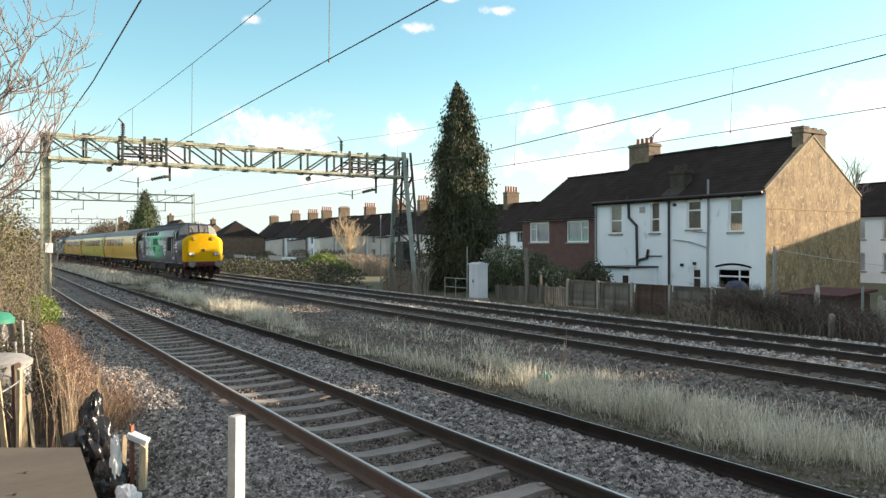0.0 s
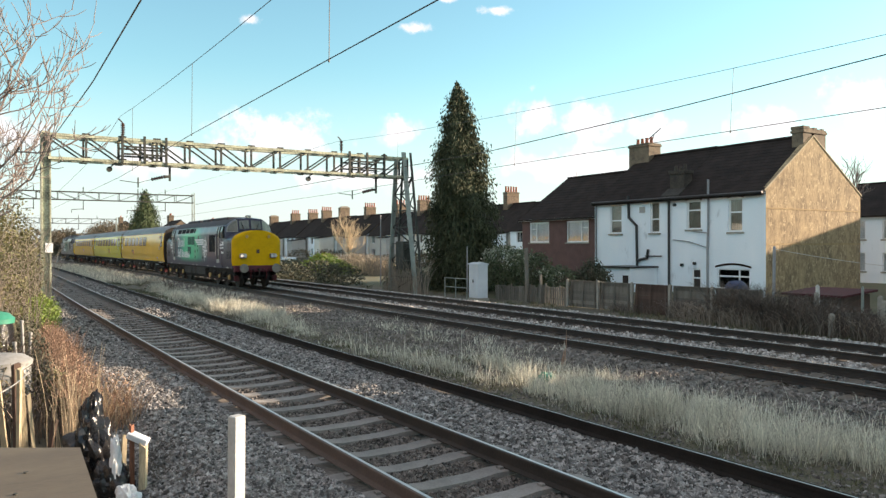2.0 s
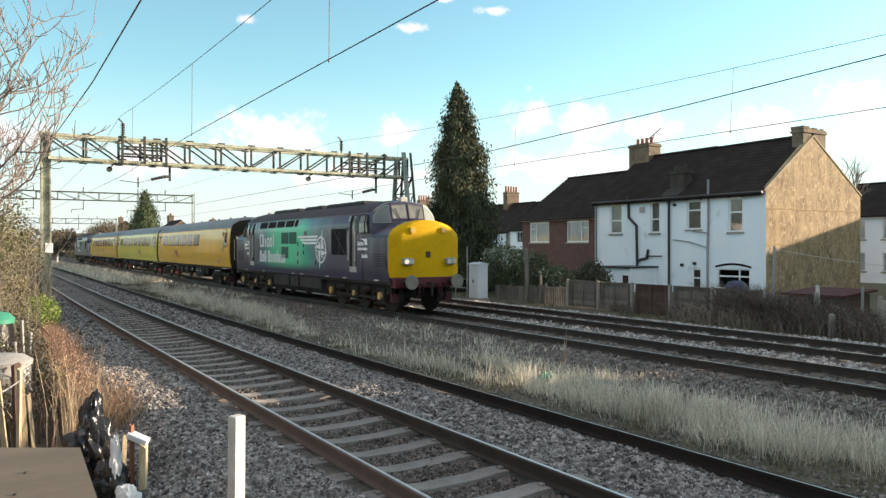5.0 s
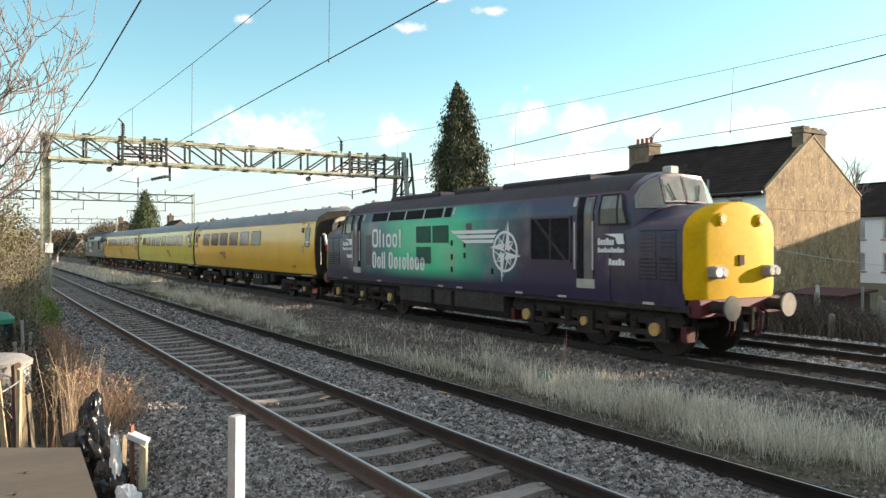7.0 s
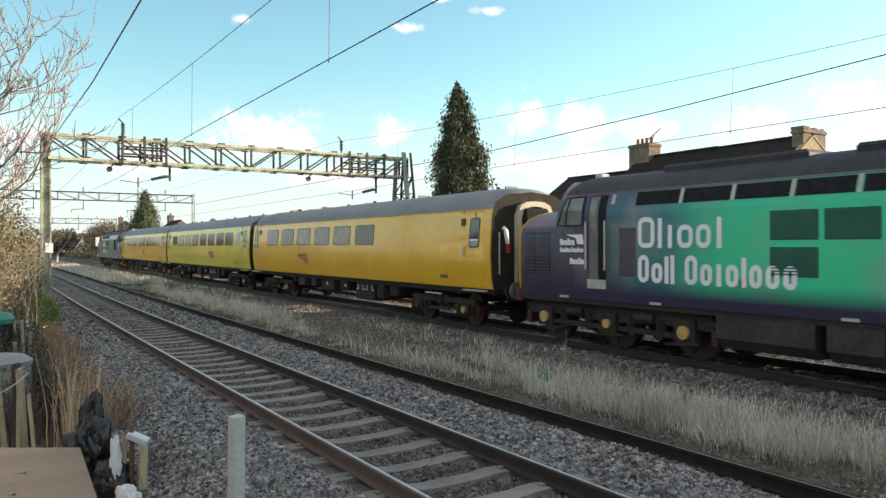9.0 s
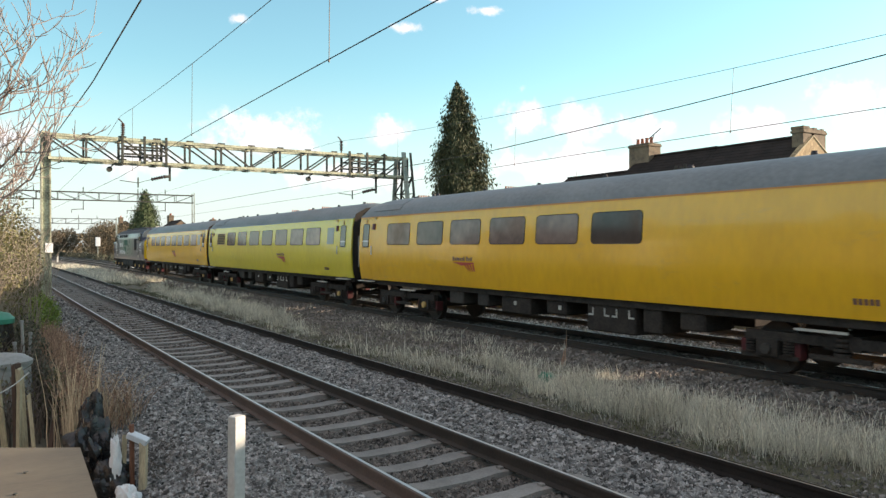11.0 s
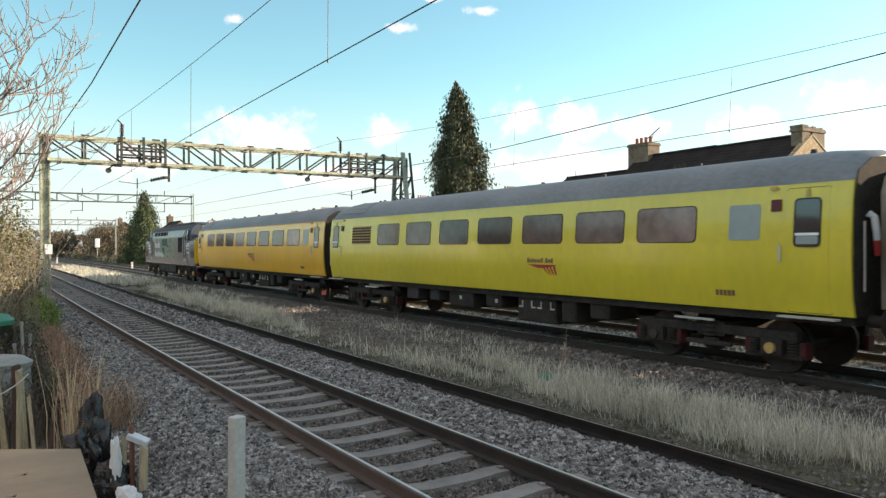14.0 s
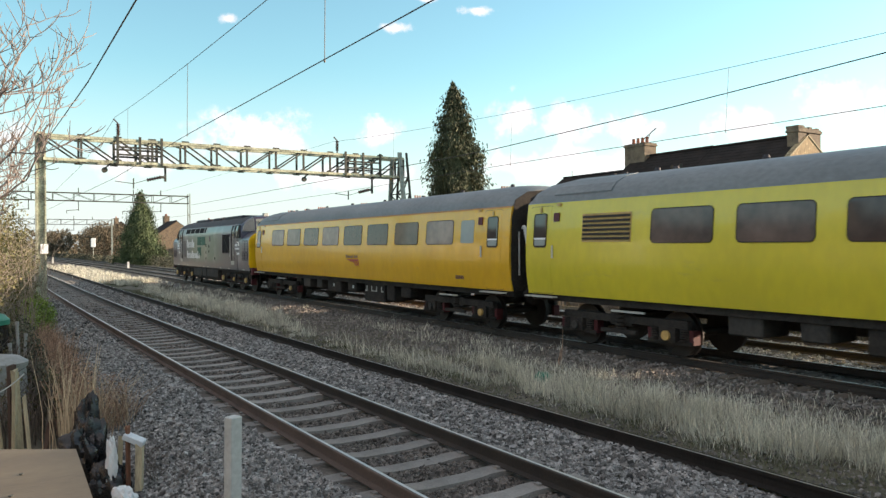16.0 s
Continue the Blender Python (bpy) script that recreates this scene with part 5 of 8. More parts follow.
def far_gantry(y, x0, x1, zb, zt):
    g = thing("line_gantry", "distant grey steel lattice gantry over the lines", "gantry")
    truss_beam(g, x0, x1, y, zb, zt, 0.9, 10, "darksteel", "darksteel", 0.085, 0.045)
    for x in (x0, x1):
        bm = bmesh.new()
        for dy in (-0.5, 0.5):
            bar(bm, (x, y + dy, -0.5), (x, y + dy, zt + 0.3), 0.11)
        for k in range(6):
            bar(bm, (x, y - 0.5, k * 1.1), (x, y + 0.5, k * 1.1 + 1.1), 0.05)
        part("post", bm, M["galvgrey"], g)
    for x in (x0 + 4.0, x1 - 6.4, x1 - 3.3, x0 + 9):
        bm = bmesh.new()
        bar(bm, (x, y, zb), (x, y, zb - 1.1), 0.08)
        bar(bm, (x, y, zb - 1.0), (x - 1.2, y, zb - 1.1), 0.07)
        bar(bm, (x - 1.2, y, zb - 1.1), (x - 1.2, y, zb - 1.45), 0.06)
        part("drop_arm", bm, M["darksteel"], g)
        strut(g, "top_arm", (x, y, zt), (x, y, zt + 0.6), 0.09, "darksteel")


far_gantry(94.0, 2.4, 23.7, 7.55, 8.45)
far_gantry(150.0, 2.6, 23.8, 6.4, 7.3)


def span(name, label, pts, w, droppers=(), low=None):
    """A wire through points, with droppers from it to the wire below."""
    t = thing(name, label, "overhead wire")
    bm = bmesh.new()
    for a, b in zip(pts, pts[1:]):
        bar(bm, a, b, w, None, 6)
    part("wire", bm, M["wire"], t)
    for y in droppers:
        a = along(pts, y)
        b = along(low, y)
        bm = bmesh.new()
        bar(bm, a, b, 0.014, None, 5)
        bar(bm, b, (b[0], b[1], b[2] - 0.05), 0.03, None, 6)
        part("dropper", bm, M["wire"], t)
    return t


def along(pts, y):
    for a, b in zip(pts, pts[1:]):
        lo, hi = sorted((a[1], b[1]))
        if lo <= y <= hi:
            f = (y - a[1]) / (b[1] - a[1])
            return tuple(a[i] + (b[i] - a[i]) * f for i in range(3))
    return pts[-1]


def sagged(a, b, sag, n=12):
    a, b = Vector(a), Vector(b)
    return [tuple(a.lerp(b, k / n) - Vector((0, 0, sag * 4 * (k / n) * (1 - k / n)))) for k in range(n + 1)]


def bowl(x0, x1, ya, yb, low, y_low, k, n=16):
    """A slack wire between ya and yb, lowest at y_low."""
    out = []
    for i in range(n + 1):
        y = ya + (yb - ya) * i / n
        out.append((x0 + (x1 - x0) * i / n, y, low + k * (y - y_low) ** 2))
    return out


near_contact = [(3.9, -25, 5.3), (4.95, 7.7, 5.32), (5.45, 21.7, 5.46), (6.0, 36.9, 5.45), (6.3, 94, 5.4)]
near_catenary = bowl(3.8, 6.02, -25, 36.9, 6.95, -5.0, 0.00073) + [(6.05, 41.0, 7.75), (6.12, 50.0, 7.1), (6.2, 65.0, 6.6), (6.3, 94, 8.2)]
span("contact_wire", "dark copper contact wire above the near running line", near_contact, 0.021)
span("catenary_wire", "thin dark catenary wire with droppers above the near line", near_catenary, 0.017, (-9.5, 3.0, 11.4, 21.75, 33.0), near_contact)
far_contact = [(16.3, -40, 5.15), (16.3, 8, 5.15), (16.56, 21, 5.17), (16.9, 36.9, 5.1), (18.5, 94, 5.3)]
far_catenary = bowl(15.9, 16.9, -28, 36.9, 6.70, 4.0, 0.00109) + [(18.5, 94, 8.2)]
span("contact_wire", "dark copper contact wire above the far running line", far_contact, 0.018)
span("catenary_wire", "thin dark catenary wire with droppers above the far line", far_catenary, 0.014, (-10, 1.0, 12.0, 21.07, 30), far_contact)
span("return_wire", "thick dark return wire on the post side of the near line", [(1.7, -28, 7.0), (2.3, 5.0, 6.5), (2.5, 13.2, 6.4), (2.65, 20.0, 6.3), (2.83, 30.5, 6.42), (2.95, 36.9, 6.7), (3.2, 94, 7.6)], 0.029)
span("return_wire", "thick dark return wire along the far masts", [(20.7, -28, 10.2), (20.7, 0.0, 7.95), (20.7, 10.4, 7.33), (20.7, 17.3, 7.01), (20.7, 28.0, 6.68), (20.7, 35.0, 6.67), (24.0, 94, 7.4)], 0.036)

# ---------------------------------------------------------------- houses
def brick_paint(name, a, b, mortar, turn):
    m, nt, p = nodes_of(name)
    n, l = nt.nodes, nt.links
    tc, mp, br = n.new("ShaderNodeTexCoord"), n.new("ShaderNodeMapping"), n.new("ShaderNodeTexBrick")
    mp.inputs["Rotation"].default_value = turn
    l.new(tc.outputs["Object"], mp.inputs["Vector"])
    l.new(mp.outputs[0], br.inputs["Vector"])
    br.inputs["Scale"].default_value = 1.0
    br.inputs["Brick Width"].default_value, br.inputs["Row Height"].default_value = 0.225, 0.075
    br.inputs["Mortar Size"].default_value = 0.006
    br.inputs["Color1"].default_value, br.inputs["Color2"].default_value, br.inputs["Mortar"].default_value = (*a, 1), (*b, 1), (*mortar, 1)
    nz = n.new("ShaderNodeTexNoise")
    nz.inputs["Scale"].default_value, nz.inputs["Detail"].default_value = 2.6, 10
    l.new(tc.outputs["Object"], nz.inputs["Vector"])
    mr = n.new("ShaderNodeMapRange")
    mr.inputs[1].default_value, mr.inputs[2].default_value, mr.inputs[3].default_value, mr.inputs[4].default_value = 0.30, 0.72, 0.82, 1.14
    l.new(nz.outputs[0], mr.inputs[0])
    hs = n.new("ShaderNodeHueSaturation")
    l.new(mr.outputs[0], hs.inputs["Value"])
    l.new(br.outputs["Color"], hs.inputs["Color"])
    l.new(hs.outputs[0], p.inputs["Base Color"])
    p.inputs["Roughness"].default_value = 0.92
    bp = n.new("ShaderNodeBump")
    bp.inputs["Strength"].default_value, bp.inputs["Distance"].default_value = 0.8, 0.012
    l.new(hs.outputs[0], bp.inputs["Height"])
    l.new(bp.outputs[0], p.inputs["Normal"])
    return m


M["stack_brick"] = brick_paint("stack_brickwork", (0.215, 0.155, 0.10), (0.105, 0.075, 0.055), (0.16, 0.135, 0.105), (radians(90), 0, 0))


def roof_slabs(parent, x0, x1, xr, y0, y1, ze, zr, over=0.25, hip0=0.0, hip1=0.0, m="roof", name="roof_slope"):
    """Two slopes stepped in courses of tiles, thick, overhanging; hipped by hip0 and hip1 at the ends."""
    for xe, s in ((x0 - over, 1), (x1 + over, -1)):
        zlow = ze - over * (zr - ze) / (abs(xr - (x0 if s > 0 else x1)))
        n = 16
        prof = []
        for k in range(n):
            f0, f1 = k / n, (k + 1) / n
            prof.append((xe + (xr - xe) * f0, zlow + (zr - zlow) * f0 + 0.01, f0))
            prof.append((xe + (xr - xe) * f1, zlow + (zr - zlow) * f1, f1))
        prof += [(xr, zr - 0.13, 1.0), (xe, zlow - 0.10, 0.0)]
        bm = bmesh.new()
        a = [bm.verts.new((x, y0 + hip0 * f, z)) for x, z, f in prof]
        b = [bm.verts.new((x, y1 - hip1 * f, z)) for x, z, f in prof]
        for i in range(len(a)):
            j = (i + 1) % len(a)
            bm.faces.new((a[i], a[j], b[j], b[i]))
        bm.faces.new(a)
        bm.faces.new(b[::-1])
        part(name, bm, M[m], parent, "dark brown tiled roof slope")
    for hip, ye, inner in ((hip0, y0, y0 + hip0), (hip1, y1, y1 - hip1)):
        if hip:
            zlow = ze - over * (zr - ze) / abs(xr - x0)
            bm = bmesh.new()
            a = [bm.verts.new(p) for p in ((x0 - over, ye, zlow + 0.03), (x1 + over, ye, zlow + 0.03), (xr, inner, zr + 0.02))]
            b = [bm.verts.new(p) for p in ((x0 - over, ye, zlow - 0.1), (x1 + over, ye, zlow - 0.1), (xr, inner, zr - 0.1))]
            bm.faces.new(a)
            bm.faces.new(b)
            for i in range(3):
                bm.faces.new((a[i], a[(i + 1) % 3], b[(i + 1) % 3], b[i]))
            part("roof_hip", bm, M[m], parent, "dark brown tiled hip")
    bm = bmesh.new()
    bar(bm, (xr, y0 + hip0, zr + 0.02), (xr, y1 - hip1, zr + 0.02), 0.24, 0.16, 8)
    part("ridge_tiles", bm, M[m], parent)


def wall_with_holes(x, y0, y1, z0, z1, holes, thick=0.25):
    """A wall facing -x in the plane x, with rectangular openings (ya, yb, za, zb) through it."""
    bm = bmesh.new()
    ys = sorted({y0, y1, *[h[0] for h in holes], *[h[1] for h in holes]})
    zs = sorted({z0, z1, *[h[2] for h in holes], *[h[3] for h in holes]})
    for a, b in zip(ys, ys[1:]):
        run = None
        for c, d in zip(zs, zs[1:]):
            hole = any(h[0] <= a and b <= h[1] and h[2] <= c and d <= h[3] for h in holes)
            if hole:
                if run:
                    box(bm, x, x + thick, a, b, run[0], run[1])
                run = None
            else:
                run = (run[0], d) if run else (c, d)
        if run:
            box(bm, x, x + thick, a, b, run[0], run[1])
    bmesh.ops.remove_doubles(bm, verts=bm.verts, dist=0.0005)
    return bm


def window(parent, x, y0, y1, z0, z1, name="window", bars=(), transom=None, curtains=True, sill=True, lights=()):
    """A framed window set in a wall that faces -x."""
    w = new(name)
    w.parent = parent
    bm = bmesh.new()
    f = 0.09 if curtains == "blind" else (0.11 if lights else 0.07)
    box(bm, x + 0.06, x + 0.13, y0, y1, z0, z0 + f)
    box(bm, x + 0.06, x + 0.13, y0, y1, z1 - f, z1)
    box(bm, x + 0.06, x + 0.13, y0, y0 + f, z0 + f, z1 - f)
    box(bm, x + 0.06, x + 0.13, y1 - f, y1, z0 + f, z1 - f)
    for b in bars:
        box(bm, x + 0.06, x + 0.13, b - 0.035, b + 0.035, z0 + f, z1 - f)
    if transom:
        box(bm, x + 0.055, x + 0.128, y0 + f, y1 - f, transom - 0.04, transom + 0.04)
    for a, b, z in lights:
        box(bm, x + 0.056, x + 0.129, a + f, b - f, z - 0.035, z + 0.035)
    part("window_frame", bm, M["upvc"], w, "white window frame")
    bm = bmesh.new()
    box(bm, x + 0.09, x + 0.10, y0 + 0.03, y1 - 0.03, z0 + 0.03, z1 - 0.03)
    part("pane", bm, M["pane"], w)
    if curtains in ("net", "blind"):
        bm = bmesh.new()
        n = 14
        for k in range(n):
            ya, yb = y0 + (y1 - y0) * k / n, y0 + (y1 - y0) * (k + 1) / n
            box(bm, x + 0.16 + 0.015 * (k % 2), x + 0.175 + 0.015 * (k % 2), ya, yb, z0 + 0.02, z1 - 0.02)
        part("net_curtain", bm, M["blind" if curtains == "blind" else "curtain"], w, "tan blind" if curtains == "blind" else "pale net curtain")
    elif curtains:
        for a, b in ((y0 + 0.04, y0 + (y1 - y0) * 0.30), (y1 - (y1 - y0) * 0.30, y1 - 0.04)):
            bm = bmesh.new()
            n = 8
            for k in range(n):
                ya, yb = a + (b - a) * k / n, a + (b - a) * (k + 1) / n
                box(bm, x + 0.17 + 0.02 * (k % 2), x + 0.19 + 0.02 * (k % 2), ya, yb, z0 + 0.05, z1 - 0.05)
            part("curtain", bm, M["curtain"], w, "pale net curtain")
    # black sheet behind the glass stands in for the unlit room's shade
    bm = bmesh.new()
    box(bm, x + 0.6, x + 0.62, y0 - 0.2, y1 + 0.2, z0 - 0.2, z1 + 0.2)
    part("room_shade", bm, M["grille"], w)
    if sill:
        bm = bmesh.new()
        box(bm, x - 0.08, x + 0.06, y0 - 0.08, y1 + 0.08, z0 - 0.09, z0)
        part("sill", bm, M["concrete"], w)
    if curtains == "blind":
        bm = bmesh.new()
        n = 6
        for k in range(n):
            a0, a1 = y0 - 0.06 + (y1 - y0 + 0.12) * k / n, y0 - 0.06 + (y1 - y0 + 0.12) * (k + 1) / n
            zc = lambda y: z1 + 0.0 + 0.07 * (1 - ((y - (y0 + y1) / 2) / ((y1 - y0) / 2 + 0.06)) ** 2)
            bm.faces.new([bm.verts.new(q) for q in ((x - 0.012, a0, zc(a0)), (x - 0.012, a1, zc(a1)), (x - 0.012, a1, zc(a1) + 0.08), (x - 0.012, a0, zc(a0) + 0.08))])
        bmesh.ops.remove_doubles(bm, verts=bm.verts, dist=0.0005)
        bmesh.ops.solidify(bm, geom=bm.faces[:], thickness=0.03)
        part("window_arch", bm, M["sooty_brick"], w, "dark brick arch over the window")
    return w


pane_m, _nt, _p = nodes_of("clear_pane")
_p.inputs["Base Color"].default_value = (0.9, 0.92, 0.93, 1)
_p.inputs["Roughness"].default_value = 0.03
_p.inputs["Transmission Weight"].default_value = 1.0
_p.inputs["IOR"].default_value = 1.45
M["pane"] = pane_m


def pots(parent, x, y, z, n, gap, h=0.38, r=0.11, cross=False):
    """A row of clay pots on a stack, along the ridge or across it."""
    for k in range(n):
        o = (k - (n - 1) / 2) * gap
        px, py = (x + o, y) if cross else (x, y + o)
        bm = bmesh.new()
        disc(bm, (px, py, z + h / 2), r * 1.1, h, "z", 12, r * 0.85)
        disc(bm, (px, py, z + h), r, 0.05, "z", 12)
        part("chimney_pot", bm, M["pot"], parent, "red clay chimney pot")


def stack(parent, x0, x1, y0, y1, z0, z1, m="stack_brick"):
    bm = bmesh.new()
    box(bm, x0, x1, y0, y1, z0, z1 - 0.2)
    box(bm, x0 - 0.06, x1 + 0.06, y0 - 0.06, y1 + 0.06, z1 - 0.2, z1 - 0.08)
    box(bm, x0 - 0.02, x1 + 0.02, y0 - 0.02, y1 + 0.02, z1 - 0.08, z1)
    return part("chimney", bm, M[m], parent, "brick chimney stack")


def pipe(parent, pts, w, m, name="drainpipe"):
    bm = bmesh.new()
    for a, b in zip(pts, pts[1:]):
        bar(bm, a, b, w, None, 10)
    for p in pts[1:-1]:
        bmesh.ops.create_icosphere(bm, subdivisions=1, radius=w * 0.62, matrix=Matrix.Translation(p))
    part(name, bm, M[m], parent)


X0, X1, XR, ZE, ZR, ZG = 33.5, 42.2, 37.6, 5.0, 8.0, -0.4


def end_house():
    h = thing("end_terrace_house", "white rendered end-terrace house with brick gable and brown roof", "house")
    ya, yb = 22.5, 28.4
    holes = [(26.36, 27.32, 3.10, 4.68), (23.80, 24.66, 2.92, 4.68), (23.40, 25.36, -0.05, 1.02), (26.36, 27.0, -0.35, 1.0)]
    part("front_wall", wall_with_holes(X0, ya, yb, ZG, ZE, holes), M["render_white"], h, "white painted render")
    bm = bmesh.new()
    vs = extrude(bm, [(X0 + 0.002, ZG), (X1, ZG), (X1, ZE), (XR + 0.3, ZR - 0.1), (XR - 0.3, ZR - 0.1), (X0 + 0.002, ZE)], ya - 0.004, ya + 0.24)
    part("gable_wall", bm, M["gable"], h, "rough ochre-brown gable wall with worn surface")
    for z, d in ((4.05, 0.0), (2.25, 0.0)):
        bm = bmesh.new()
        box(bm, X0 + 0.01, X1 - 0.01, ya - 0.022, ya - 0.005, z, z + 0.07)
        part("string_course", bm, M["gable_band"], h)
    bm = bmesh.new()
    box(bm, X1 - 0.24, X1, ya + 0.25, yb, ZG, ZE)
    part("back_wall", bm, M["render_cream"], h)
    for xe, xr in ((X0 - 0.12, XR), (X1 + 0.12, XR)):
        bm = bmesh.new()
        bar(bm, (xe, ya - 0.01, ZE - 0.03), (xr, ya - 0.01, ZR - 0.02), 0.05, 0.07)
        part("verge", bm, M["mortar"], h)
    roof_slabs(h, X0, X1, XR, ya + 0.02, yb, ZE, ZR)
    c = stack(h, 36.75, 38.80, ya + 0.02, ya + 0.66, 6.9, 8.32, "sooty_brick")
    bm = bmesh.new()
    box(bm, 36.70, 37.25, ya - 0.02, ya + 0.7, 8.32, 8.46)
    part("chimney_cap", bm, M["sooty_brick"], c)
    for k, (xa, xb, zz) in enumerate(((37.3, 37.65, 8.39), (37.75, 38.05, 8.44), (38.15, 38.45, 8.37), (38.5, 38.7, 8.42))):
        bm = bmesh.new()
        box(bm, xa, xb, ya + 0.05, ya + 0.6, 8.31, zz)
        part("loose_cap_brick", bm, M["sooty_brick"], c)
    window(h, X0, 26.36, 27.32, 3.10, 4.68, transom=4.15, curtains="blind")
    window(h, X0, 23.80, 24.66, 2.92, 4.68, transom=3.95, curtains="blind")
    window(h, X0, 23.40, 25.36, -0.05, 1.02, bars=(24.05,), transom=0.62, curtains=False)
    bm = bmesh.new()
    n = 10
    for k in range(n):
        a0, a1 = 23.3 + 2.16 * k / n, 23.3 + 2.16 * (k + 1) / n
        zc = lambda y: 1.04 + 0.17 * (1 - ((y - 24.38) / 1.1) ** 2)
        vs = [bm.verts.new(p) for p in ((X0 - 0.02, a0, zc(a0)), (X0 - 0.02, a1, zc(a1)), (X0 - 0.02, a1, zc(a1) + 0.1), (X0 - 0.02, a0, zc(a0) + 0.1))]
        bm.faces.new(vs)
    bmesh.ops.solidify(bm, geom=bm.faces[:], thickness=0.05)
    part("arch", bm, M["tilehung"], h, "dark brick arch")
    d = new("back_door")
    d.parent = h
    bm = bmesh.new()
    for b in ((26.36, 26.46, -0.35, 1.0), (26.90, 27.0, -0.35, 1.0), (26.46, 26.90, 0.9, 1.0), (26.46, 26.90, 0.42, 0.5)):
        box(bm, X0 + 0.05, X0 + 0.12, b[0], b[1], b[2], b[3])
    part("door_frame", bm, M["upvc"], d)
    bm = bmesh.new()
    box(bm, X0 + 0.08, X0 + 0.10, 26.46, 26.90, -0.3, 0.9)
    part("pane", bm, M["glass"], d)
    pipe(h, [(X0 - 0.08, 25.85, 5.75), (X0 - 0.08, 25.85, 3.4), (X0 - 0.08, 25.9, 2.0), (X0 - 0.08, 25.9, -0.3)], 0.12, "pipe_grey")
    pipe(h, [(X0 - 0.06, 25.9, 2.1), (X0 - 0.06, 27.2, 2.45), (X0 - 0.06, 28.2, 2.55)], 0.06, "pipe_grey")
    pipe(h, [(X0 - 0.06, 25.95, 2.9), (X0 - 0.06, 26.9, 3.0)], 0.05, "pipe_grey")
    bm = bmesh.new()
    bar(bm, (X0 - 0.3, ya, ZE - 0.12), (X0 - 0.3, yb, ZE - 0.12), 0.13, None, 8)
    part("gutter", bm, M["pipe_black"], h)
    for y, z in ((27.6, 1.15), (26.75, 1.25), (28.1, 4.5)):
        bm = bmesh.new()
        box(bm, X0 - 0.16, X0 - 0.002, y - 0.09, y + 0.09, z - 0.08, z + 0.08)
        part("wall_lamp", bevelled(bm, 0.03), M["pipe_black"], h)


def mid_house():
    h = thing("terraced_house", "white rendered terraced house with black drainpipes and brown roof", "house")
    ya, yb = 28.42, 34.43
    holes = [(32.14, 33.14, 2.95, 4.74), (29.22, 29.92, 2.95, 4.74), (32.3, 33.3, 0.1, 1.0)]
    part("front_wall", wall_with_holes(X0, ya, yb, ZG, ZE, holes), M["render_white"], h, "white painted render")
    bm = bmesh.new()
    box(bm, X0 + 0.25, X1, yb - 0.24, yb, ZG, ZE)
    box(bm, X1 - 0.24, X1, ya, yb - 0.25, ZG, ZE)
    part("back_wall", bm, M["render_cream"], h)
    roof_slabs(h, X0, X1, XR, ya, yb + 0.02, ZE, ZR)
    c = stack(h, XR - 0.55, XR + 0.55, 33.2, 34.9, 7.0, 8.85, "sooty_brick")
    pots(c, XR, 34.05, 8.85, 4, 0.38)
    bm = bmesh.new()
    bar(bm, (XR, 33.5, 8.8), (XR, 33.2, 9.5), 0.04)
    bar(bm, (XR, 33.75, 9.15), (XR, 32.7, 9.75), 0.05)
    part("aerial", bm, M["pipe_grey"], c)
    # dormer cheek and low stack on the slope
    bm = bmesh.new()
    box(bm, X0 + 0.55, X0 + 1.25, 27.95, 28.95, 5.1, 6.45)
    box(bm, X0 + 0.49, X0 + 1.31, 27.89, 29.01, 6.3, 6.5)
    sc = part("slope_chimney", bm, M["stack_shade"], h, "low chimney on the slope, coloured dark for shade")
    for k, (yy, hh) in enumerate(((28.15, 0.34), (28.48, 0.24), (28.8, 0.30))):
        bm = bmesh.new()
        disc(bm, (X0 + 0.9, yy, 6.5 + hh / 2), 0.11, hh, "z", 12, 0.085)
        part("chimney_pot", bm, M["stack_shade"], sc)
    bm = bmesh.new()
    extrude(bm, [(X0 - 0.05, 4.94), (X0 + 0.55, 5.36), (X0 + 0.55, 5.48), (X0 - 0.05, 5.06)], 27.85, 29.1)
    part("lead_flashing", bm, M["tank"], sc, "dull lead flashing")
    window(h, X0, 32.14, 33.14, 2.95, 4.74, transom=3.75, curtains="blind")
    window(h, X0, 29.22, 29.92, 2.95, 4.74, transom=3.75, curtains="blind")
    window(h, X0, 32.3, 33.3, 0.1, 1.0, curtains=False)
    pipe(h, [(X0 - 0.08, 28.5, 5.0), (X0 - 0.08, 28.5, -0.3)], 0.13, "pipe_black")
    pipe(h, [(X0 - 0.08, 34.25, 5.0), (X0 - 0.08, 34.25, 1.2)], 0.08, "pipe_black")
    pipe(h, [(X0 - 0.09, 31.55, 5.2), (X0 - 0.09, 31.5, 3.9), (X0 - 0.09, 30.9, 3.4), (X0 - 0.09, 30.85, 1.0)], 0.15, "pipe_black")
    pipe(h, [(X0 - 0.1, 30.85, 1.35), (X0 - 0.1, 30.1, 1.5), (X0 - 0.1, 30.0, 2.0)], 0.15, "pipe_black")
    pipe(h, [(X0 - 0.1, 30.2, 1.62), (X0 - 0.1, 29.0, 1.62)], 0.07, "pipe_black")
    # flat-roofed outhouse in the yard
    bm = bmesh.new()
    box(bm, X0 - 2.2, X0 - 0.01, 29.4, 31.6, ZG, 0.95)
    o = part("outhouse", bm, M["render_white"], h)
    bm = bmesh.new()
    box(bm, X0 - 2.35, X0 - 0.01, 29.3, 31.75, 0.95, 1.05)
    part("outhouse_roof", bm, M["pipe_black"], o)
    bm = bmesh.new()
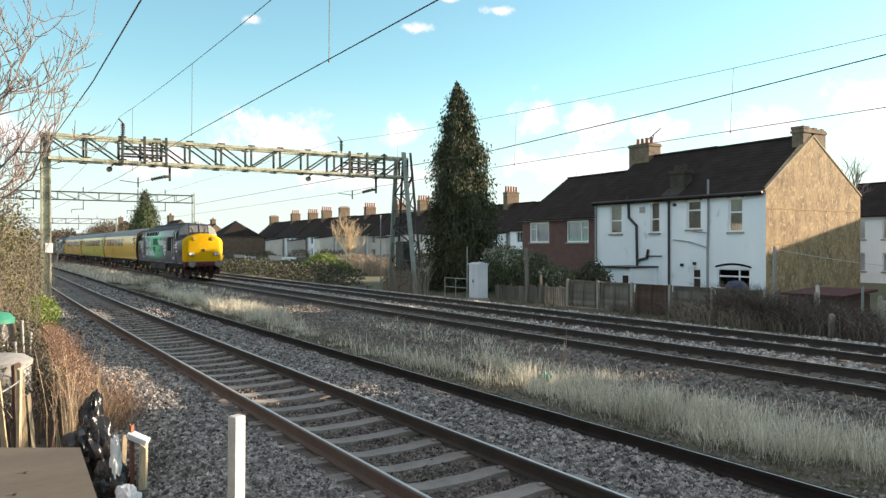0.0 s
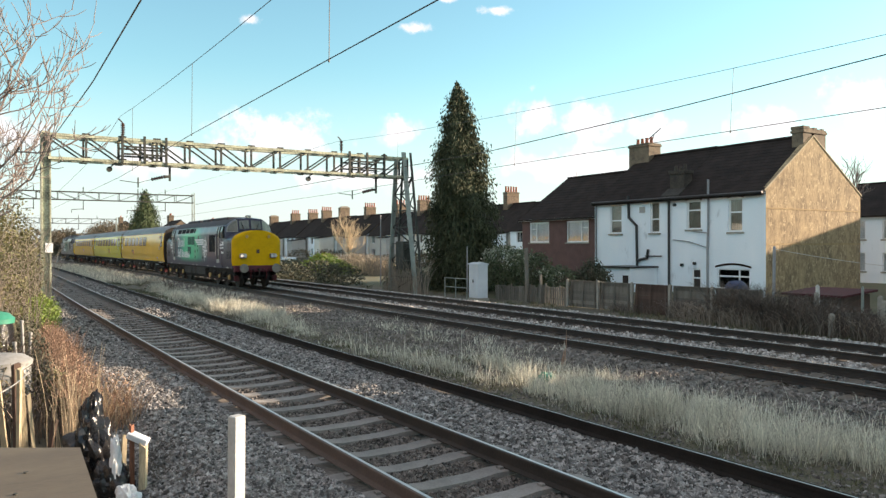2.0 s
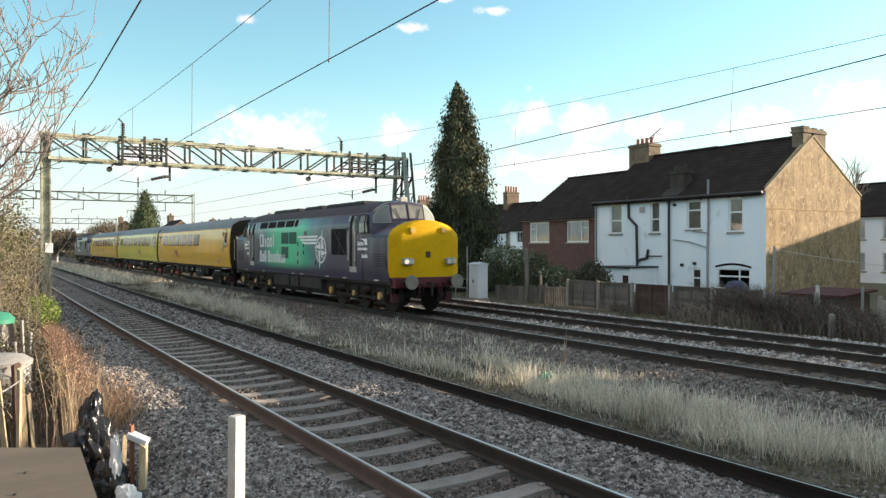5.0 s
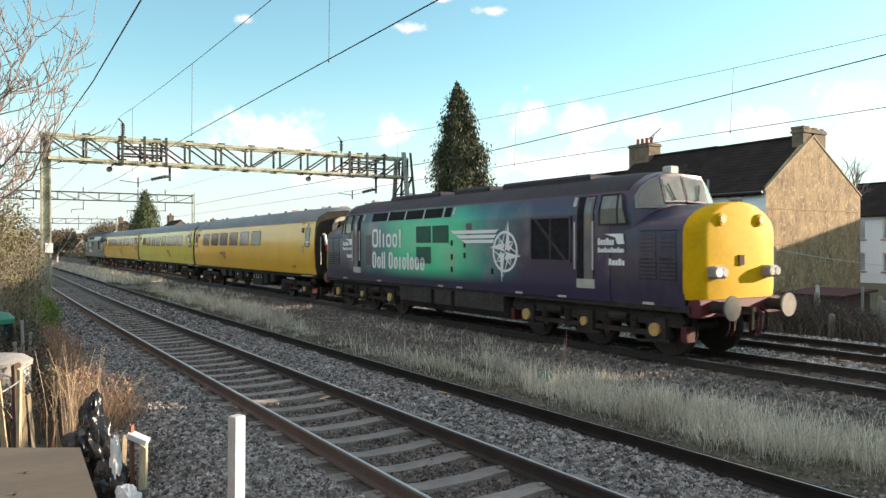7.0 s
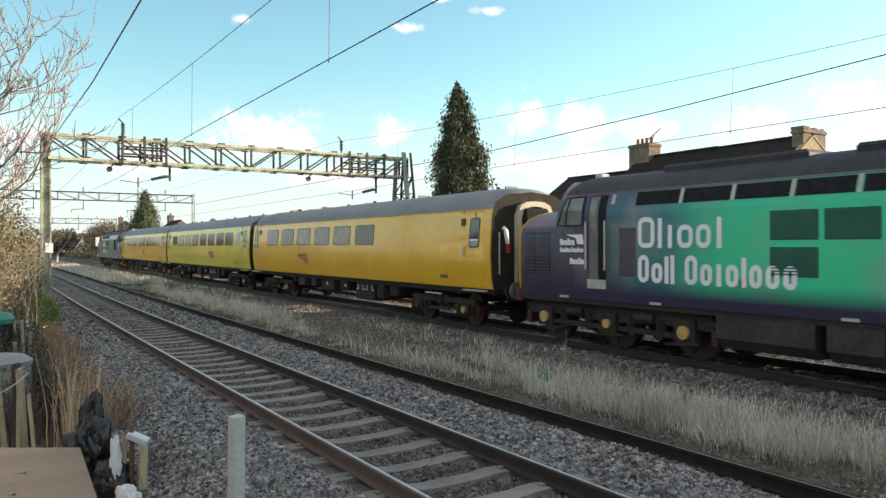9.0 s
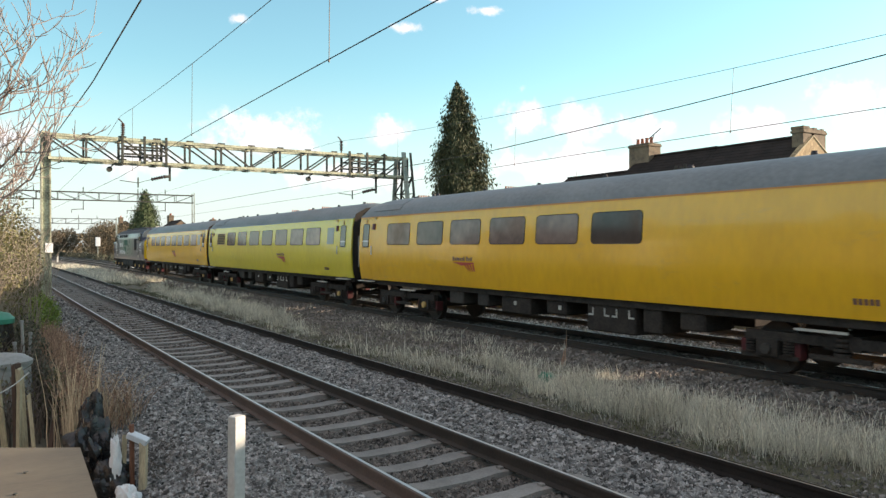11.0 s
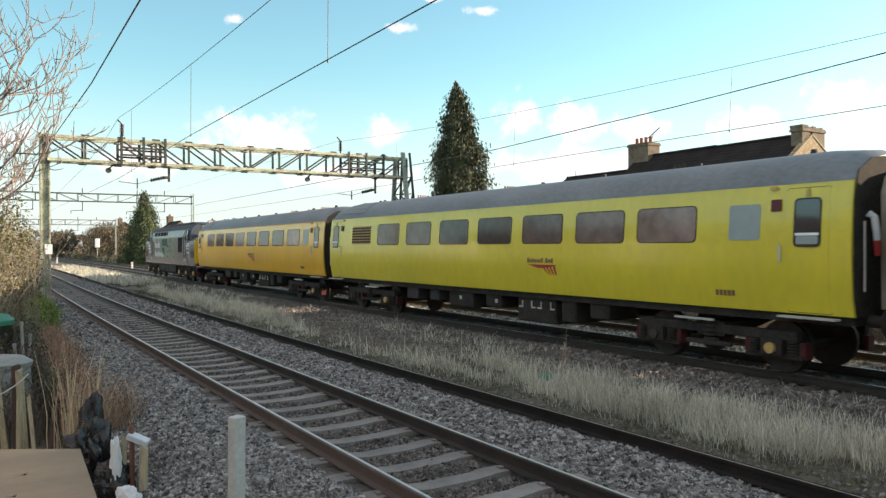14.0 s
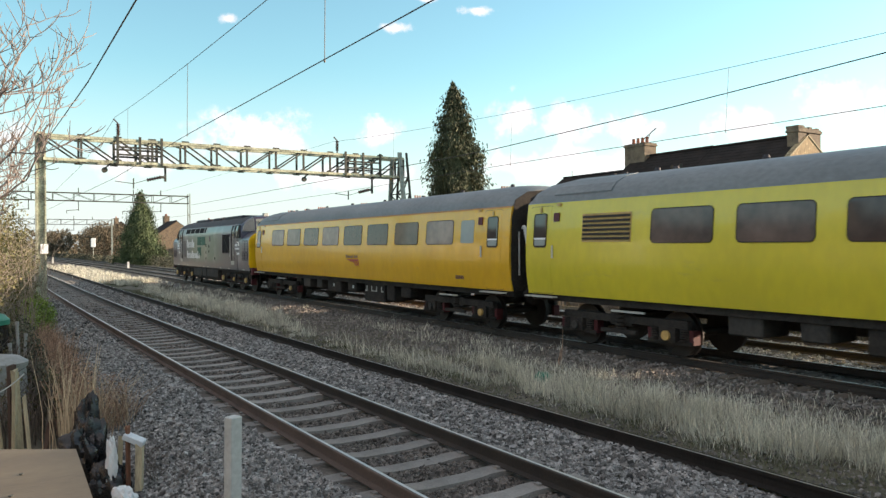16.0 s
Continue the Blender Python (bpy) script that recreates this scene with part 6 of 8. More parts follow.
    box(bm, X0 - 2.23, X0 - 2.201, 29.55, 29.95, -0.3, 0.55)
    part("outhouse_door", bm, M["glass"], o)
    bm = bmesh.new()
    bar(bm, (X0 - 0.3, ya, ZE - 0.12), (X0 - 0.3, yb, ZE - 0.12), 0.13, None, 8)
    part("gutter", bm, M["pipe_black"], h)
    bm = bmesh.new()
    box(bm, X0 - 0.05, X0 - 0.001, 30.3, 30.7, 4.15, 4.5)
    part("vent_patch", bm, M["render_grey"], h)


def tile_hung_house():
    h = thing("semi_detached_house", "red-brown tile-hung house with white windows and hipped brown roof", "house")
    x, ya, yb = 35.5, 34.46, 44.2
    holes = [(41.15, 43.36, 2.45, 3.95), (37.10, 39.30, 2.45, 3.95)]
    part("front_wall", wall_with_holes(x, ya, yb, ZG, 4.38, holes), M["tilehung"], h, "red-brown hung tiles")
    bm = bmesh.new()
    box(bm, x + 0.25, X1, yb - 0.24, yb, ZG, 4.3)
    part("side_wall", bm, M["tilehung"], h)
    window(h, x, 41.15, 43.36, 2.45, 3.95, bars=(42.62,), curtains="net", lights=((42.62, 43.36, 3.45),))
    window(h, x, 37.10, 39.30, 2.45, 3.95, bars=(37.85,), curtains="net", lights=((37.10, 37.85, 3.45),))
    roof_slabs(h, x, 43.5, 39.5, ya, yb + 0.1, 4.40, 7.44, hip1=0.75, over=0.35)
    bm = bmesh.new()
    box(bm, x - 0.33, x - 0.30, ya, yb + 0.1, 4.02, 4.16)
    part("fascia", bm, M["upvc"], h)
    bm = bmesh.new()
    bar(bm, (39.5, 42.6, 7.4), (39.5, 42.6, 7.9), 0.03)
    bar(bm, (39.3, 42.3, 7.85), (39.7, 42.9, 7.95), 0.02)
    part("aerial", bm, M["pipe_grey"], h)


end_house()
mid_house()
tile_hung_house()


def plain_house(label, x, y0, y1, depth, ze, zr, paint, pots_n=4, windows=((0.2, 0.42), (0.62, 0.8)), extension=None, name="terraced_house", hips=(0, 0), group="terraced houses", stack_at=0.0, stack_h=1.25):
    """A two-storey house whose back faces the line at x."""
    h = thing(name, label, "house", group)
    w = y1 - y0
    holes = []
    for a, b in windows:
        holes.append((y0 + w * a, y0 + w * b, 2.6, 3.9))
        holes.append((y0 + w * a, y0 + w * b, 0.4, 1.7))
    part("wall", wall_with_holes(x, y0, y1, ZG, ze, holes), M[paint], h)
    bm = bmesh.new()
    box(bm, x + 0.25, x + depth, y0, y0 + 0.2, ZG, ze)
    box(bm, x + 0.25, x + depth, y1 - 0.2, y1, ZG, ze)
    box(bm, x + depth - 0.2, x + depth, y0 + 0.2, y1 - 0.2, ZG, ze)
    if not hips[0]:
        extrude(bm, [(x, ze), (x + depth, ze), (x + depth / 2, zr - 0.1)], y0, y0 + 0.2)
    if not hips[1]:
        extrude(bm, [(x, ze), (x + depth, ze), (x + depth / 2, zr - 0.1)], y1 - 0.2, y1)
    part("side_wall", bm, M["stack_brick"], h)
    for a, b, c, d in holes:
        window(h, x, a, b, c, d, curtains="net" if x == 52.3 else False, bars=((a + b) / 2,), sill=x == 52.3)
    roof_slabs(h, x, x + depth, x + depth / 2, y0, y1, ze, zr, hip0=hips[0], hip1=hips[1])
    if pots_n:
        c = stack(h, x + depth / 2 - 0.5, x + depth / 2 + 0.5, y1 - 0.9 + stack_at, y1 + 0.7 + stack_at, zr - 0.6, zr + stack_h)
        pots(c, x + depth / 2, y1 - 0.1 + stack_at, zr + stack_h, pots_n, 0.36)
    return h


# set-back terrace beyond the gable, running on past the view
for k in range(9):
    y1 = 30.5 - k * 6.2
    plain_house("white rendered terraced house with dark roof behind the end terrace", 52.3, y1 - 6.2, y1, 9.0, 4.35, 6.75, "render_white", 1 if k == 3 else 0,
                windows=((0.12, 0.34), (0.52, 0.74)), stack_at=-3.1, stack_h=0.35)
# row added beyond the view, in the end terrace's line; roofs shade the tracks
for x, ya, yb, depth, ze, zr in ((36.2, 5.52, 17.0, 3.0, 6.2, 7.9), (36.2, 2.55, 5.5, 3.0, 5.9, 7.2), (36.2, -7.0, 0.85, 3.0, 6.0, 7.75), (36.2, -15.0, -7.02, 3.0, 6.0, 7.75),
                                 (33.6, -24, -15.02, 8.4, 5.0, 7.75), (33.6, -31, -24.02, 8.4, 5.0, 7.75), (33.6, -38, -31.02, 8.4, 5.0, 7.75)):
    plain_house("unseen rendered house added beyond the view to shade the tracks", x, ya, yb, depth, ze, zr, "render_cream", 0, group="row houses")
# receding terrace along the far side of the line
terr = random.Random(3)
STACKS = (171.2, 157.5, 147.6, 140.5, 132.2, 121.2, 109.5, 102.3, 79.6)
TERRACE_X = 57.8
TERRACE_PAINT = ["render_" + p for p in "cream white grey grey white cream white grey white grey white white grey white cream grey cream".split()]
y = 60.8
k = 0
while y < 172:
    w = 6.4 if k % 5 else 7.2
    paint = TERRACE_PAINT[k % len(TERRACE_PAINT)]
    at_stack = [q for q in STACKS if y - 0.2 <= q < y + w - 0.2]
    h = plain_house("distant terraced house with clay chimney pots and dark roof", TERRACE_X + terr.uniform(-0.06, 0.06), y, y + w, 8.4, 4.2 + terr.uniform(-0.08, 0.08), 7.78 + terr.uniform(-0.07, 0.07), paint, 0)
    for q in at_stack:
        top = 9.25 + terr.uniform(-0.1, 0.35)
        c = stack(h, TERRACE_X + 3.2, TERRACE_X + 5.2, q - 0.45, q + 0.45, 7.0, top)
        n_p = 0 if q in (171.2, 132.2) else terr.choice((4, 5))
        pots(c, TERRACE_X + 4.2, q, top, n_p, 0.44, 0.75, 0.14, True)
        if not n_p:
            bm = bmesh.new()
            extrude(bm, [(TERRACE_X + 3.2, top), (TERRACE_X + 5.2, top), (TERRACE_X + 4.7, top + 0.3), (TERRACE_X + 3.7, top + 0.3)], q - 0.42, q + 0.42)
            part("chimney_cap", bm, M["concrete"], c)
    if k % 2 == 0:
        x = TERRACE_X
        e = thing("rear_extension", "rendered rear extension with lean-to roof behind the terrace", "extension", "rear extensions")
        bm = bmesh.new()
        top = 3.6 + terr.uniform(-0.5, 0.3)
        y0, y1 = y + 0.4, y + 2.6 + terr.uniform(0, 0.9)
        extrude(bm, [(x - 3.2, ZG), (x - 0.31, ZG), (x - 0.31, top + 0.35), (x - 3.2, top)], y0, y1)
        part("wall", bm, M[terr.choice(("render_white", "render_white", "render_cream", "render_grey"))], e)
        bm = bmesh.new()
        extrude(bm, [(x - 3.4, top - 0.02), (x - 0.31, top + 0.38), (x - 0.31, top + 0.48), (x - 3.4, top + 0.08)], y0 - 0.1, y1 + 0.1)
        part("roof", bm, M["roof"], e)
        window(e, x - 3.2, y0 + 0.6, y0 + 1.5, 2.0, 3.0, curtains=False, bars=(), sill=False)
    y += w + 0.02
    k += 1
plain_house("distant hip-roofed brick house beside the line", 47.0, 163, 173.5, 9.5, 4.3, 7.8, "stack_brick", 0, hips=(4.3, 4.3), name="detached_house")
plain_house("distant brown-roofed house behind the hip-roofed one", 48.0, 187, 198, 9.0, 4.3, 7.7, "stack_brick", 3, name="detached_house", stack_at=-9.0)
plain_house("distant hip-roofed house among trees", 30.0, 205, 217, 11, 4.6, 8.8, "render_grey", 3, hips=(4.0, 4.0), name="detached_house")
plain_house("distant house with brick stacks behind a conifer", 31.0, 150, 159, 9, 4.2, 7.3, "stack_brick", 4, name="detached_house")
plain_house("distant house on the near side of the line", -16.0, 150, 160, 9, 5.0, 8.2, "render_grey", 3, hips=(4.0, 4.0), name="detached_house")
plain_house("distant house on the near side with dark roof", -9.0, 105, 114, 7, 4.6, 7.0, "render_cream", 2, hips=(3.0, 3.0), name="detached_house")

# ---------------------------------------------------------------- plants
nr = np.random.RandomState(11)


def quads(name, centres, along_v, across_v, material, parent=None):
    """Many small leaves: each a four-cornered blade about its centre."""
    c, a, b = (np.asarray(v, dtype=float) for v in (centres, along_v, across_v))
    v = np.stack([c - a * 0.5, c + b * 0.5, c + a * 0.5, c - b * 0.5], axis=1).reshape(-1, 3)
    f = np.arange(len(v)).reshape(-1, 4)
    return raw(name, v.tolist(), f.tolist(), material, parent)


def unit(v):
    return v / (np.linalg.norm(v, axis=1, keepdims=True) + 1e-9)


def leaf_cloud(name, p, size, material, parent=None, droop=None, aspect=0.55):
    n = len(p)
    a = unit(nr.normal(size=(n, 3)))
    if droop is not None:
        a = unit(a * 0.45 + droop)
    b = unit(np.cross(a, nr.normal(size=(n, 3))))
    s = size * nr.uniform(0.6, 1.4, (n, 1))
    return quads(name, p, a * s, b * s * aspect, material, parent)


def branches(root, way, length, r, depth, rnd, out, up=0.15, spread=0.6):
    pts, p, d = [Vector(root)], Vector(root), Vector(way).normalized()
    n = 5
    for k in range(n):
        d = (d + Vector((rnd.uniform(-1, 1), rnd.uniform(-1, 1), rnd.uniform(-1, 1))) * 0.16 + Vector((0, 0, up * 0.3))).normalized()
        p = p + d * length / n
        pts.append(p.copy())
    out.append((pts, max(r, 0.0075), max(r * 0.55, 0.0045)))
    if depth:
        for k in range(rnd.randint(3, 4)):
            q = pts[rnd.randint(2, n)]
            side = Vector((rnd.uniform(-1, 1), rnd.uniform(-1, 1), rnd.uniform(-0.5, 1)))
            branches(q, d * (1 - spread) + side * spread, length * rnd.uniform(0.5, 0.75), r * 0.5, depth - 1, rnd, out, up, spread)


def conifer(label, x, y, h, r, n, leaf, seed, core=0.62, z=-0.4, name="conifer_tree", lean=0.0, taper=1.7, m="conifer"):
    t = thing(name, label, "tree", at=Matrix.Translation((x, y, z)))
    rs = np.random.RandomState(seed)
    bm = bmesh.new()
    bar(bm, (0, 0, 0), (lean, 0, h * 0.96), 0.34, 0.04, 10)
    part("trunk", bm, M["bark"], t)
    shape = lambda q: np.where(q < 0.1, 0.8 + q * 2.0, np.clip(1.0 - np.abs((q - 0.1) / 0.9) ** taper * 0.94, 0.05, 1))
    nb = 300
    bf = np.append(rs.beta(1.0, 1.1, nb - 6), np.linspace(0.93, 1.0, 6))
    ba = rs.uniform(0, 2 * math.pi, nb)
    bl = r * shape(bf) * rs.uniform(0.55, 1.16, nb)
    pick = rs.choice(nb, n, p=(bl + 0.15) / (bl + 0.15).sum())
    u = rs.uniform(0.3, 1.0, n) ** 0.7
    f = bf[pick]
    wob = 0.10 * r
    rad = bl[pick] * u
    ang = ba[pick]
    p = np.stack([np.cos(ang) * rad + lean * f, np.sin(ang) * rad, 0.45 + f * h * 0.98 - rad * 0.30 * u], axis=1) + rs.normal(0, wob, (n, 3)) * np.minimum(1, rad / 0.5)[:, None]
    p[:, 2] -= rs.uniform(0, 0.36 * r, n) * u
    p[:, 2] = np.maximum(p[:, 2], 0.1)
    out = np.stack([np.cos(ang) * 0.35, np.sin(ang) * 0.35, -0.9 * np.ones(n)], axis=1)
    leaf_cloud("crown", p, leaf, M[m], t, out, 0.34)
    bm = bmesh.new()                    # dense shaded heart of the crown
    steps = 12
    rings = []
    for q in range(steps + 1):
        ff = q / steps
        rr = r * core * (0.7 if ff < 0.08 else max(0.03, 1 - ((ff - 0.08) / 0.92) ** taper * 0.97))
        rings.append([bm.verts.new((math.cos(k * math.pi / 5) * rr * rs.uniform(0.8, 1.15) + lean * ff, math.sin(k * math.pi / 5) * rr * rs.uniform(0.8, 1.15), 0.3 + ff * h * 0.93)) for k in range(10)])
    for a, b in zip(rings, rings[1:]):
        for k in range(10):
            bm.faces.new((a[k], a[(k + 1) % 10], b[(k + 1) % 10], b[k]))
    part("inner_foliage", bm, M[m], t)
    return t


def shrub(label, blobs, n, leaf, m, name="shrub", category="shrub", stems=30, z0=-0.4, twig="bark", at=(0, 0)):
    """A bush of leafy lumps (x, y, z, rx, ry, rz) on thin stems."""
    t = thing(name, label, category, at=Matrix.Translation((at[0], at[1], 0)))
    vol = np.array([b[3] * b[4] * b[5] for b in blobs])
    pick = nr.choice(len(blobs), n, p=vol / vol.sum())
    B = np.array(blobs)[pick]
    d = unit(nr.normal(size=(n, 3)))
    rr = nr.uniform(0.35, 1.0, (n, 1)) ** 0.45 * nr.uniform(0.85, 1.12, (n, 1))
    p = B[:, :3] + d * rr * B[:, 3:]
    p = p[p[:, 2] > z0] - np.array([at[0], at[1], 0])
    leaf_cloud("foliage", p, leaf, M[m], t)
    lines = []
    for k in range(stems):
        b = blobs[nr.randint(len(blobs))]
        foot = (b[0] + nr.uniform(-0.5, 0.5) * b[3] - at[0], b[1] + nr.uniform(-0.5, 0.5) * b[4] - at[1], z0)
        tip = (b[0] + nr.uniform(-0.8, 0.8) * b[3] - at[0], b[1] + nr.uniform(-0.8, 0.8) * b[4] - at[1], b[2] + nr.uniform(0, 0.9) * b[5])
        mid = tuple((foot[i] + tip[i]) / 2 + nr.uniform(-0.1, 0.1) for i in range(3))
        lines.append(([foot, mid, tip], 0.02, 0.006))
    if lines:
        tagged(tubes("stem_tangle", lines, M[twig], t), kind="stuff")
    return t


def stems_thing(label, m, spots, name, category, n, h, r, arch=0.35, seg=5, z0=-0.32, kind=""):
    """A stand of thin arching stems over spots (x, y, half width, half depth)."""
    lines = []
    for k in range(n):
        sx, sy, wx, wy = spots[nr.randint(len(spots))]
        x, y = sx + nr.uniform(-wx, wx), sy + nr.uniform(-wy, wy)
        hh = h * nr.uniform(0.45, 1.0)
        a = nr.uniform(0, 2 * math.pi)
        k2 = arch * nr.uniform(0.2, 1.4) * hh
        pts = [(x + math.cos(a) * k2 * (i / seg) ** 2 + nr.uniform(-0.01, 0.01), y + math.sin(a) * k2 * (i / seg) ** 2 + nr.uniform(-0.01, 0.01),
                z0 + hh * (i / seg - 0.25 * arch * (i / seg) ** 3)) for i in range(seg + 1)]
        lines.append((pts, r, r * 0.35))
    ob = tubes(name, lines, M[m], None, 3)
    return tagged(ob, label, category, kind=kind)


GRASS_Z = 8.4


def blades(name, label, x0, x1, y0, y1, n, h, m, clump, z=-0.24, wide=0.0045, thin=-0.12, loose=0.085):
    """Dry grass in tufts: thin bent blades."""
    k = int(n / clump)
    tx = nr.uniform(x0, x1, k * 4)
    ty = y0 + (y1 - y0) * nr.uniform(0, 1, k * 4) ** 1.7
    keep = np.array([noise.noise((a * 0.55, b * 0.22 + 0.4, GRASS_Z)) + 0.75 * noise.noise((a * 1.6, b * 1.0, 5.0)) for a, b in zip(tx, ty)]) > thin
    tx, ty = tx[keep][:k], ty[keep][:k]
    th = h * nr.uniform(0.25, 1.25, len(tx))
    tx, ty, th = (np.repeat(v, clump) for v in (tx, ty, th))
    m_n = len(tx)
    ox, oy = nr.normal(0, loose, m_n), nr.normal(0, loose, m_n)
    bx, by = tx + ox, ty + oy
    bx = bx + drift(by)
    hh = th * nr.uniform(0.5, 1.1, m_n)
    ang = np.arctan2(oy, ox) + nr.normal(0, 0.8, m_n)
    lean = hh * nr.uniform(0.02, 0.95, m_n) ** 1.3 + np.hypot(ox, oy) * nr.uniform(0.2, 1.2, m_n) * hh / h
    dx, dy = np.cos(ang), np.sin(ang)
    w = wide * nr.uniform(0.5, 1.4, m_n) * (0.8 + by / 20)
    px, py = -dy * w, dx * w
    zz = np.full(m_n, z)
    v = np.stack([np.stack([bx - px, by - py, zz], 1), np.stack([bx + px, by + py, zz], 1),
                  np.stack([bx + dx * lean * 0.35 + px * 0.8, by + dy * lean * 0.35 + py * 0.8, zz + hh * 0.6], 1),
                  np.stack([bx + dx * lean * 0.35 - px * 0.8, by + dy * lean * 0.35 - py * 0.8, zz + hh * 0.6], 1),
                  np.stack([bx + dx * lean, by + dy * lean, zz + hh], 1)], axis=1).reshape(-1, 3)
    base = np.arange(m_n)[:, None] * 5
    f = np.concatenate([base + np.array([[0, 1, 2, 3]])], 0).tolist() + (base + np.array([[3, 2, 4]])).tolist()
    ob = raw(name, v.tolist(), f, M[m])
    return tagged(ob, label, "grass", kind="stuff")


def stones(name, label, x0, x1, y0, y1, n, size, power=1.0, m="stone", keep_off=True, zoff=0.0):
    """Loose broken stones strewn over the ballast."""
    x = nr.uniform(x0, x1, n)
    y = y0 + (y1 - y0) * nr.uniform(0, 1, n) ** power
    ok = np.ones(n, bool)
    if keep_off:
        for r in (T1 - 0.7525, T1 + 0.7525, LONE, T2 - 0.7525, T2 + 0.7525, T3 - 0.7525, T3 + 0.7525):
            ok &= np.abs(x - r) > 0.085
        on = np.abs(((y + 4.0) / 0.70 + 0.5) % 1 - 0.5) * 0.70 < 0.145
        for t in (T1, T2, T3):
            ok &= ~((np.abs(x - t) < 1.27) & (x > T1 - 0.8) & on & (nr.uniform(0, 1, n) < 0.985))
    x, y = x[ok], y[ok]
    n = len(x)
    xs = x + drift(y)
    z = np.array([ground_height(a, b) + noise.noise((c * 1.3, b * 1.3, 0)) * 0.035 for a, b, c in zip(xs, y, x)]) + zoff
    cube = np.array([(-1, -1, -1), (1, -1, -1), (1, 1, -1), (-1, 1, -1), (-1, -1, 1), (1, -1, 1), (1, 1, 1), (-1, 1, 1)], float)
    v = cube[None] * nr.uniform(0.35, 1.0, (n, 8, 1)) * nr.uniform(0.55, 1.1, (n, 1, 3))
    q = nr.normal(size=(n, 4))
    q /= np.linalg.norm(q, axis=1, keepdims=True)
    w, a, b, c = q.T
    R = np.stack([np.stack([1 - 2 * (b * b + c * c), 2 * (a * b - c * w), 2 * (a * c + b * w)], 1),
                  np.stack([2 * (a * b + c * w), 1 - 2 * (a * a + c * c), 2 * (b * c - a * w)], 1),
                  np.stack([2 * (a * c - b * w), 2 * (b * c + a * w), 1 - 2 * (a * a + b * b)], 1)], 1)
    v = np.einsum("nij,nkj->nki", R, v) * (size * nr.uniform(0.6, 1.35, (n, 1, 1)))
    v += np.stack([xs, y, z + size * 0.35], 1)[:, None, :]
    faces = np.array([(0, 3, 2, 1), (4, 5, 6, 7), (0, 1, 5, 4), (1, 2, 6, 5), (2, 3, 7, 6), (3, 0, 4, 7)])
    f = (np.arange(n)[:, None, None] * 8 + faces[None]).reshape(-1, 4)
    ob = raw(name, v.reshape(-1, 3).tolist(), f.tolist(), M[m])
    return tagged(ob, label, "ballast", kind="stuff")


stones("ballast_stones", "loose grey broken stone ballast on the near cess", 1.2, 3.24, 4.0, 22, 46000, 0.029, 1.6)
# raised heap added so the sun patch here shows brighter
stones("ballast_stones", "low heap of stones added against the near rail to catch the sun", 2.95, 3.3, 12.7, 14.6, 900, 0.034, zoff=0.02)
stones("ballast_stones", "loose brown-grey stone ballast beside the near track", 5.08, 6.72, 3.0, 22, 34000, 0.034, 1.6)
stones("ballast_stones", "small dark stones packed between the sleepers", 3.42, 5.08, 4.0, 24, 26000, 0.026, 1.5, m="crib")
stones("ballast_stones", "loose grey broken stone ballast along the near track", 1.2, 3.4, 20, 60, 9000, 0.042, 1.2)
stones("ballast_stones", "loose grey broken stone ballast along the spare rail", 5.1, 6.72, 20, 60, 8000, 0.042, 1.2)
stones("ballast_stones", "small dark stones packed between distant sleepers", 3.42, 5.08, 22, 60, 7000, 0.036, 1.2, m="crib")
stones("ballast_stones", "pale broken stone ballast between and beside the far tracks", 13.75, 19.2, 4.0, 60, 34000, 0.042, 1.3, m="pale_stone")
stones("ballast_stones", "dark broken stone and rubble beside the middle track", 9.2, 13.5, 3.0, 45, 24000, 0.034, 1.3, m="cinder")
stones("ballast_stones", "dark cinders and rubble under the dry grass", 6.85, 9.4, 2.5, 30, 9000, 0.022, 1.3, m="cinder")

blades("dry_grass", "pale straw-coloured dry grass tufts between the tracks", 7.95, 9.3, 2.5, 62, 28000, 0.39, "dry", 40, thin=0.04, wide=0.0034, loose=0.085)
blades("dry_grass", "short pale dry grass between the taller tufts", 7.75, 9.5, 2.5, 62, 9000, 0.20, "dry", 14, thin=-0.06, wide=0.003, loose=0.10)
blades("dry_grass", "long bent straw stems standing out of the grass", 7.7, 9.2, 2.5, 40, 3000, 0.58, "dry", 6, thin=-0.04, wide=0.0028, loose=0.08)
blades("dry_grass", "coarse dry grass far along the strip", 7.2, 10.6, 55, 110, 9000, 0.42, "dry", 16, thin=-0.1, wide=0.005, loose=0.2)
blades("dry_grass", "thin pale dry grass along the edge of the strip", 7.3, 10.0, 2.5, 40, 7000, 0.24, "dry", 14, thin=0.08, wide=0.003)
blades("dry_grass", "thin pale dry grass on the rubble beside the middle track", 9.5, 11.6, 3.0, 60, 4000, 0.25, "dry", 8, thin=0.1)
blades("green_grass", "short dark mossy grass beside the spare rail", 6.85, 8.0, 2.5, 62, 30000, 0.07, "green_blade", 12, thin=-0.4)
blades("green_grass", "short dull green grass under the dry tufts", 7.6, 9.6, 2.5, 62, 14000, 0.14, "green_blade", 12)
blades("cess_grass", "green weeds and grass on the cess beside the near track", -0.6, 2.1, 13, 45, 9000, 0.22, "green_blade", 10, z=-0.32)
blades("verge_grass", "rough brown grass at the foot of the garden fences", 19.2, 22.0, 8, 60, 8000, 0.24, "green_blade", 9, z=-0.42)

# tall weeds standing in the dry grass
stems_thing("low reddish dead weeds on the stones by the stakes", "bramble", [(1.95, 8.6, 0.25, 0.5), (2.1, 9.3, 0.3, 0.4)], "dead_weeds", "weed", 420, 0.20, 0.006, 0.9, z0=-0.27, kind="stuff")
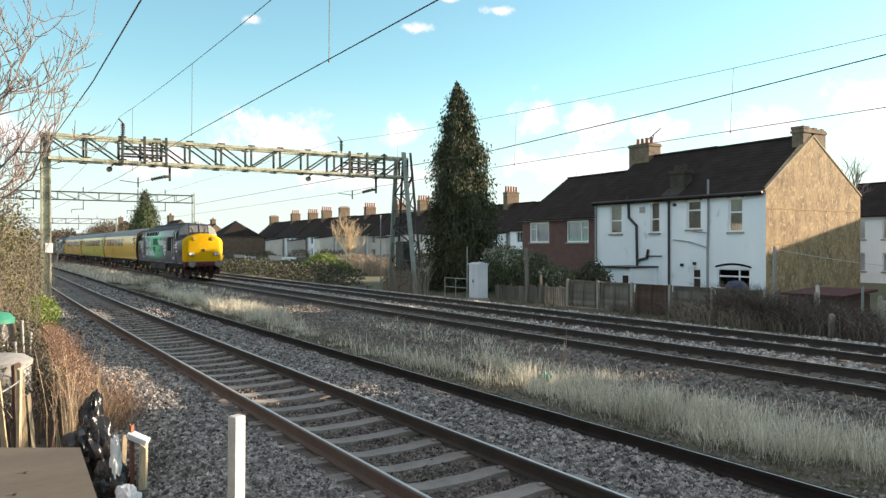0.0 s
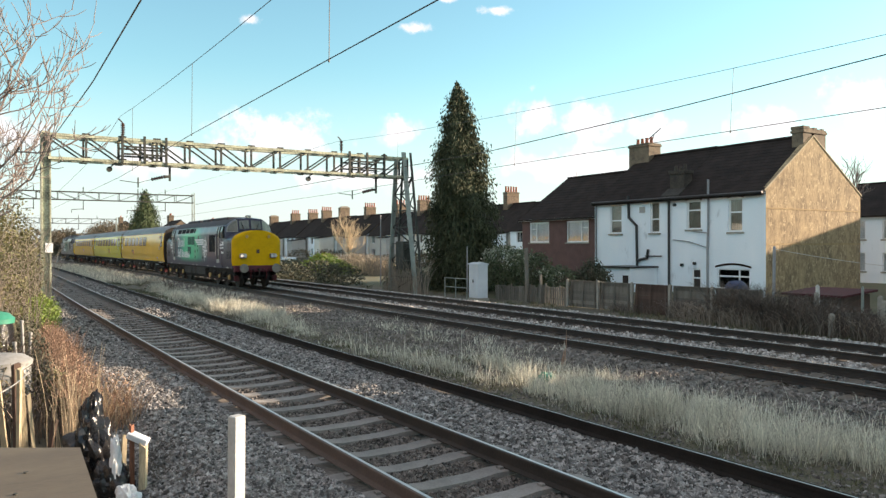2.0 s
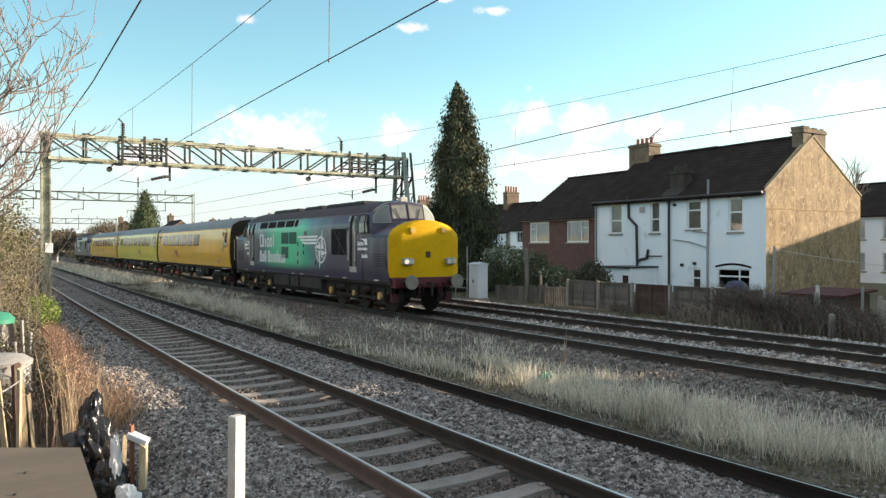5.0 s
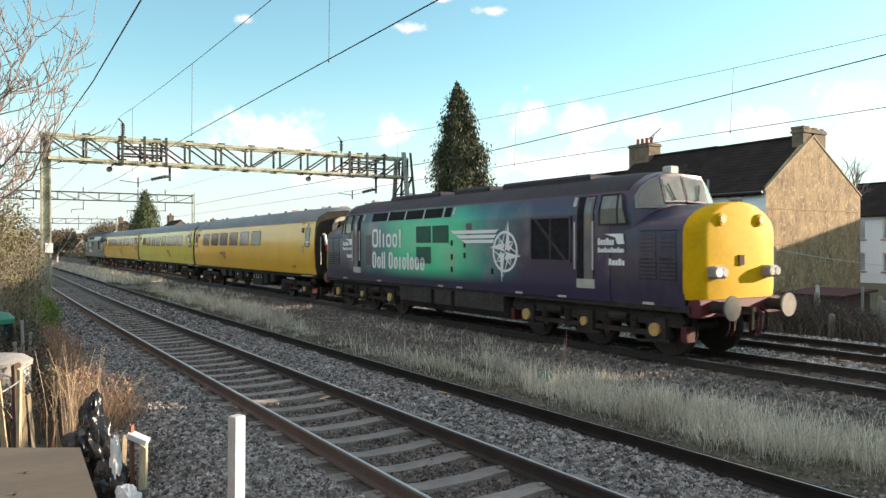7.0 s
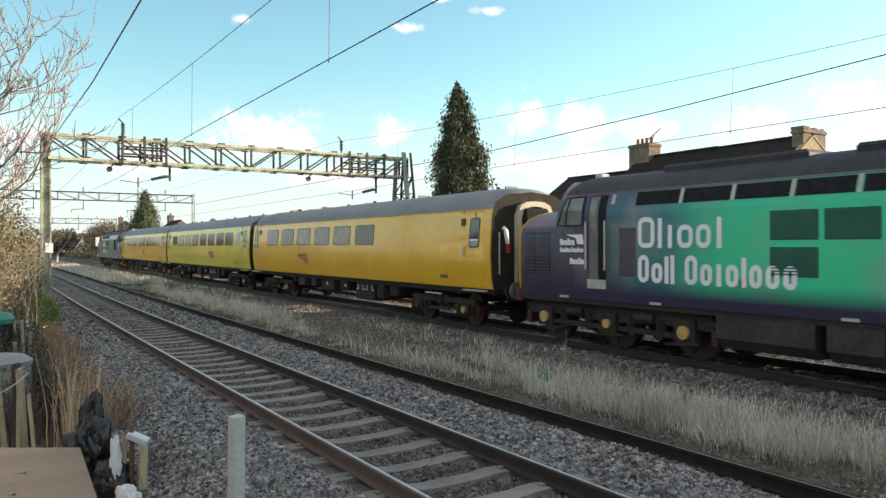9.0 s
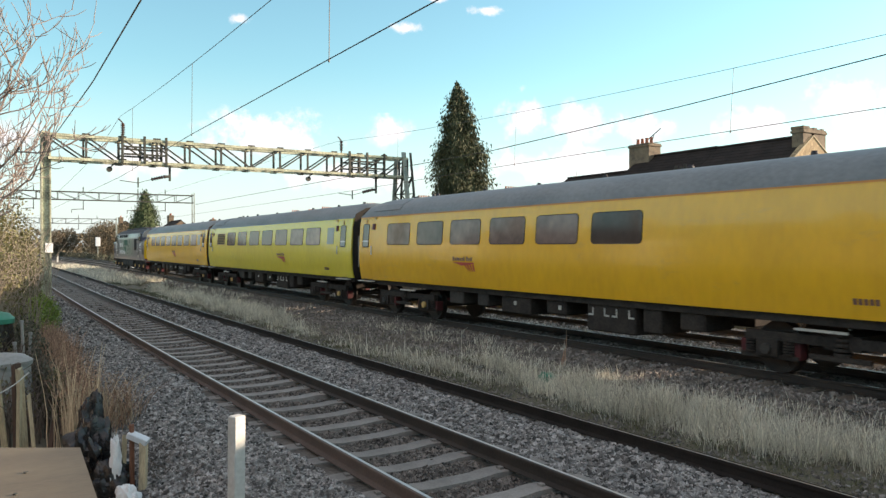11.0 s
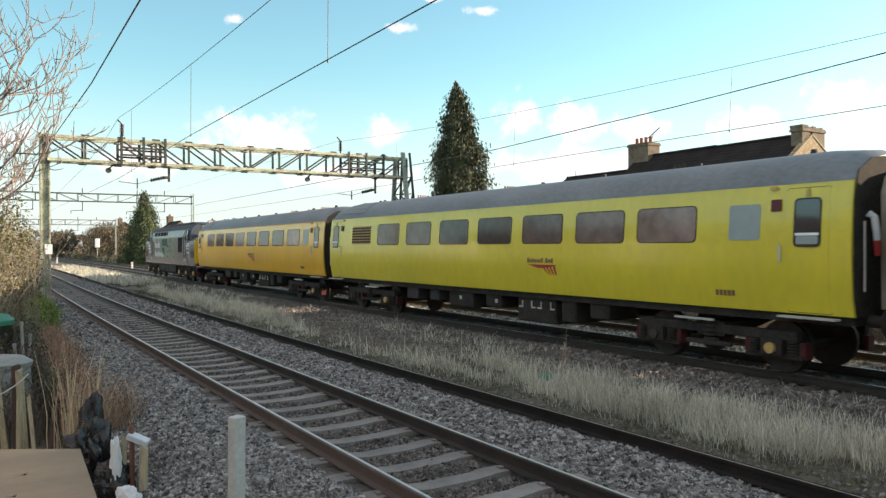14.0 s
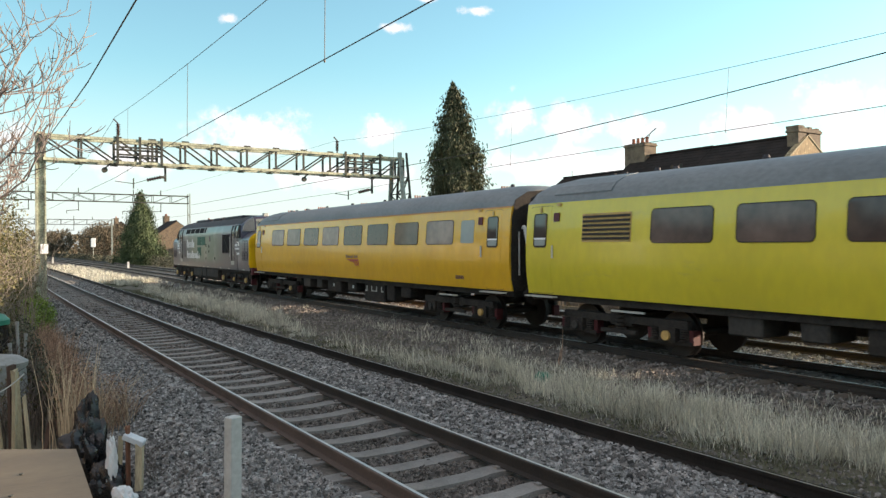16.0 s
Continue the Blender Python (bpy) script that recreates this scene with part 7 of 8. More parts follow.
stems_thing("brown dead weed stalks standing in the dry grass", "dead", [(10.35, 11.5, 0.10, 0.10)], "weed_stalk", "weed", 3, 0.95, 0.014, 0.08, kind="stuff")
stems_thing("dark scrubby weed beside the line", "bramble", [(9.3, 41.8, 0.25, 0.25)], "weed_stalk", "weed", 90, 0.75, 0.02, 0.4, kind="stuff")

conifer("tall dark drooping conifer in a back garden", 24.75, 36.1, 12.03, 2.0, 66000, 0.19, 5, taper=2.7, lean=-0.62, core=0.6)
conifer("dense green conifer far along the line", 22.3, 116.0, 10.8, 3.6, 34000, 0.30, 8, core=0.7, taper=1.35, m="conifer_fresh")

shrub("variegated pale green shrub behind the garden fence",
      [(24.6, 32.0, 1.0, 1.3, 1.4, 1.3), (24.5, 30.0, 0.8, 1.2, 1.6, 1.2), (24.8, 28.2, 0.4, 1.1, 1.4, 0.9), (25.0, 33.2, 0.6, 1.0, 1.0, 0.9)], 13000, 0.13, "shrub", at=(24.6, 30))
shrub("pale flower heads on the big garden shrub",
      [(24.5, 32.2, 1.75, 1.1, 1.2, 0.55), (24.4, 30.6, 1.35, 0.9, 1.2, 0.6), (24.7, 33.6, 1.2, 0.8, 0.8, 0.5), (24.6, 28.6, 0.8, 0.8, 1.0, 0.4)], 1500, 0.13, "pale_leaf", name="shrub_blossom", category="shrub", stems=8, at=(24.6, 31))
shrub("dark evergreen bush in the back yard", [(25.6, 26.5, 0.5, 0.75, 0.8, 1.15), (25.6, 25.9, 0.3, 0.6, 0.7, 0.95), (25.5, 27.2, 0.2, 0.7, 0.8, 0.9)], 6500, 0.11, "hedge_dark", at=(25.5, 27))
shrub("bright green bush on the bank", [(30.0, 69.0, 0.3, 1.6, 2.4, 1.2), (29.9, 66.0, 0.1, 1.4, 2.0, 1.0), (30.3, 63.4, -0.2, 1.2, 1.6, 0.8), (30.3, 72.5, 0.0, 1.4, 1.6, 0.8)], 9500, 0.20, "lime", at=(30, 69))
shrub("dark low hedge along the far bank", [(21.6 + 0.03 * k * 5 + 0.4 * math.sin(k * 2.3), 47 + k * 4.4, 0.1, 1.5, 3.0, 0.95 + 0.25 * math.sin(k * 1.7)) for k in range(19)], 30000, 0.17, "hedge_dark", name="hedge", category="hedge", at=(30, 80))
shrub("dark low hedge far along the line", [(20.8 + 0.4 * math.sin(k * 2.3), 128 + k * 5.5, 0.0, 1.5, 3.6, 0.8 + 0.2 * math.sin(k * 1.7)) for k in range(20)], 14000, 0.26, "hedge_dark", name="hedge", category="hedge", at=(21, 170))
shrub("leafless brown shrubs in the terrace gardens", [(47 + 3 * math.sin(k * 1.3), 78 + k * 6.0, 0.4, 2.2, 2.6, 0.9 + 0.5 * math.sin(k * 2.9)) for k in range(16)], 15000, 0.22, "far_tree", name="garden_shrub", category="shrub", stems=90, at=(47, 120))
shrub("dark green growth behind the bank hedge", [(33 + 2 * math.sin(k * 1.7), 60 + k * 6.5, -0.1, 2.6, 3.4, 0.7 + 0.2 * math.sin(k * 2.1)) for k in range(16)], 15000, 0.2, "hedge_dark", name="garden_shrub", category="shrub", stems=20, at=(33, 110))
shrub("dark garden growth behind the fence", [(24.0, 35.5 + k * 1.8, 0.1, 1.0, 1.4, 0.7 + 0.3 * math.sin(k * 2.1)) for k in range(5)], 4000, 0.18, "conifer", name="hedge", category="hedge", at=(24, 40))
stems_thing("dry tan leafless bush beside the mast", "twig", [(31.4, 62, 1.2, 3.0), (30.6, 58.5, 0.9, 1.6), (31.6, 66, 0.9, 1.8)], "leafless_bush", "bush", 620, 2.3, 0.026, 0.6, z0=-0.4)
stems_thing("straw-coloured dead stems beside the mast", "straw_stalk", [(31.0, 61, 1.1, 3.2), (31.8, 66, 0.9, 2.2)], "leafless_bush", "bush", 420, 2.1, 0.024, 0.7, z0=-0.4)
shrub("dry tan leaves on the bush beside the mast", [(31.4, 62.5, 0.6, 1.2, 2.6, 1.0), (30.8, 59.0, 0.4, 1.0, 1.8, 0.9), (31.8, 66, 0.6, 1.0, 2.0, 1.0)], 3400, 0.12, "tan_leaf", name="dry_bush", category="bush", stems=20, at=(31.4, 62))
stems_thing("tangled leafless climber at the mast foot", "twig", [(20.8, 35.6, 0.5, 1.2), (20.8, 37.6, 0.4, 0.8)], "leafless_bush", "bush", 240, 2.3, 0.014, 0.4, z0=-0.42)
for x, y, wx, wy, h, n in ((21.4, 15.1, 0.45, 1.1, 1.75, 820), (21.3, 13.2, 0.6, 1.0, 1.5, 760), (21.2, 11.4, 0.7, 1.0, 1.15, 520), (20.9, 9.6, 0.8, 1.1, 0.8, 420), (21.6, 17.4, 0.3, 1.0, 0.95, 380), (21.7, 20.2, 0.2, 1.3, 0.6, 160)):
    stems_thing("tangled leafless brown bramble in front of the fence", "bramble", [(x, y, wx, wy)], "bramble", "bramble", int(n * 1.3), h, 0.0065, 0.6, z0=-0.42)
stems_thing("pale dead stalks among the brambles", "twig", [(20.9, 12.5, 0.6, 2.6), (20.8, 16, 0.4, 1.6)], "bramble", "bramble", 420, 0.95, 0.009, 0.7, z0=-0.42)
shrub("dark bramble leaves in front of the fence", [(21.3, 15.5, 0.1, 0.6, 1.6, 0.55), (21.4, 13.0, 0.15, 0.7, 1.6, 0.6), (21.2, 10.5, 0.05, 0.7, 1.6, 0.5)], 900, 0.09, "bramble", name="bramble", category="bramble", stems=0, at=(21.3, 13))

# woods and trees far along the line
for k, (x, y, h, w, m) in enumerate([(25.5, 172, 7.5, 5, "far_tree"), (30, 190, 8.5, 6, "far_tree"), (20.5, 215, 7, 5, "far_tree"), (34, 235, 9, 7, "far_tree"),
                                     (-6, 120, 5.5, 5, "far_tree"), (-3, 150, 6.5, 5, "far_tree"), (0, 190, 7, 6, "far_tree"), (6, 240, 7, 6, "far_tree"), (-12, 95, 6, 5, "ivy"), (-20, 130, 8, 7, "far_tree")]):
    shrub("distant brown bare winter trees beside the line", [(x + nr.uniform(-w, w) * 0.5, y + nr.uniform(-w, w), h * nr.uniform(0.35, 0.62), w * 0.45, w * 0.5, h * 0.38) for _ in range(6)],
          7000, 0.36, m, name="winter_tree", category="tree", stems=40, at=(x, y), twig="bark")
wood = [(15 + k * 9 + nr.uniform(-3, 3), 330 + nr.uniform(-25, 25), 3.2, 8, 9, 4.5 + 2 * math.sin(k)) for k in range(-14, 15)]
tagged(shrub("far belt of brown woodland on the skyline", wood, 12000, 1.4, "far_tree", name="woodland", category="woodland", stems=0, at=(0, 330)), kind="stuff")

# ivy-clad hedge and bare tree by the near post
shrub("ivy-clad hedge with dry stems beside the near line",
      [(0.2, 19.0, 1.5, 0.9, 1.8, 2.6), (0.7, 23.0, 1.6, 1.0, 2.4, 2.4), (1.2, 28.0, 1.5, 1.0, 3.0, 2.0), (-0.8, 16.5, 1.6, 0.8, 1.6, 2.8), (1.7, 33.5, 1.2, 0.8, 3.0, 1.6), (1.2, 31.0, 0.2, 1.3, 3.0, 0.8)],
      21000, 0.085, "ivy", name="hedge", category="hedge", stems=260, twig="twig", at=(0.6, 23))
shrub("fresh green weeds at the hedge foot", [(2.2, 34.5, -0.1, 0.7, 2.4, 0.7), (1.9, 30.5, -0.1, 0.6, 1.6, 0.6)], 2600, 0.11, "lime", name="weeds", category="weeds", stems=0, at=(2, 33))
stems_thing("dry brown stems hanging over the hedge", "twig", [(0.6, 21, 0.9, 3.0), (1.3, 27, 0.8, 3.0), (-0.2, 17.5, 0.8, 1.5)], "dry_climber", "climber", 520, 3.6, 0.010, 0.35)


def limb(root, way, length, r, depth, rnd, out, rise):
    """A crooked limb that turns upward, with side twigs."""
    pts, q, d = [Vector(root)], Vector(root), Vector(way).normalized()
    n = 6
    for k in range(n):
        d = (d + Vector((rnd.uniform(-1, 1), rnd.uniform(-1, 1), rnd.uniform(-1, 1))) * 0.20 + Vector((0, 0, rise))).normalized()
        q = q + d * length / n
        pts.append(q.copy())
    out.append((pts, max(r, 0.0062), max(r * 0.5, 0.0036)))
    if depth:
        for k in range(1, n + 1):
            for _ in range(1 if depth > 1 else rnd.randint(0, 1)):
                ahead = (pts[k] - pts[k - 1]).normalized()
                side = Vector((rnd.uniform(-1, 1), rnd.uniform(-1, 1), rnd.uniform(-0.6, 1))).normalized()
                limb(pts[k], ahead * 0.55 + side * 0.7, length * rnd.uniform(0.38, 0.62), r * 0.5, depth - 1, rnd, out, rise)


def bare_tree(label, x, y, seed, aims, r, length, fork=2.4, depth=3, m="bare_limb"):
    t = thing("bare_tree", label, "tree", at=Matrix.Translation((x, y, -0.35)))
    rnd = random.Random(seed)
    tubes("trunk", [([(0, 0, 0), (0.04, 0.02, fork * 0.5), (0.02, 0.0, fork + 1.4)], r, r * 0.55)], M["bark"], t, 8)
    for k, a in enumerate(aims):
        out = []
        limb((0.02, 0.0, fork + (k % 4) * 0.38), a, length * rnd.uniform(0.85, 1.15), r * 0.34, depth, rnd, out, 0.13)
        tubes("limb", out, M[m], t, 5)
    return t


bare_tree("leafless tree with crooked grey limbs overhanging the near side", -0.35, 11.0, 4,
          [(0.75, -0.54, 0.45), (0.7, -0.45, 0.9), (0.6, -0.6, 1.2), (0.45, -0.2, 1.3), (0.7, -0.3, 0.2), (0.5, -0.7, -0.2), (0.6, -0.4, 1.0), (0.65, -0.5, 0.65)], 0.056, 1.65, fork=2.9)
bare_tree("leafless sapling with spreading twigs beside the hedge", -0.6, 16.0, 9, [(0.8, -0.5, 0.6), (0.8, -0.3, 1.0), (0.5, 0.1, 1.2), (0.9, -0.4, 0.2)], 0.06, 1.9, 1.9)

bare_tree("pale leafless tree on the bank before the terrace", 34.0, 71.5, 15, [(0.5, 0.4, 1.0), (-0.6, 0.3, 1.1), (0.2, -0.7, 1.0), (-0.3, -0.5, 1.2), (0.6, -0.3, 1.3), (-0.5, 0.5, 0.8), (0.1, 0.1, 1.4), (-0.7, -0.2, 1.0), (0.7, 0.1, 0.9)], 0.15, 2.5, 1.2, m="straw_stalk")
bare_tree("leafless garden tree rising behind the end terrace", 49.0, 26.7, 21, [(0.3, 0.4, 1.0), (-0.3, 0.3, 1.1), (0.0, -0.5, 1.0), (0.2, -0.2, 1.3), (-0.2, 0.6, 0.9)], 0.16, 2.3, 4.2)

# ---------------------------------------------------------------- fences, cabinet and yard things


def fence_panel(y0, y1, m, x=22.1, z0=-0.38, z1=0.72, label="weathered grey-brown boarded garden fence panel"):
    f = thing("garden_fence", label, "fence", "garden fence panels", at=Matrix.Translation((x, y0, z0)))
    n = 8
    h = (z1 - z0) / n
    for k in range(n):
        bm = bmesh.new()
        box(bm, -0.012 - 0.004 * (k % 2), 0.012, 0.06, y1 - y0 - 0.06, k * h + 0.004, (k + 1) * h + 0.012)
        ob = part("board", bm, M[m], f)
        ob.rotation_euler = (rng.uniform(-0.006, 0.006), radians(5), 0)
    for a in (0.2, (y1 - y0) / 2, y1 - y0 - 0.25):
        bm = bmesh.new()
        box(bm, -0.045, -0.022, a, a + 0.05, 0, z1 - z0)
        part("batten", bm, M[m], f)
    bm = bmesh.new()
    box(bm, -0.03, 0.03, 0.05, y1 - y0 - 0.05, z1 - z0 + 0.012, z1 - z0 + 0.035)
    part("capping", bm, M[m], f)
    return f


def concrete_post(x, y, z0, z1, w=0.11, m="concrete", label="grey concrete fence post", name="concrete_post"):
    t = bmesh.new()
    box(t, -w / 2, w / 2, -w / 2, w / 2, 0, z1 - z0 - 0.06)
    vs = [v for v in box(t, -w / 2, w / 2, -w / 2, w / 2, z1 - z0 - 0.06, z1 - z0)]
    for v in vs[4:]:
        v.co.x *= 0.5
        v.co.y *= 0.5
    bmesh.ops.remove_doubles(t, verts=t.verts, dist=0.001)
    ob = part(name, t, M[m])
    ob.matrix_basis = pose(x, y, z0, rng.uniform(-1.2, 1.2), rng.uniform(-1.2, 1.2), 0)
    return tagged(ob, label, "post", "fence posts")


ys = [11.2, 13.1, 15.0, 16.88, 18.76, 20.62, 22.49, 24.35]
for k, (a, b) in enumerate(zip(ys, ys[1:])):
    dark = k == 4
    fence_panel(a, b, "fence_dark" if dark else "fence", z1=(0.22 if k < 2 else 0.72),
                label="dark brown boarded garden fence panel" if dark else "weathered grey-brown boarded garden fence panel")
for y in ys:
    concrete_post(22.06, y, -0.42, 0.80)
# low palings in front of the shrub
for k in range(2):
    y0 = 24.5 + k * 2.6
    f = thing("paling_fence", "low weathered paling fence with uneven pales", "fence", "paling fences", at=Matrix.Translation((22.1, y0, -0.4)))
    for j in range(17):
        bm = bmesh.new()
        h = 0.86 + rng.uniform(-0.12, 0.06) - 0.12 * k
        box(bm, -0.012, 0.012, j * 0.15, j * 0.15 + 0.11, 0, h)
        part("pale", bm, M["fence"], f).rotation_euler = (rng.uniform(-0.03, 0.03), rng.uniform(-0.03, 0.03), 0)
    for z in (0.25, 0.65):
        bm = bmesh.new()
        box(bm, 0.014, 0.05, 0, 2.55, z, z + 0.06)
        part("fence_rail", bm, M["fence"], f)
concrete_post(22.0, 27.05, -0.42, 2.15, 0.13, label="tall weathered wooden post by the fence", m="fence", name="tall_post")
concrete_post(21.95, 26.0, -0.42, 0.95, 0.10, m="fence", label="leaning weathered wooden fence post")
for x, y, h in ((20.8, 11.9, 0.30), (21.3, 10.7, 0.72)):
    concrete_post(x, y, -0.42, h, 0.13, label="stubby grey concrete post among brambles")
concrete_post(22.6, 10.9, -0.42, 1.15, 0.07, m="galvgrey", label="thin green-grey metal yard post", name="yard_post")
concrete_post(22.8, 12.1, -0.42, 1.0, 0.06, m="galvgrey", label="thin green-grey metal yard post", name="yard_post")
concrete_post(26.5, 15.66, -0.42, 0.78, 0.10, m="white_post", label="white painted yard post", name="yard_post")
concrete_post(27.0, 17.8, -0.42, 2.2, 0.09, m="pipe_grey", label="grey washing line post in a yard", name="yard_post")


def cabinet():
    c = thing("equipment_cabinet", "pale grey metal trackside equipment cabinet with double doors", "cabinet", at=pose(20.85, 29.35, -0.32, 0, 0, -4))
    bm = bmesh.new()
    box(bm, -0.28, 0.28, -0.42, 0.42, 0.06, 1.66)
    part("body", bevelled(bm, 0.015), M["cabinet"], c)
    bm = bmesh.new()
    extrude(bm, [(-0.33, 1.66), (0.33, 1.66), (0.33, 1.70), (0.0, 1.77), (-0.33, 1.70)], -0.47, 0.47)
    part("cap", bm, M["cabinet"], c)
    for s in (-1, 1):
        bm = bmesh.new()
        box(bm, -0.295, -0.281, s * 0.205 - 0.19, s * 0.205 + 0.19, 0.12, 1.60)
        d = part("door", bevelled(bm, 0.004), M["cabinet"], c)
        bm = bmesh.new()
        box(bm, -0.315, -0.296, s * 0.04 - 0.012, s * 0.04 + 0.012, 0.80, 0.95)
        part("handle", bm, M["darksteel"], d)
    bm = bmesh.new()
    box(bm, -0.32, 0.32, -0.46, 0.46, -0.1, 0.06)
    part("plinth", bm, M["concrete"], c)


cabinet()
b = thing("barrier_rail", "low galvanised tube barrier beside the cabinet", "barrier")
for y in (30.4, 31.4, 32.4):
    bm = bmesh.new()
    bar(bm, (20.9, y, -0.42), (20.9, y, 0.62), 0.05, None, 8)
    part("upright", bm, M["galvgrey"], b)
for z in (0.15, 0.60):
    bm = bmesh.new()
    bar(bm, (20.9, 30.4, z), (20.9, 32.4, z), 0.045, None, 8)
    part("rail", bm, M["galvgrey"], b)
for y in (44.2, 34.0):
    p = thing("lamp_pole", "slim grey pole with a small head behind the tracks", "pole")
    bm = bmesh.new()
    bar(bm, (23.4, y, -0.4), (23.4, y, 4.3 if y > 40 else 2.2), 0.09, 0.06, 8)
    part("pole", bm, M["pipe_grey"], p)
gf = thing("garden_wall", "long low pale wall along the foot of the terrace gardens", "wall")
for k in range(12):
    bm = bmesh.new()
    h_k = 0.42 + 0.12 * math.sin(k * 1.9)
    box(bm, 44.0, 44.18, 92 + k * 6.5, 98.45 + k * 6.5, -0.4, h_k)
    box(bm, 43.95, 44.23, 92 + k * 6.5, 98.45 + k * 6.5, h_k, h_k + 0.08)
    part("wall_bay", bm, M[("render_white", "render_grey", "fence")[k % 3]], gf)
sg = thing("line_signal", "white-backed colour light signal on a slim post far along the line", "signal", at=Matrix.Translation((20.6, 150.0, -0.3)))
bm = bmesh.new()
bar(bm, (0, 0, 0), (0, 0, 2.6), 0.13, None, 8)
part("post", bm, M["galvgrey"], sg)
bm = bmesh.new()
box(bm, -0.40, 0.40, -0.2, 0.2, 2.55, 4.2)
part("head", bevelled(bm, 0.05), M["cabinet"], sg, "white signal head")
for x, y, h in ((15.95, 90.0, 0.9), (12.1, 130.0, 1.1)):
    mp = thing("kilometre_post", "short white post beside the far tracks", "post", "short white posts", at=Matrix.Translation((x, y, -0.3)))
    bm = bmesh.new()
    box(bm, -0.11, 0.11, -0.06, 0.06, 0, h)
    part("shaft", bevelled(bm, 0.02), M["white_post"], mp)
gw = thing("boundary_wall", "low white painted garden wall beside the conifer", "wall")
bm = bmesh.new()
box(bm, 25.2, 25.4, 113, 126, -0.4, 0.55)
part("face", bm, M["render_white"], gw)
bm = bmesh.new()
box(bm, 25.14, 25.46, 112.9, 126.1, 0.55, 0.66)
part("coping", bm, M["concrete"], gw)
# blue covered thing, red-roofed shed and wires in the yards
t = thing("garden_cover", "dark blue plastic cover over garden furniture", "cover")
bm = bmesh.new()
bmesh.ops.create_icosphere(bm, subdivisions=3, radius=1.0, matrix=pose(31.3, 22.6, 0.12) @ Matrix.Diagonal((0.55, 0.52, 0.40, 1)))
for v in bm.verts:
    v.co += Vector((noise.noise(v.co * 3), noise.noise(v.co * 3 + Vector((5, 0, 0))), noise.noise(v.co * 2.4))) * 0.12
    v.co.z = max(v.co.z, -0.38)
part("sheet", bm, M["tarp_blue"], t)
s = thing("garden_shed", "low dark garden shed with faded red felt roof", "shed")
bm = bmesh.new()
box(bm, 27.2, 29.2, 15.2, 17.3, -0.4, 0.36)
part("wall", bm, M["fence_dark"], s)
bm = bmesh.new()
extrude(bm, [(27.0, 0.30), (29.4, 0.46), (29.4, 0.54), (27.0, 0.38)], 15.0, 17.5)
part("roof", bm, M["red_shed"], s, "red felt roof")
w = thing("washing_line", "thin pale line across the back yards", "line")
bm = bmesh.new()
for a, b2 in zip(*(lambda p: (p, p[1:]))(sagged((27.0, 17.8, 2.1), (31.0, 10.0, 1.2), 0.25))):
    bar(bm, a, b2, 0.02, None, 5)
part("line", bm, M["steel_bar"], w)

# ---------------------------------------------------------------- near side: post, board, rubbish
pst = thing("marker_post", "white painted square trackside marker post", "post", at=pose(1.72, 5.62, -0.34, 0, 0.8, 20))
bm = bmesh.new()
box(bm, -0.052, 0.052, -0.045, 0.045, 0, 1.32)
bevelled(bm, 0.008)
part("shaft", bm, M["white_post"], pst)

brd = thing("board_crate", "brown wooden board lying on low trestle legs", "crate")
bm = bmesh.new()
corners = ((0.483, 4.144), (-1.89, 5.67), (-2.1, 1.26), (0.35, 1.26))
lo = [bm.verts.new((x, y, 1.225)) for x, y in corners]
hi = [bm.verts.new((x, y, 1.26)) for x, y in corners]
bm.faces.new(lo)
bm.faces.new(hi)
for k in range(4):
    bm.faces.new((lo[k], lo[(k + 1) % 4], hi[(k + 1) % 4], hi[k]))
part("board", bm, M["board"], brd)
for k, (x, y) in enumerate(((0.32, 3.9), (-1.7, 5.2), (-1.9, 1.5), (0.2, 1.5))):
    bm = bmesh.new()
    box(bm, x - 0.05, x + 0.05, y - 0.05, y + 0.05, -0.36, 1.224)
    part("leg", bm, M["stake"], brd)
for k, (x, y) in enumerate(((0.168, 3.50), (0.07, 3.22), (0.224, 3.81))):
    bm = bmesh.new()
    disc(bm, (x, y, 1.262), 0.010, 0.008, "z", 8)
    part("nail_head", bm, M["darksteel"], brd)


def crumpled(label, x, y, z, sx, sy, sz, m, seed, name="rubbish_bag", category="bag"):
    bm = bmesh.new()
    bmesh.ops.create_icosphere(bm, subdivisions=4, radius=1.0)
    off = Vector((seed * 3.1, seed * 1.7, 0))
    for v in bm.verts:
        d = v.co.normalized()
        k = 1 + 0.32 * noise.noise(d * 1.7 + off) + 0.42 * abs(noise.noise(d * 3.1 + off)) - 0.14 * abs(noise.noise(d * 5 + off))
        k += 0.05 * abs(noise.noise(Vector((d.x * 6, d.y * 6, d.z * 2)) + off))      # folds
        v.co = Vector((d.x * sx * k, d.y * sy * k, max(d.z * sz * k, -sz * 0.75)))
    ob = part(name, bm, M[m], smooth=True)
    ob.matrix_basis = pose(x, y, z, 0, 0, seed * 40)
    return tagged(ob, label, category)


crumpled("shiny black plastic rubbish bag on the cess", 1.12, 8.75, 0.02, 0.20, 0.22, 0.40, "bag", 1)
crumpled("crumpled black plastic sheet beside the bag", 1.28, 8.35, -0.16, 0.16, 0.18, 0.22, "bag", 2)
crumpled("upright black plastic bag behind the stakes", 1.22, 9.5, 0.06, 0.15, 0.13, 0.44, "bag", 3)
crumpled("crumpled white plastic bag on the ground", 1.34, 7.9, -0.24, 0.11, 0.12, 0.15, "whitebag", 4)
crumpled("torn white plastic sheet on the ground", 1.46, 7.55, -0.29, 0.15, 0.10, 0.09, "whitebag", 5)
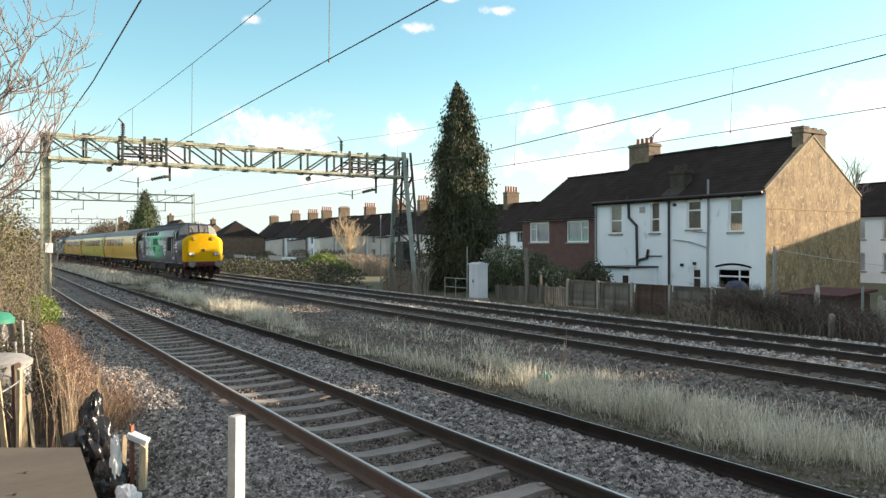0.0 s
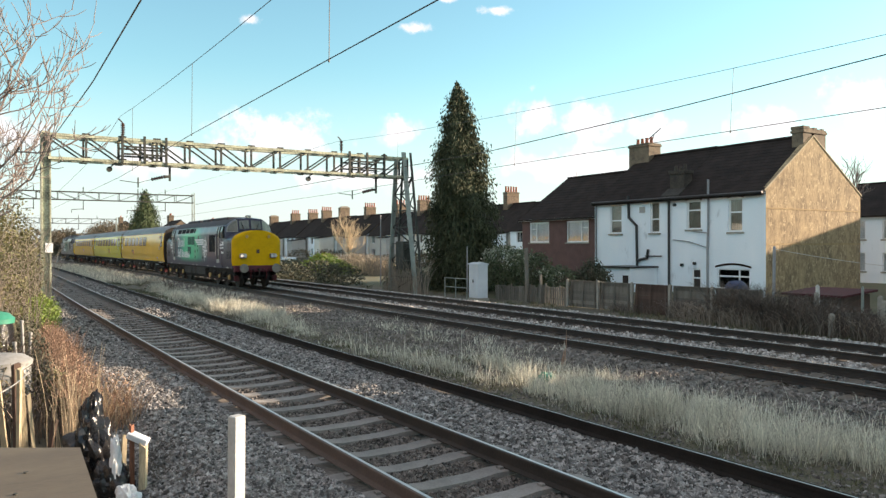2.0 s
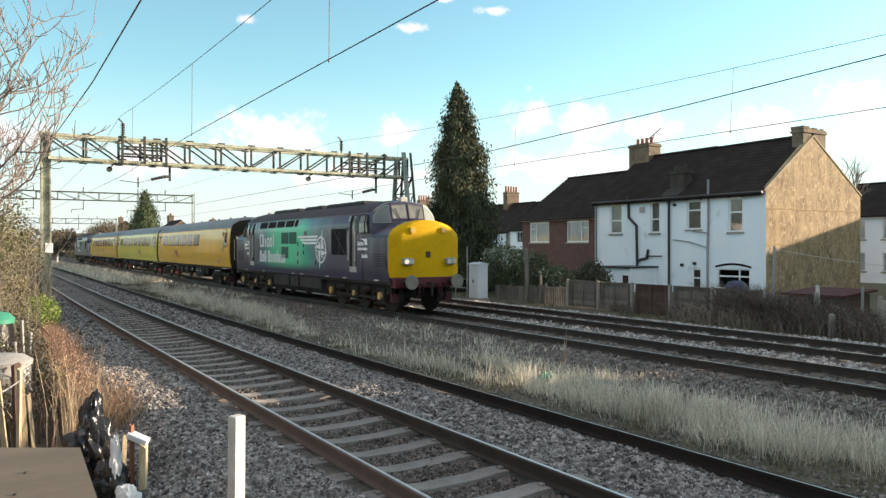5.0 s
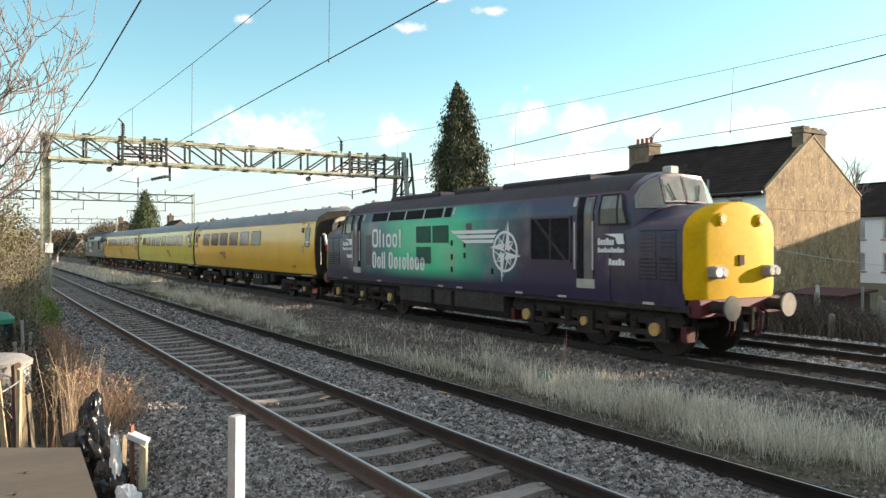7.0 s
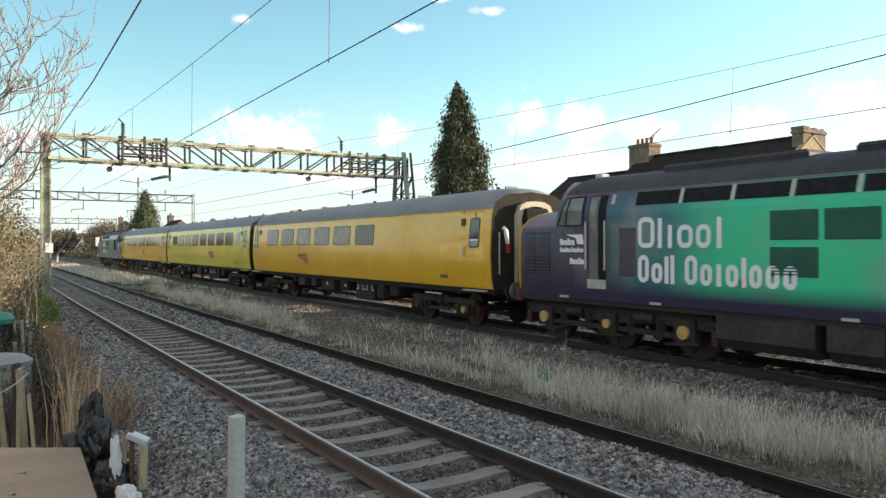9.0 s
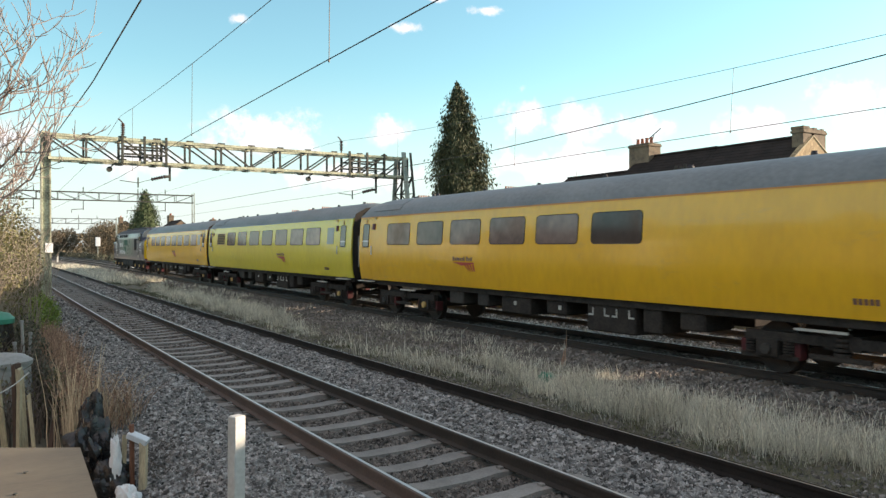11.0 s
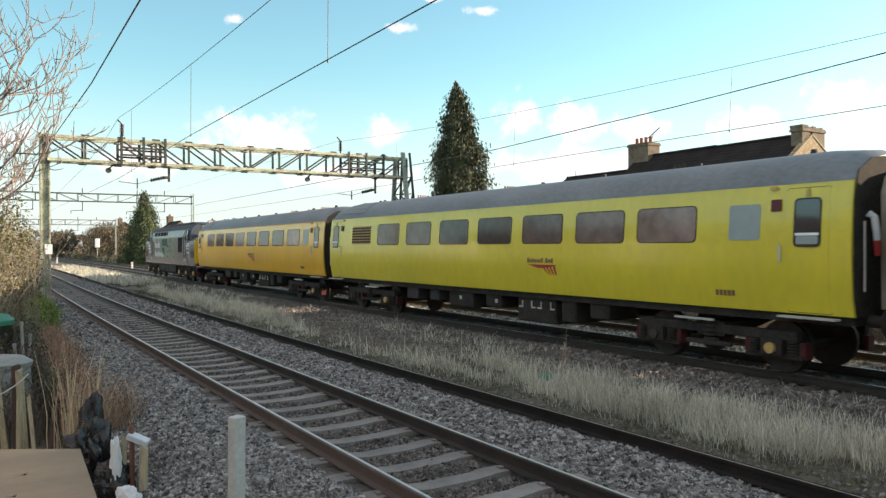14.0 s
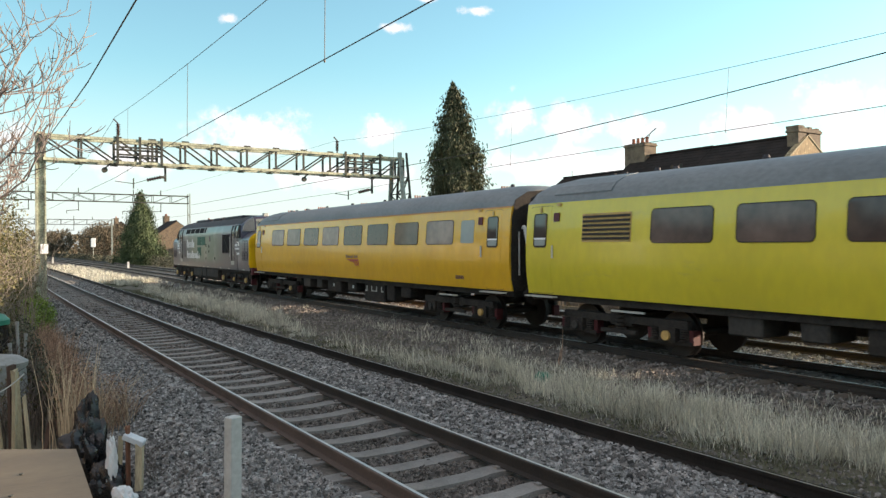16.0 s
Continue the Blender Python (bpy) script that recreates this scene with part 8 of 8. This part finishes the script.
crumpled("torn white plastic scrap by the stakes", 1.29, 8.25, 0.06, 0.06, 0.05, 0.26, "whitebag", 6)
crumpled("green plastic scrap in the dry grass", 8.9, 10.4, -0.15, 0.14, 0.08, 0.10, "tarp_green", 8, "plastic_scrap", "litter")


def garden_bin(label, x, y, r, h, m_body, m_lid):
    t = thing("garden_bin", label, "bin", at=pose(x, y, -0.36, 0, 0, 25))
    bm = bmesh.new()
    bmesh.ops.create_cone(bm, cap_ends=True, segments=28, radius1=r, radius2=r * 0.86, depth=h * 0.86, matrix=Matrix.Translation((0, 0, h * 0.43)))
    part("body", bm, M[m_body], t, smooth=True)
    bm = bmesh.new()
    prof = ((r * 0.92, h * 0.84), (r * 0.94, h * 0.90), (r * 0.7, h * 0.97), (r * 0.3, h), (0.02, h * 1.005))
    rings = [[bm.verts.new((a * math.cos(q * math.pi / 14), a * math.sin(q * math.pi / 14), z)) for q in range(28)] for a, z in prof]
    for r0, r1 in zip(rings, rings[1:]):
        for q in range(28):
            bm.faces.new((r0[q], r0[(q + 1) % 28], r1[(q + 1) % 28], r1[q]))
    bm.faces.new(rings[0])
    bm.faces.new(rings[-1])
    part("lid", bm, M[m_lid], t, smooth=True)


garden_bin("grey plastic compost bin with domed lid among brambles", 0.42, 12.7, 0.46, 1.06, "bin_grey", "bin_grey")
garden_bin("dark bin with a faded green plastic lid by the hedge", 0.40, 16.3, 0.42, 1.42, "bag", "tarp_green")
st = [(0.62, 10.75, 1.10, 2), (0.55, 10.85, 1.16, 1), (0.55, 10.7, 1.12, 3), (0.70, 10.2, 0.85, -4), (0.80, 9.9, 0.62, 5), (0.42, 11.0, 0.95, -3), (1.36, 8.3, 0.66, 2), (1.45, 8.25, 0.82, -1), (1.54, 8.2, 0.60, -2)]
for k, (x, y, h, lean) in enumerate(st):
    bm = bmesh.new()
    w = (0.045 if k < 2 else 0.032) if k < 6 else (0.055 if k == 8 else 0.022)
    box(bm, -w, w, -w * 0.6, w * 0.6, 0, h)
    for v in bm.verts:
        if v.co.z > 0.1:
            v.co.z += rng.uniform(-0.05, 0.03)
    ob = part("wooden_stake", bm, M["fence_dark" if k in (1, 4) else ("red_stake" if k == 7 else "stake")])
    ob.matrix_basis = pose(x, y, -0.36, lean, -lean * 1.5, k * 31)
    tagged(ob, "split weathered wooden stake standing among rubbish", "stake", "wooden stakes")
cb = thing("loose_cable", "white plastic cable sagging between the stakes", "cable")
tubes("cable", [(sagged((0.02, 9.8, 0.58), (0.62, 9.95, 0.80), 0.09), 0.008, 0.008)], M["white_post"], cb, 6)
for k, (x, y, top, dx) in enumerate(((0.88, 15.0, 0.95, 0.05), (0.93, 15.1, 0.72, -0.04), (0.80, 14.6, 0.62, 0.10))):
    pp = thing("metal_pipe", "old grey metal pipe leaning in the hedge bottom", "pipe", "metal pipes")
    bm = bmesh.new()
    bar(bm, (x, y, -0.34), (x - dx, y, top), 0.05, None, 10)
    disc(bm, (x - dx, y, top), 0.034, 0.05, "z", 10)
    part("tube", bm, M["bin_grey"], pp, smooth=True)
bm = bmesh.new()
box(bm, -0.11, 0.11, -0.05, 0.05, -0.033, 0.033)
ob = part("loose_brick", bevelled(bm, 0.008), M["cabinet"])
ob.matrix_basis = pose(1.50, 8.2, 0.285, 10, 24, -30)
tagged(ob, "pale grey brick balanced on a stake", "brick")
# a bank of dead bracken that falls away towards the ballast, with pale stalks before it
for k, (x, y, wx, wy, n, hh) in enumerate(((1.30, 11.4, 0.20, 0.5, 150, 0.95), (1.36, 12.9, 0.24, 0.7, 200, 1.05), (1.40, 14.6, 0.22, 0.9, 220, 1.18), (1.45, 16.6, 0.22, 1.0, 220, 1.12), (1.55, 18.6, 0.2, 1.0, 160, 1.0))):
    stems_thing("red-brown dead bracken stems on the cess bank", "dead", [(x, y, wx, wy)], "bracken", "bracken", int(n * 1.4), hh, 0.007, 0.22)
    shrub("dry red-brown bracken fronds on the cess bank", [(x + 0.06, y, 0.28, wx + 0.06, wy, 0.36), (x - 0.05, y + 0.2, 0.0, wx, wy, 0.38)], 800, 0.04, "dead", name="bracken", category="bracken", stems=0, at=(x, y))
stems_thing("pale dry stalks standing before the bracken", "straw_stalk", [(0.95, 10.0, 0.16, 0.3), (1.12, 9.7, 0.16, 0.25), (1.25, 10.3, 0.2, 0.3)], "dry_weed", "weed", 50, 1.5, 0.0075, 0.13, kind="stuff")
stems_thing("leaning pale stalks among the rubbish", "straw_stalk", [(1.3, 10.4, 0.2, 0.4), (1.5, 11.0, 0.2, 0.4)], "dry_weed", "weed", 34, 1.2, 0.0065, 0.34, kind="stuff")
stems_thing("thin leafless brown twigs beside the ballast", "dead", [(1.72, 11.1, 0.22, 0.35), (1.95, 11.6, 0.25, 0.4)], "twiggy_weed", "weed", 130, 0.85, 0.0055, 0.5)
stems_thing("pale leafless twigs beside the ballast", "straw_stalk", [(1.78, 11.3, 0.25, 0.5)], "twiggy_weed", "weed", 60, 1.0, 0.0055, 0.45)
shrub("dry brown seed heads on the twiggy weeds", [(1.75, 11.3, 0.25, 0.25, 0.5, 0.28), (1.6, 12.2, 0.3, 0.2, 0.5, 0.25)], 320, 0.035, "dead", name="twiggy_weed", category="weed", stems=0, at=(1.75, 11.3))
shrub("dark leafy growth behind the bracken", [(1.05, 12.6, 0.10, 0.16, 0.8, 0.5), (1.08, 14.6, 0.25, 0.18, 1.0, 0.55), (1.0, 17.0, 0.3, 0.3, 1.2, 0.6)], 2600, 0.055, "hedge_dark", name="ivy", category="ivy", stems=16, at=(1.05, 14))
shrub("yellow-green leaves among the dead stems", [(1.12, 12.2, 0.25, 0.14, 0.5, 0.25), (1.15, 11.4, 0.05, 0.12, 0.4, 0.2)], 420, 0.05, "ivy", name="weeds", category="weeds", stems=0, at=(1.1, 12))
shrub("low green weeds on the cess beside the near track", [(2.1, 20.5, -0.32, 0.5, 2.4, 0.16), (1.9, 17.5, -0.32, 0.3, 1.4, 0.14)], 2600, 0.05, "green_blade", name="weeds", category="weeds", stems=0, z0=-0.36, at=(2.1, 20))
shrub("dark heap of cut brush on the cess", [(2.05, 19.2, -0.22, 0.35, 0.6, 0.22), (2.2, 18.3, -0.28, 0.3, 0.5, 0.14)], 900, 0.06, "bramble", name="brush_heap", category="brush", stems=30, z0=-0.36, at=(2.1, 19))
shrub("fresh bright green bush in the hedge", [(1.75, 23.5, 0.35, 0.5, 1.6, 0.55)], 3400, 0.07, "lime", name="shrub", category="shrub", stems=6, at=(1.75, 23.5))
stems_thing("dark tangled stems under the hedge", "bramble", [(0.6, 12.5, 0.6, 1.5), (0.3, 15.5, 0.6, 1.6)], "bramble", "bramble", 520, 1.2, 0.011, 0.6)
shrub("dark ivy leaves in the shade of the bank", [(0.3, 13.0, 0.0, 0.7, 1.6, 0.65), (0.0, 16.0, 0.1, 0.8, 1.8, 0.9)], 5200, 0.07, "ivy", name="ivy", category="ivy", stems=10, at=(0.3, 14))
# unseen houses and garden trees added on the camera's side, behind it, for reflections
for k in range(14):
    y0 = -44 + k * 7.4
    h = plain_house("unseen brick semi-detached house added on the near side for reflections", -21.5, y0, y0 + 7.0, 8.5, 5.2, 8.0, ("stack_brick", "render_cream", "tilehung")[k % 3], 4 if k % 2 else 0, name="semi_detached_house", group="near side houses")
    h.matrix_basis = pose(-26.0, 2 * y0 + 7.0, 0, 0, 0, 180) @ pose(8.5, 0, 0)
for k in range(5):
    shrub("unseen leafless brown garden tree added on the near side for reflections", [(-9 + nr.uniform(-2, 2), -38 + k * 16 + nr.uniform(-2, 2), 2.6 + nr.uniform(-1, 1), 1.8, 2.0, 1.8) for _ in range(4)], 1600, 0.34, "far_tree", name="garden_tree", category="tree", stems=24, at=(-9, -38 + k * 16))

# ---------------------------------------------------------------- clouds
cl, cnt, cp = nodes_of("cloud_white")
cn, clk = cnt.nodes, cnt.links
cn.remove(cp)
co = cn["Material Output"]
em, tr, mxs = cn.new("ShaderNodeEmission"), cn.new("ShaderNodeBsdfTransparent"), cn.new("ShaderNodeMixShader")
em.inputs["Color"].default_value, em.inputs["Strength"].default_value = (1.0, 0.985, 0.97, 1), 0.45
uv, sp, nz, nz2 = cn.new("ShaderNodeTexCoord"), cn.new("ShaderNodeVectorMath"), cn.new("ShaderNodeTexNoise"), cn.new("ShaderNodeMath")
sp.operation = "DISTANCE"
sp.inputs[1].default_value = (0.5, 0.5, 0)
clk.new(uv.outputs["UV"], sp.inputs[0])
nz.inputs["Scale"].default_value, nz.inputs["Detail"].default_value, nz.inputs["Roughness"].default_value = 0.022, 8, 0.62
clk.new(uv.outputs["Object"], nz.inputs["Vector"])
nz2.operation = "MULTIPLY_ADD"
nz2.inputs[1].default_value = -0.85
clk.new(sp.outputs["Value"], nz2.inputs[0])
clk.new(nz.outputs[0], nz2.inputs[2])
cr = cn.new("ShaderNodeMapRange")
cr.interpolation_type = "SMOOTHSTEP"
cr.inputs[1].default_value, cr.inputs[2].default_value, cr.inputs[4].default_value = 0.12, 0.42, 0.85
clk.new(nz2.outputs[0], cr.inputs[0])
clk.new(cr.outputs[0], mxs.inputs[0])
clk.new(tr.outputs[0], mxs.inputs[1])
clk.new(em.outputs[0], mxs.inputs[2])
clk.new(mxs.outputs[0], co.inputs["Surface"])
FAR = 1500.0
CLOUDS = []
# bearing, height angle, half width, half height, in degrees
for az, el, w, h in ((40.2, 9.9, 2.6, 2.0), (43.8, 9.2, 2.9, 1.9), (48.6, 8.7, 2.8, 1.6), (31.0, 16.3, 1.7, 0.5), (29.6, 8.6, 1.9, 1.4), (20.0, 8.1, 6.0, 2.1), (33.0, 18.4, 1.3, 0.45),
                     (18.4, 16.4, 0.9, 0.5), (37.0, 17.5, 1.7, 0.45), (11.5, 6.2, 4.5, 1.6), (27.0, 5.2, 6.5, 1.3), (43.5, 6.0, 7.5, 1.8), (56.5, 8.6, 3.0, 1.6), (62.0, 9.5, 3.4, 1.8), (2.5, 7.5, 3.0, 1.8)):
    quad, spots = [], ((-w, -h, 0, 0), (w, -h, 1, 0), (w, h, 1, 1), (-w, h, 0, 1))
    for da, de, u, v in spots:
        a, e = radians(az + da * 1.05), radians(el + de * 1.1)
        quad.append((FAR * math.sin(a) * math.cos(e), FAR * math.cos(a) * math.cos(e), FAR * math.sin(e)))
    c = raw("backdrop_cloud", quad, [(0, 1, 2, 3)], cl)
    lay = c.data.uv_layers.new(name="UVMap")
    for k in range(4):
        lay.data[k].uv = spots[k][2:]
    tagged(c, "small white fair-weather cloud drifting over the blue sky", "cloud", kind="structure")
    c.visible_shadow = False
    CLOUDS.append(c)


# ---------------------------------------------------------------- what moves
def motions():
    for c in CLOUDS:
        walk(c, [(0.0, pose(0, 0, 0)), (16.0, pose(0, 0, 0, 0, 0, 1.35))])
    for ob, back, spins in SPINS_OF.values():
        rows = []
        for k in range(33):
            s = LEAD + back - SPEED * k / 2
            rows.append((k / 2, pose(across(s, T2), s, 0.01, 0, 0, -math.degrees(heading(s)))))
        walk(ob, rows)
        for w, y, r in spins:
            step = 0.1 if r < 0.5 else 4 / 30
            n = int(16.0 / step)
            times = [k * step for k in range(n + 1)]
            if times[-1] < 16.0:
                times.append(16.0)
            walk(w, [(q, Matrix.Translation((0, y, r)) @ Matrix.Rotation(SPEED * q / r, 4, "X")) for q in times])


motions()
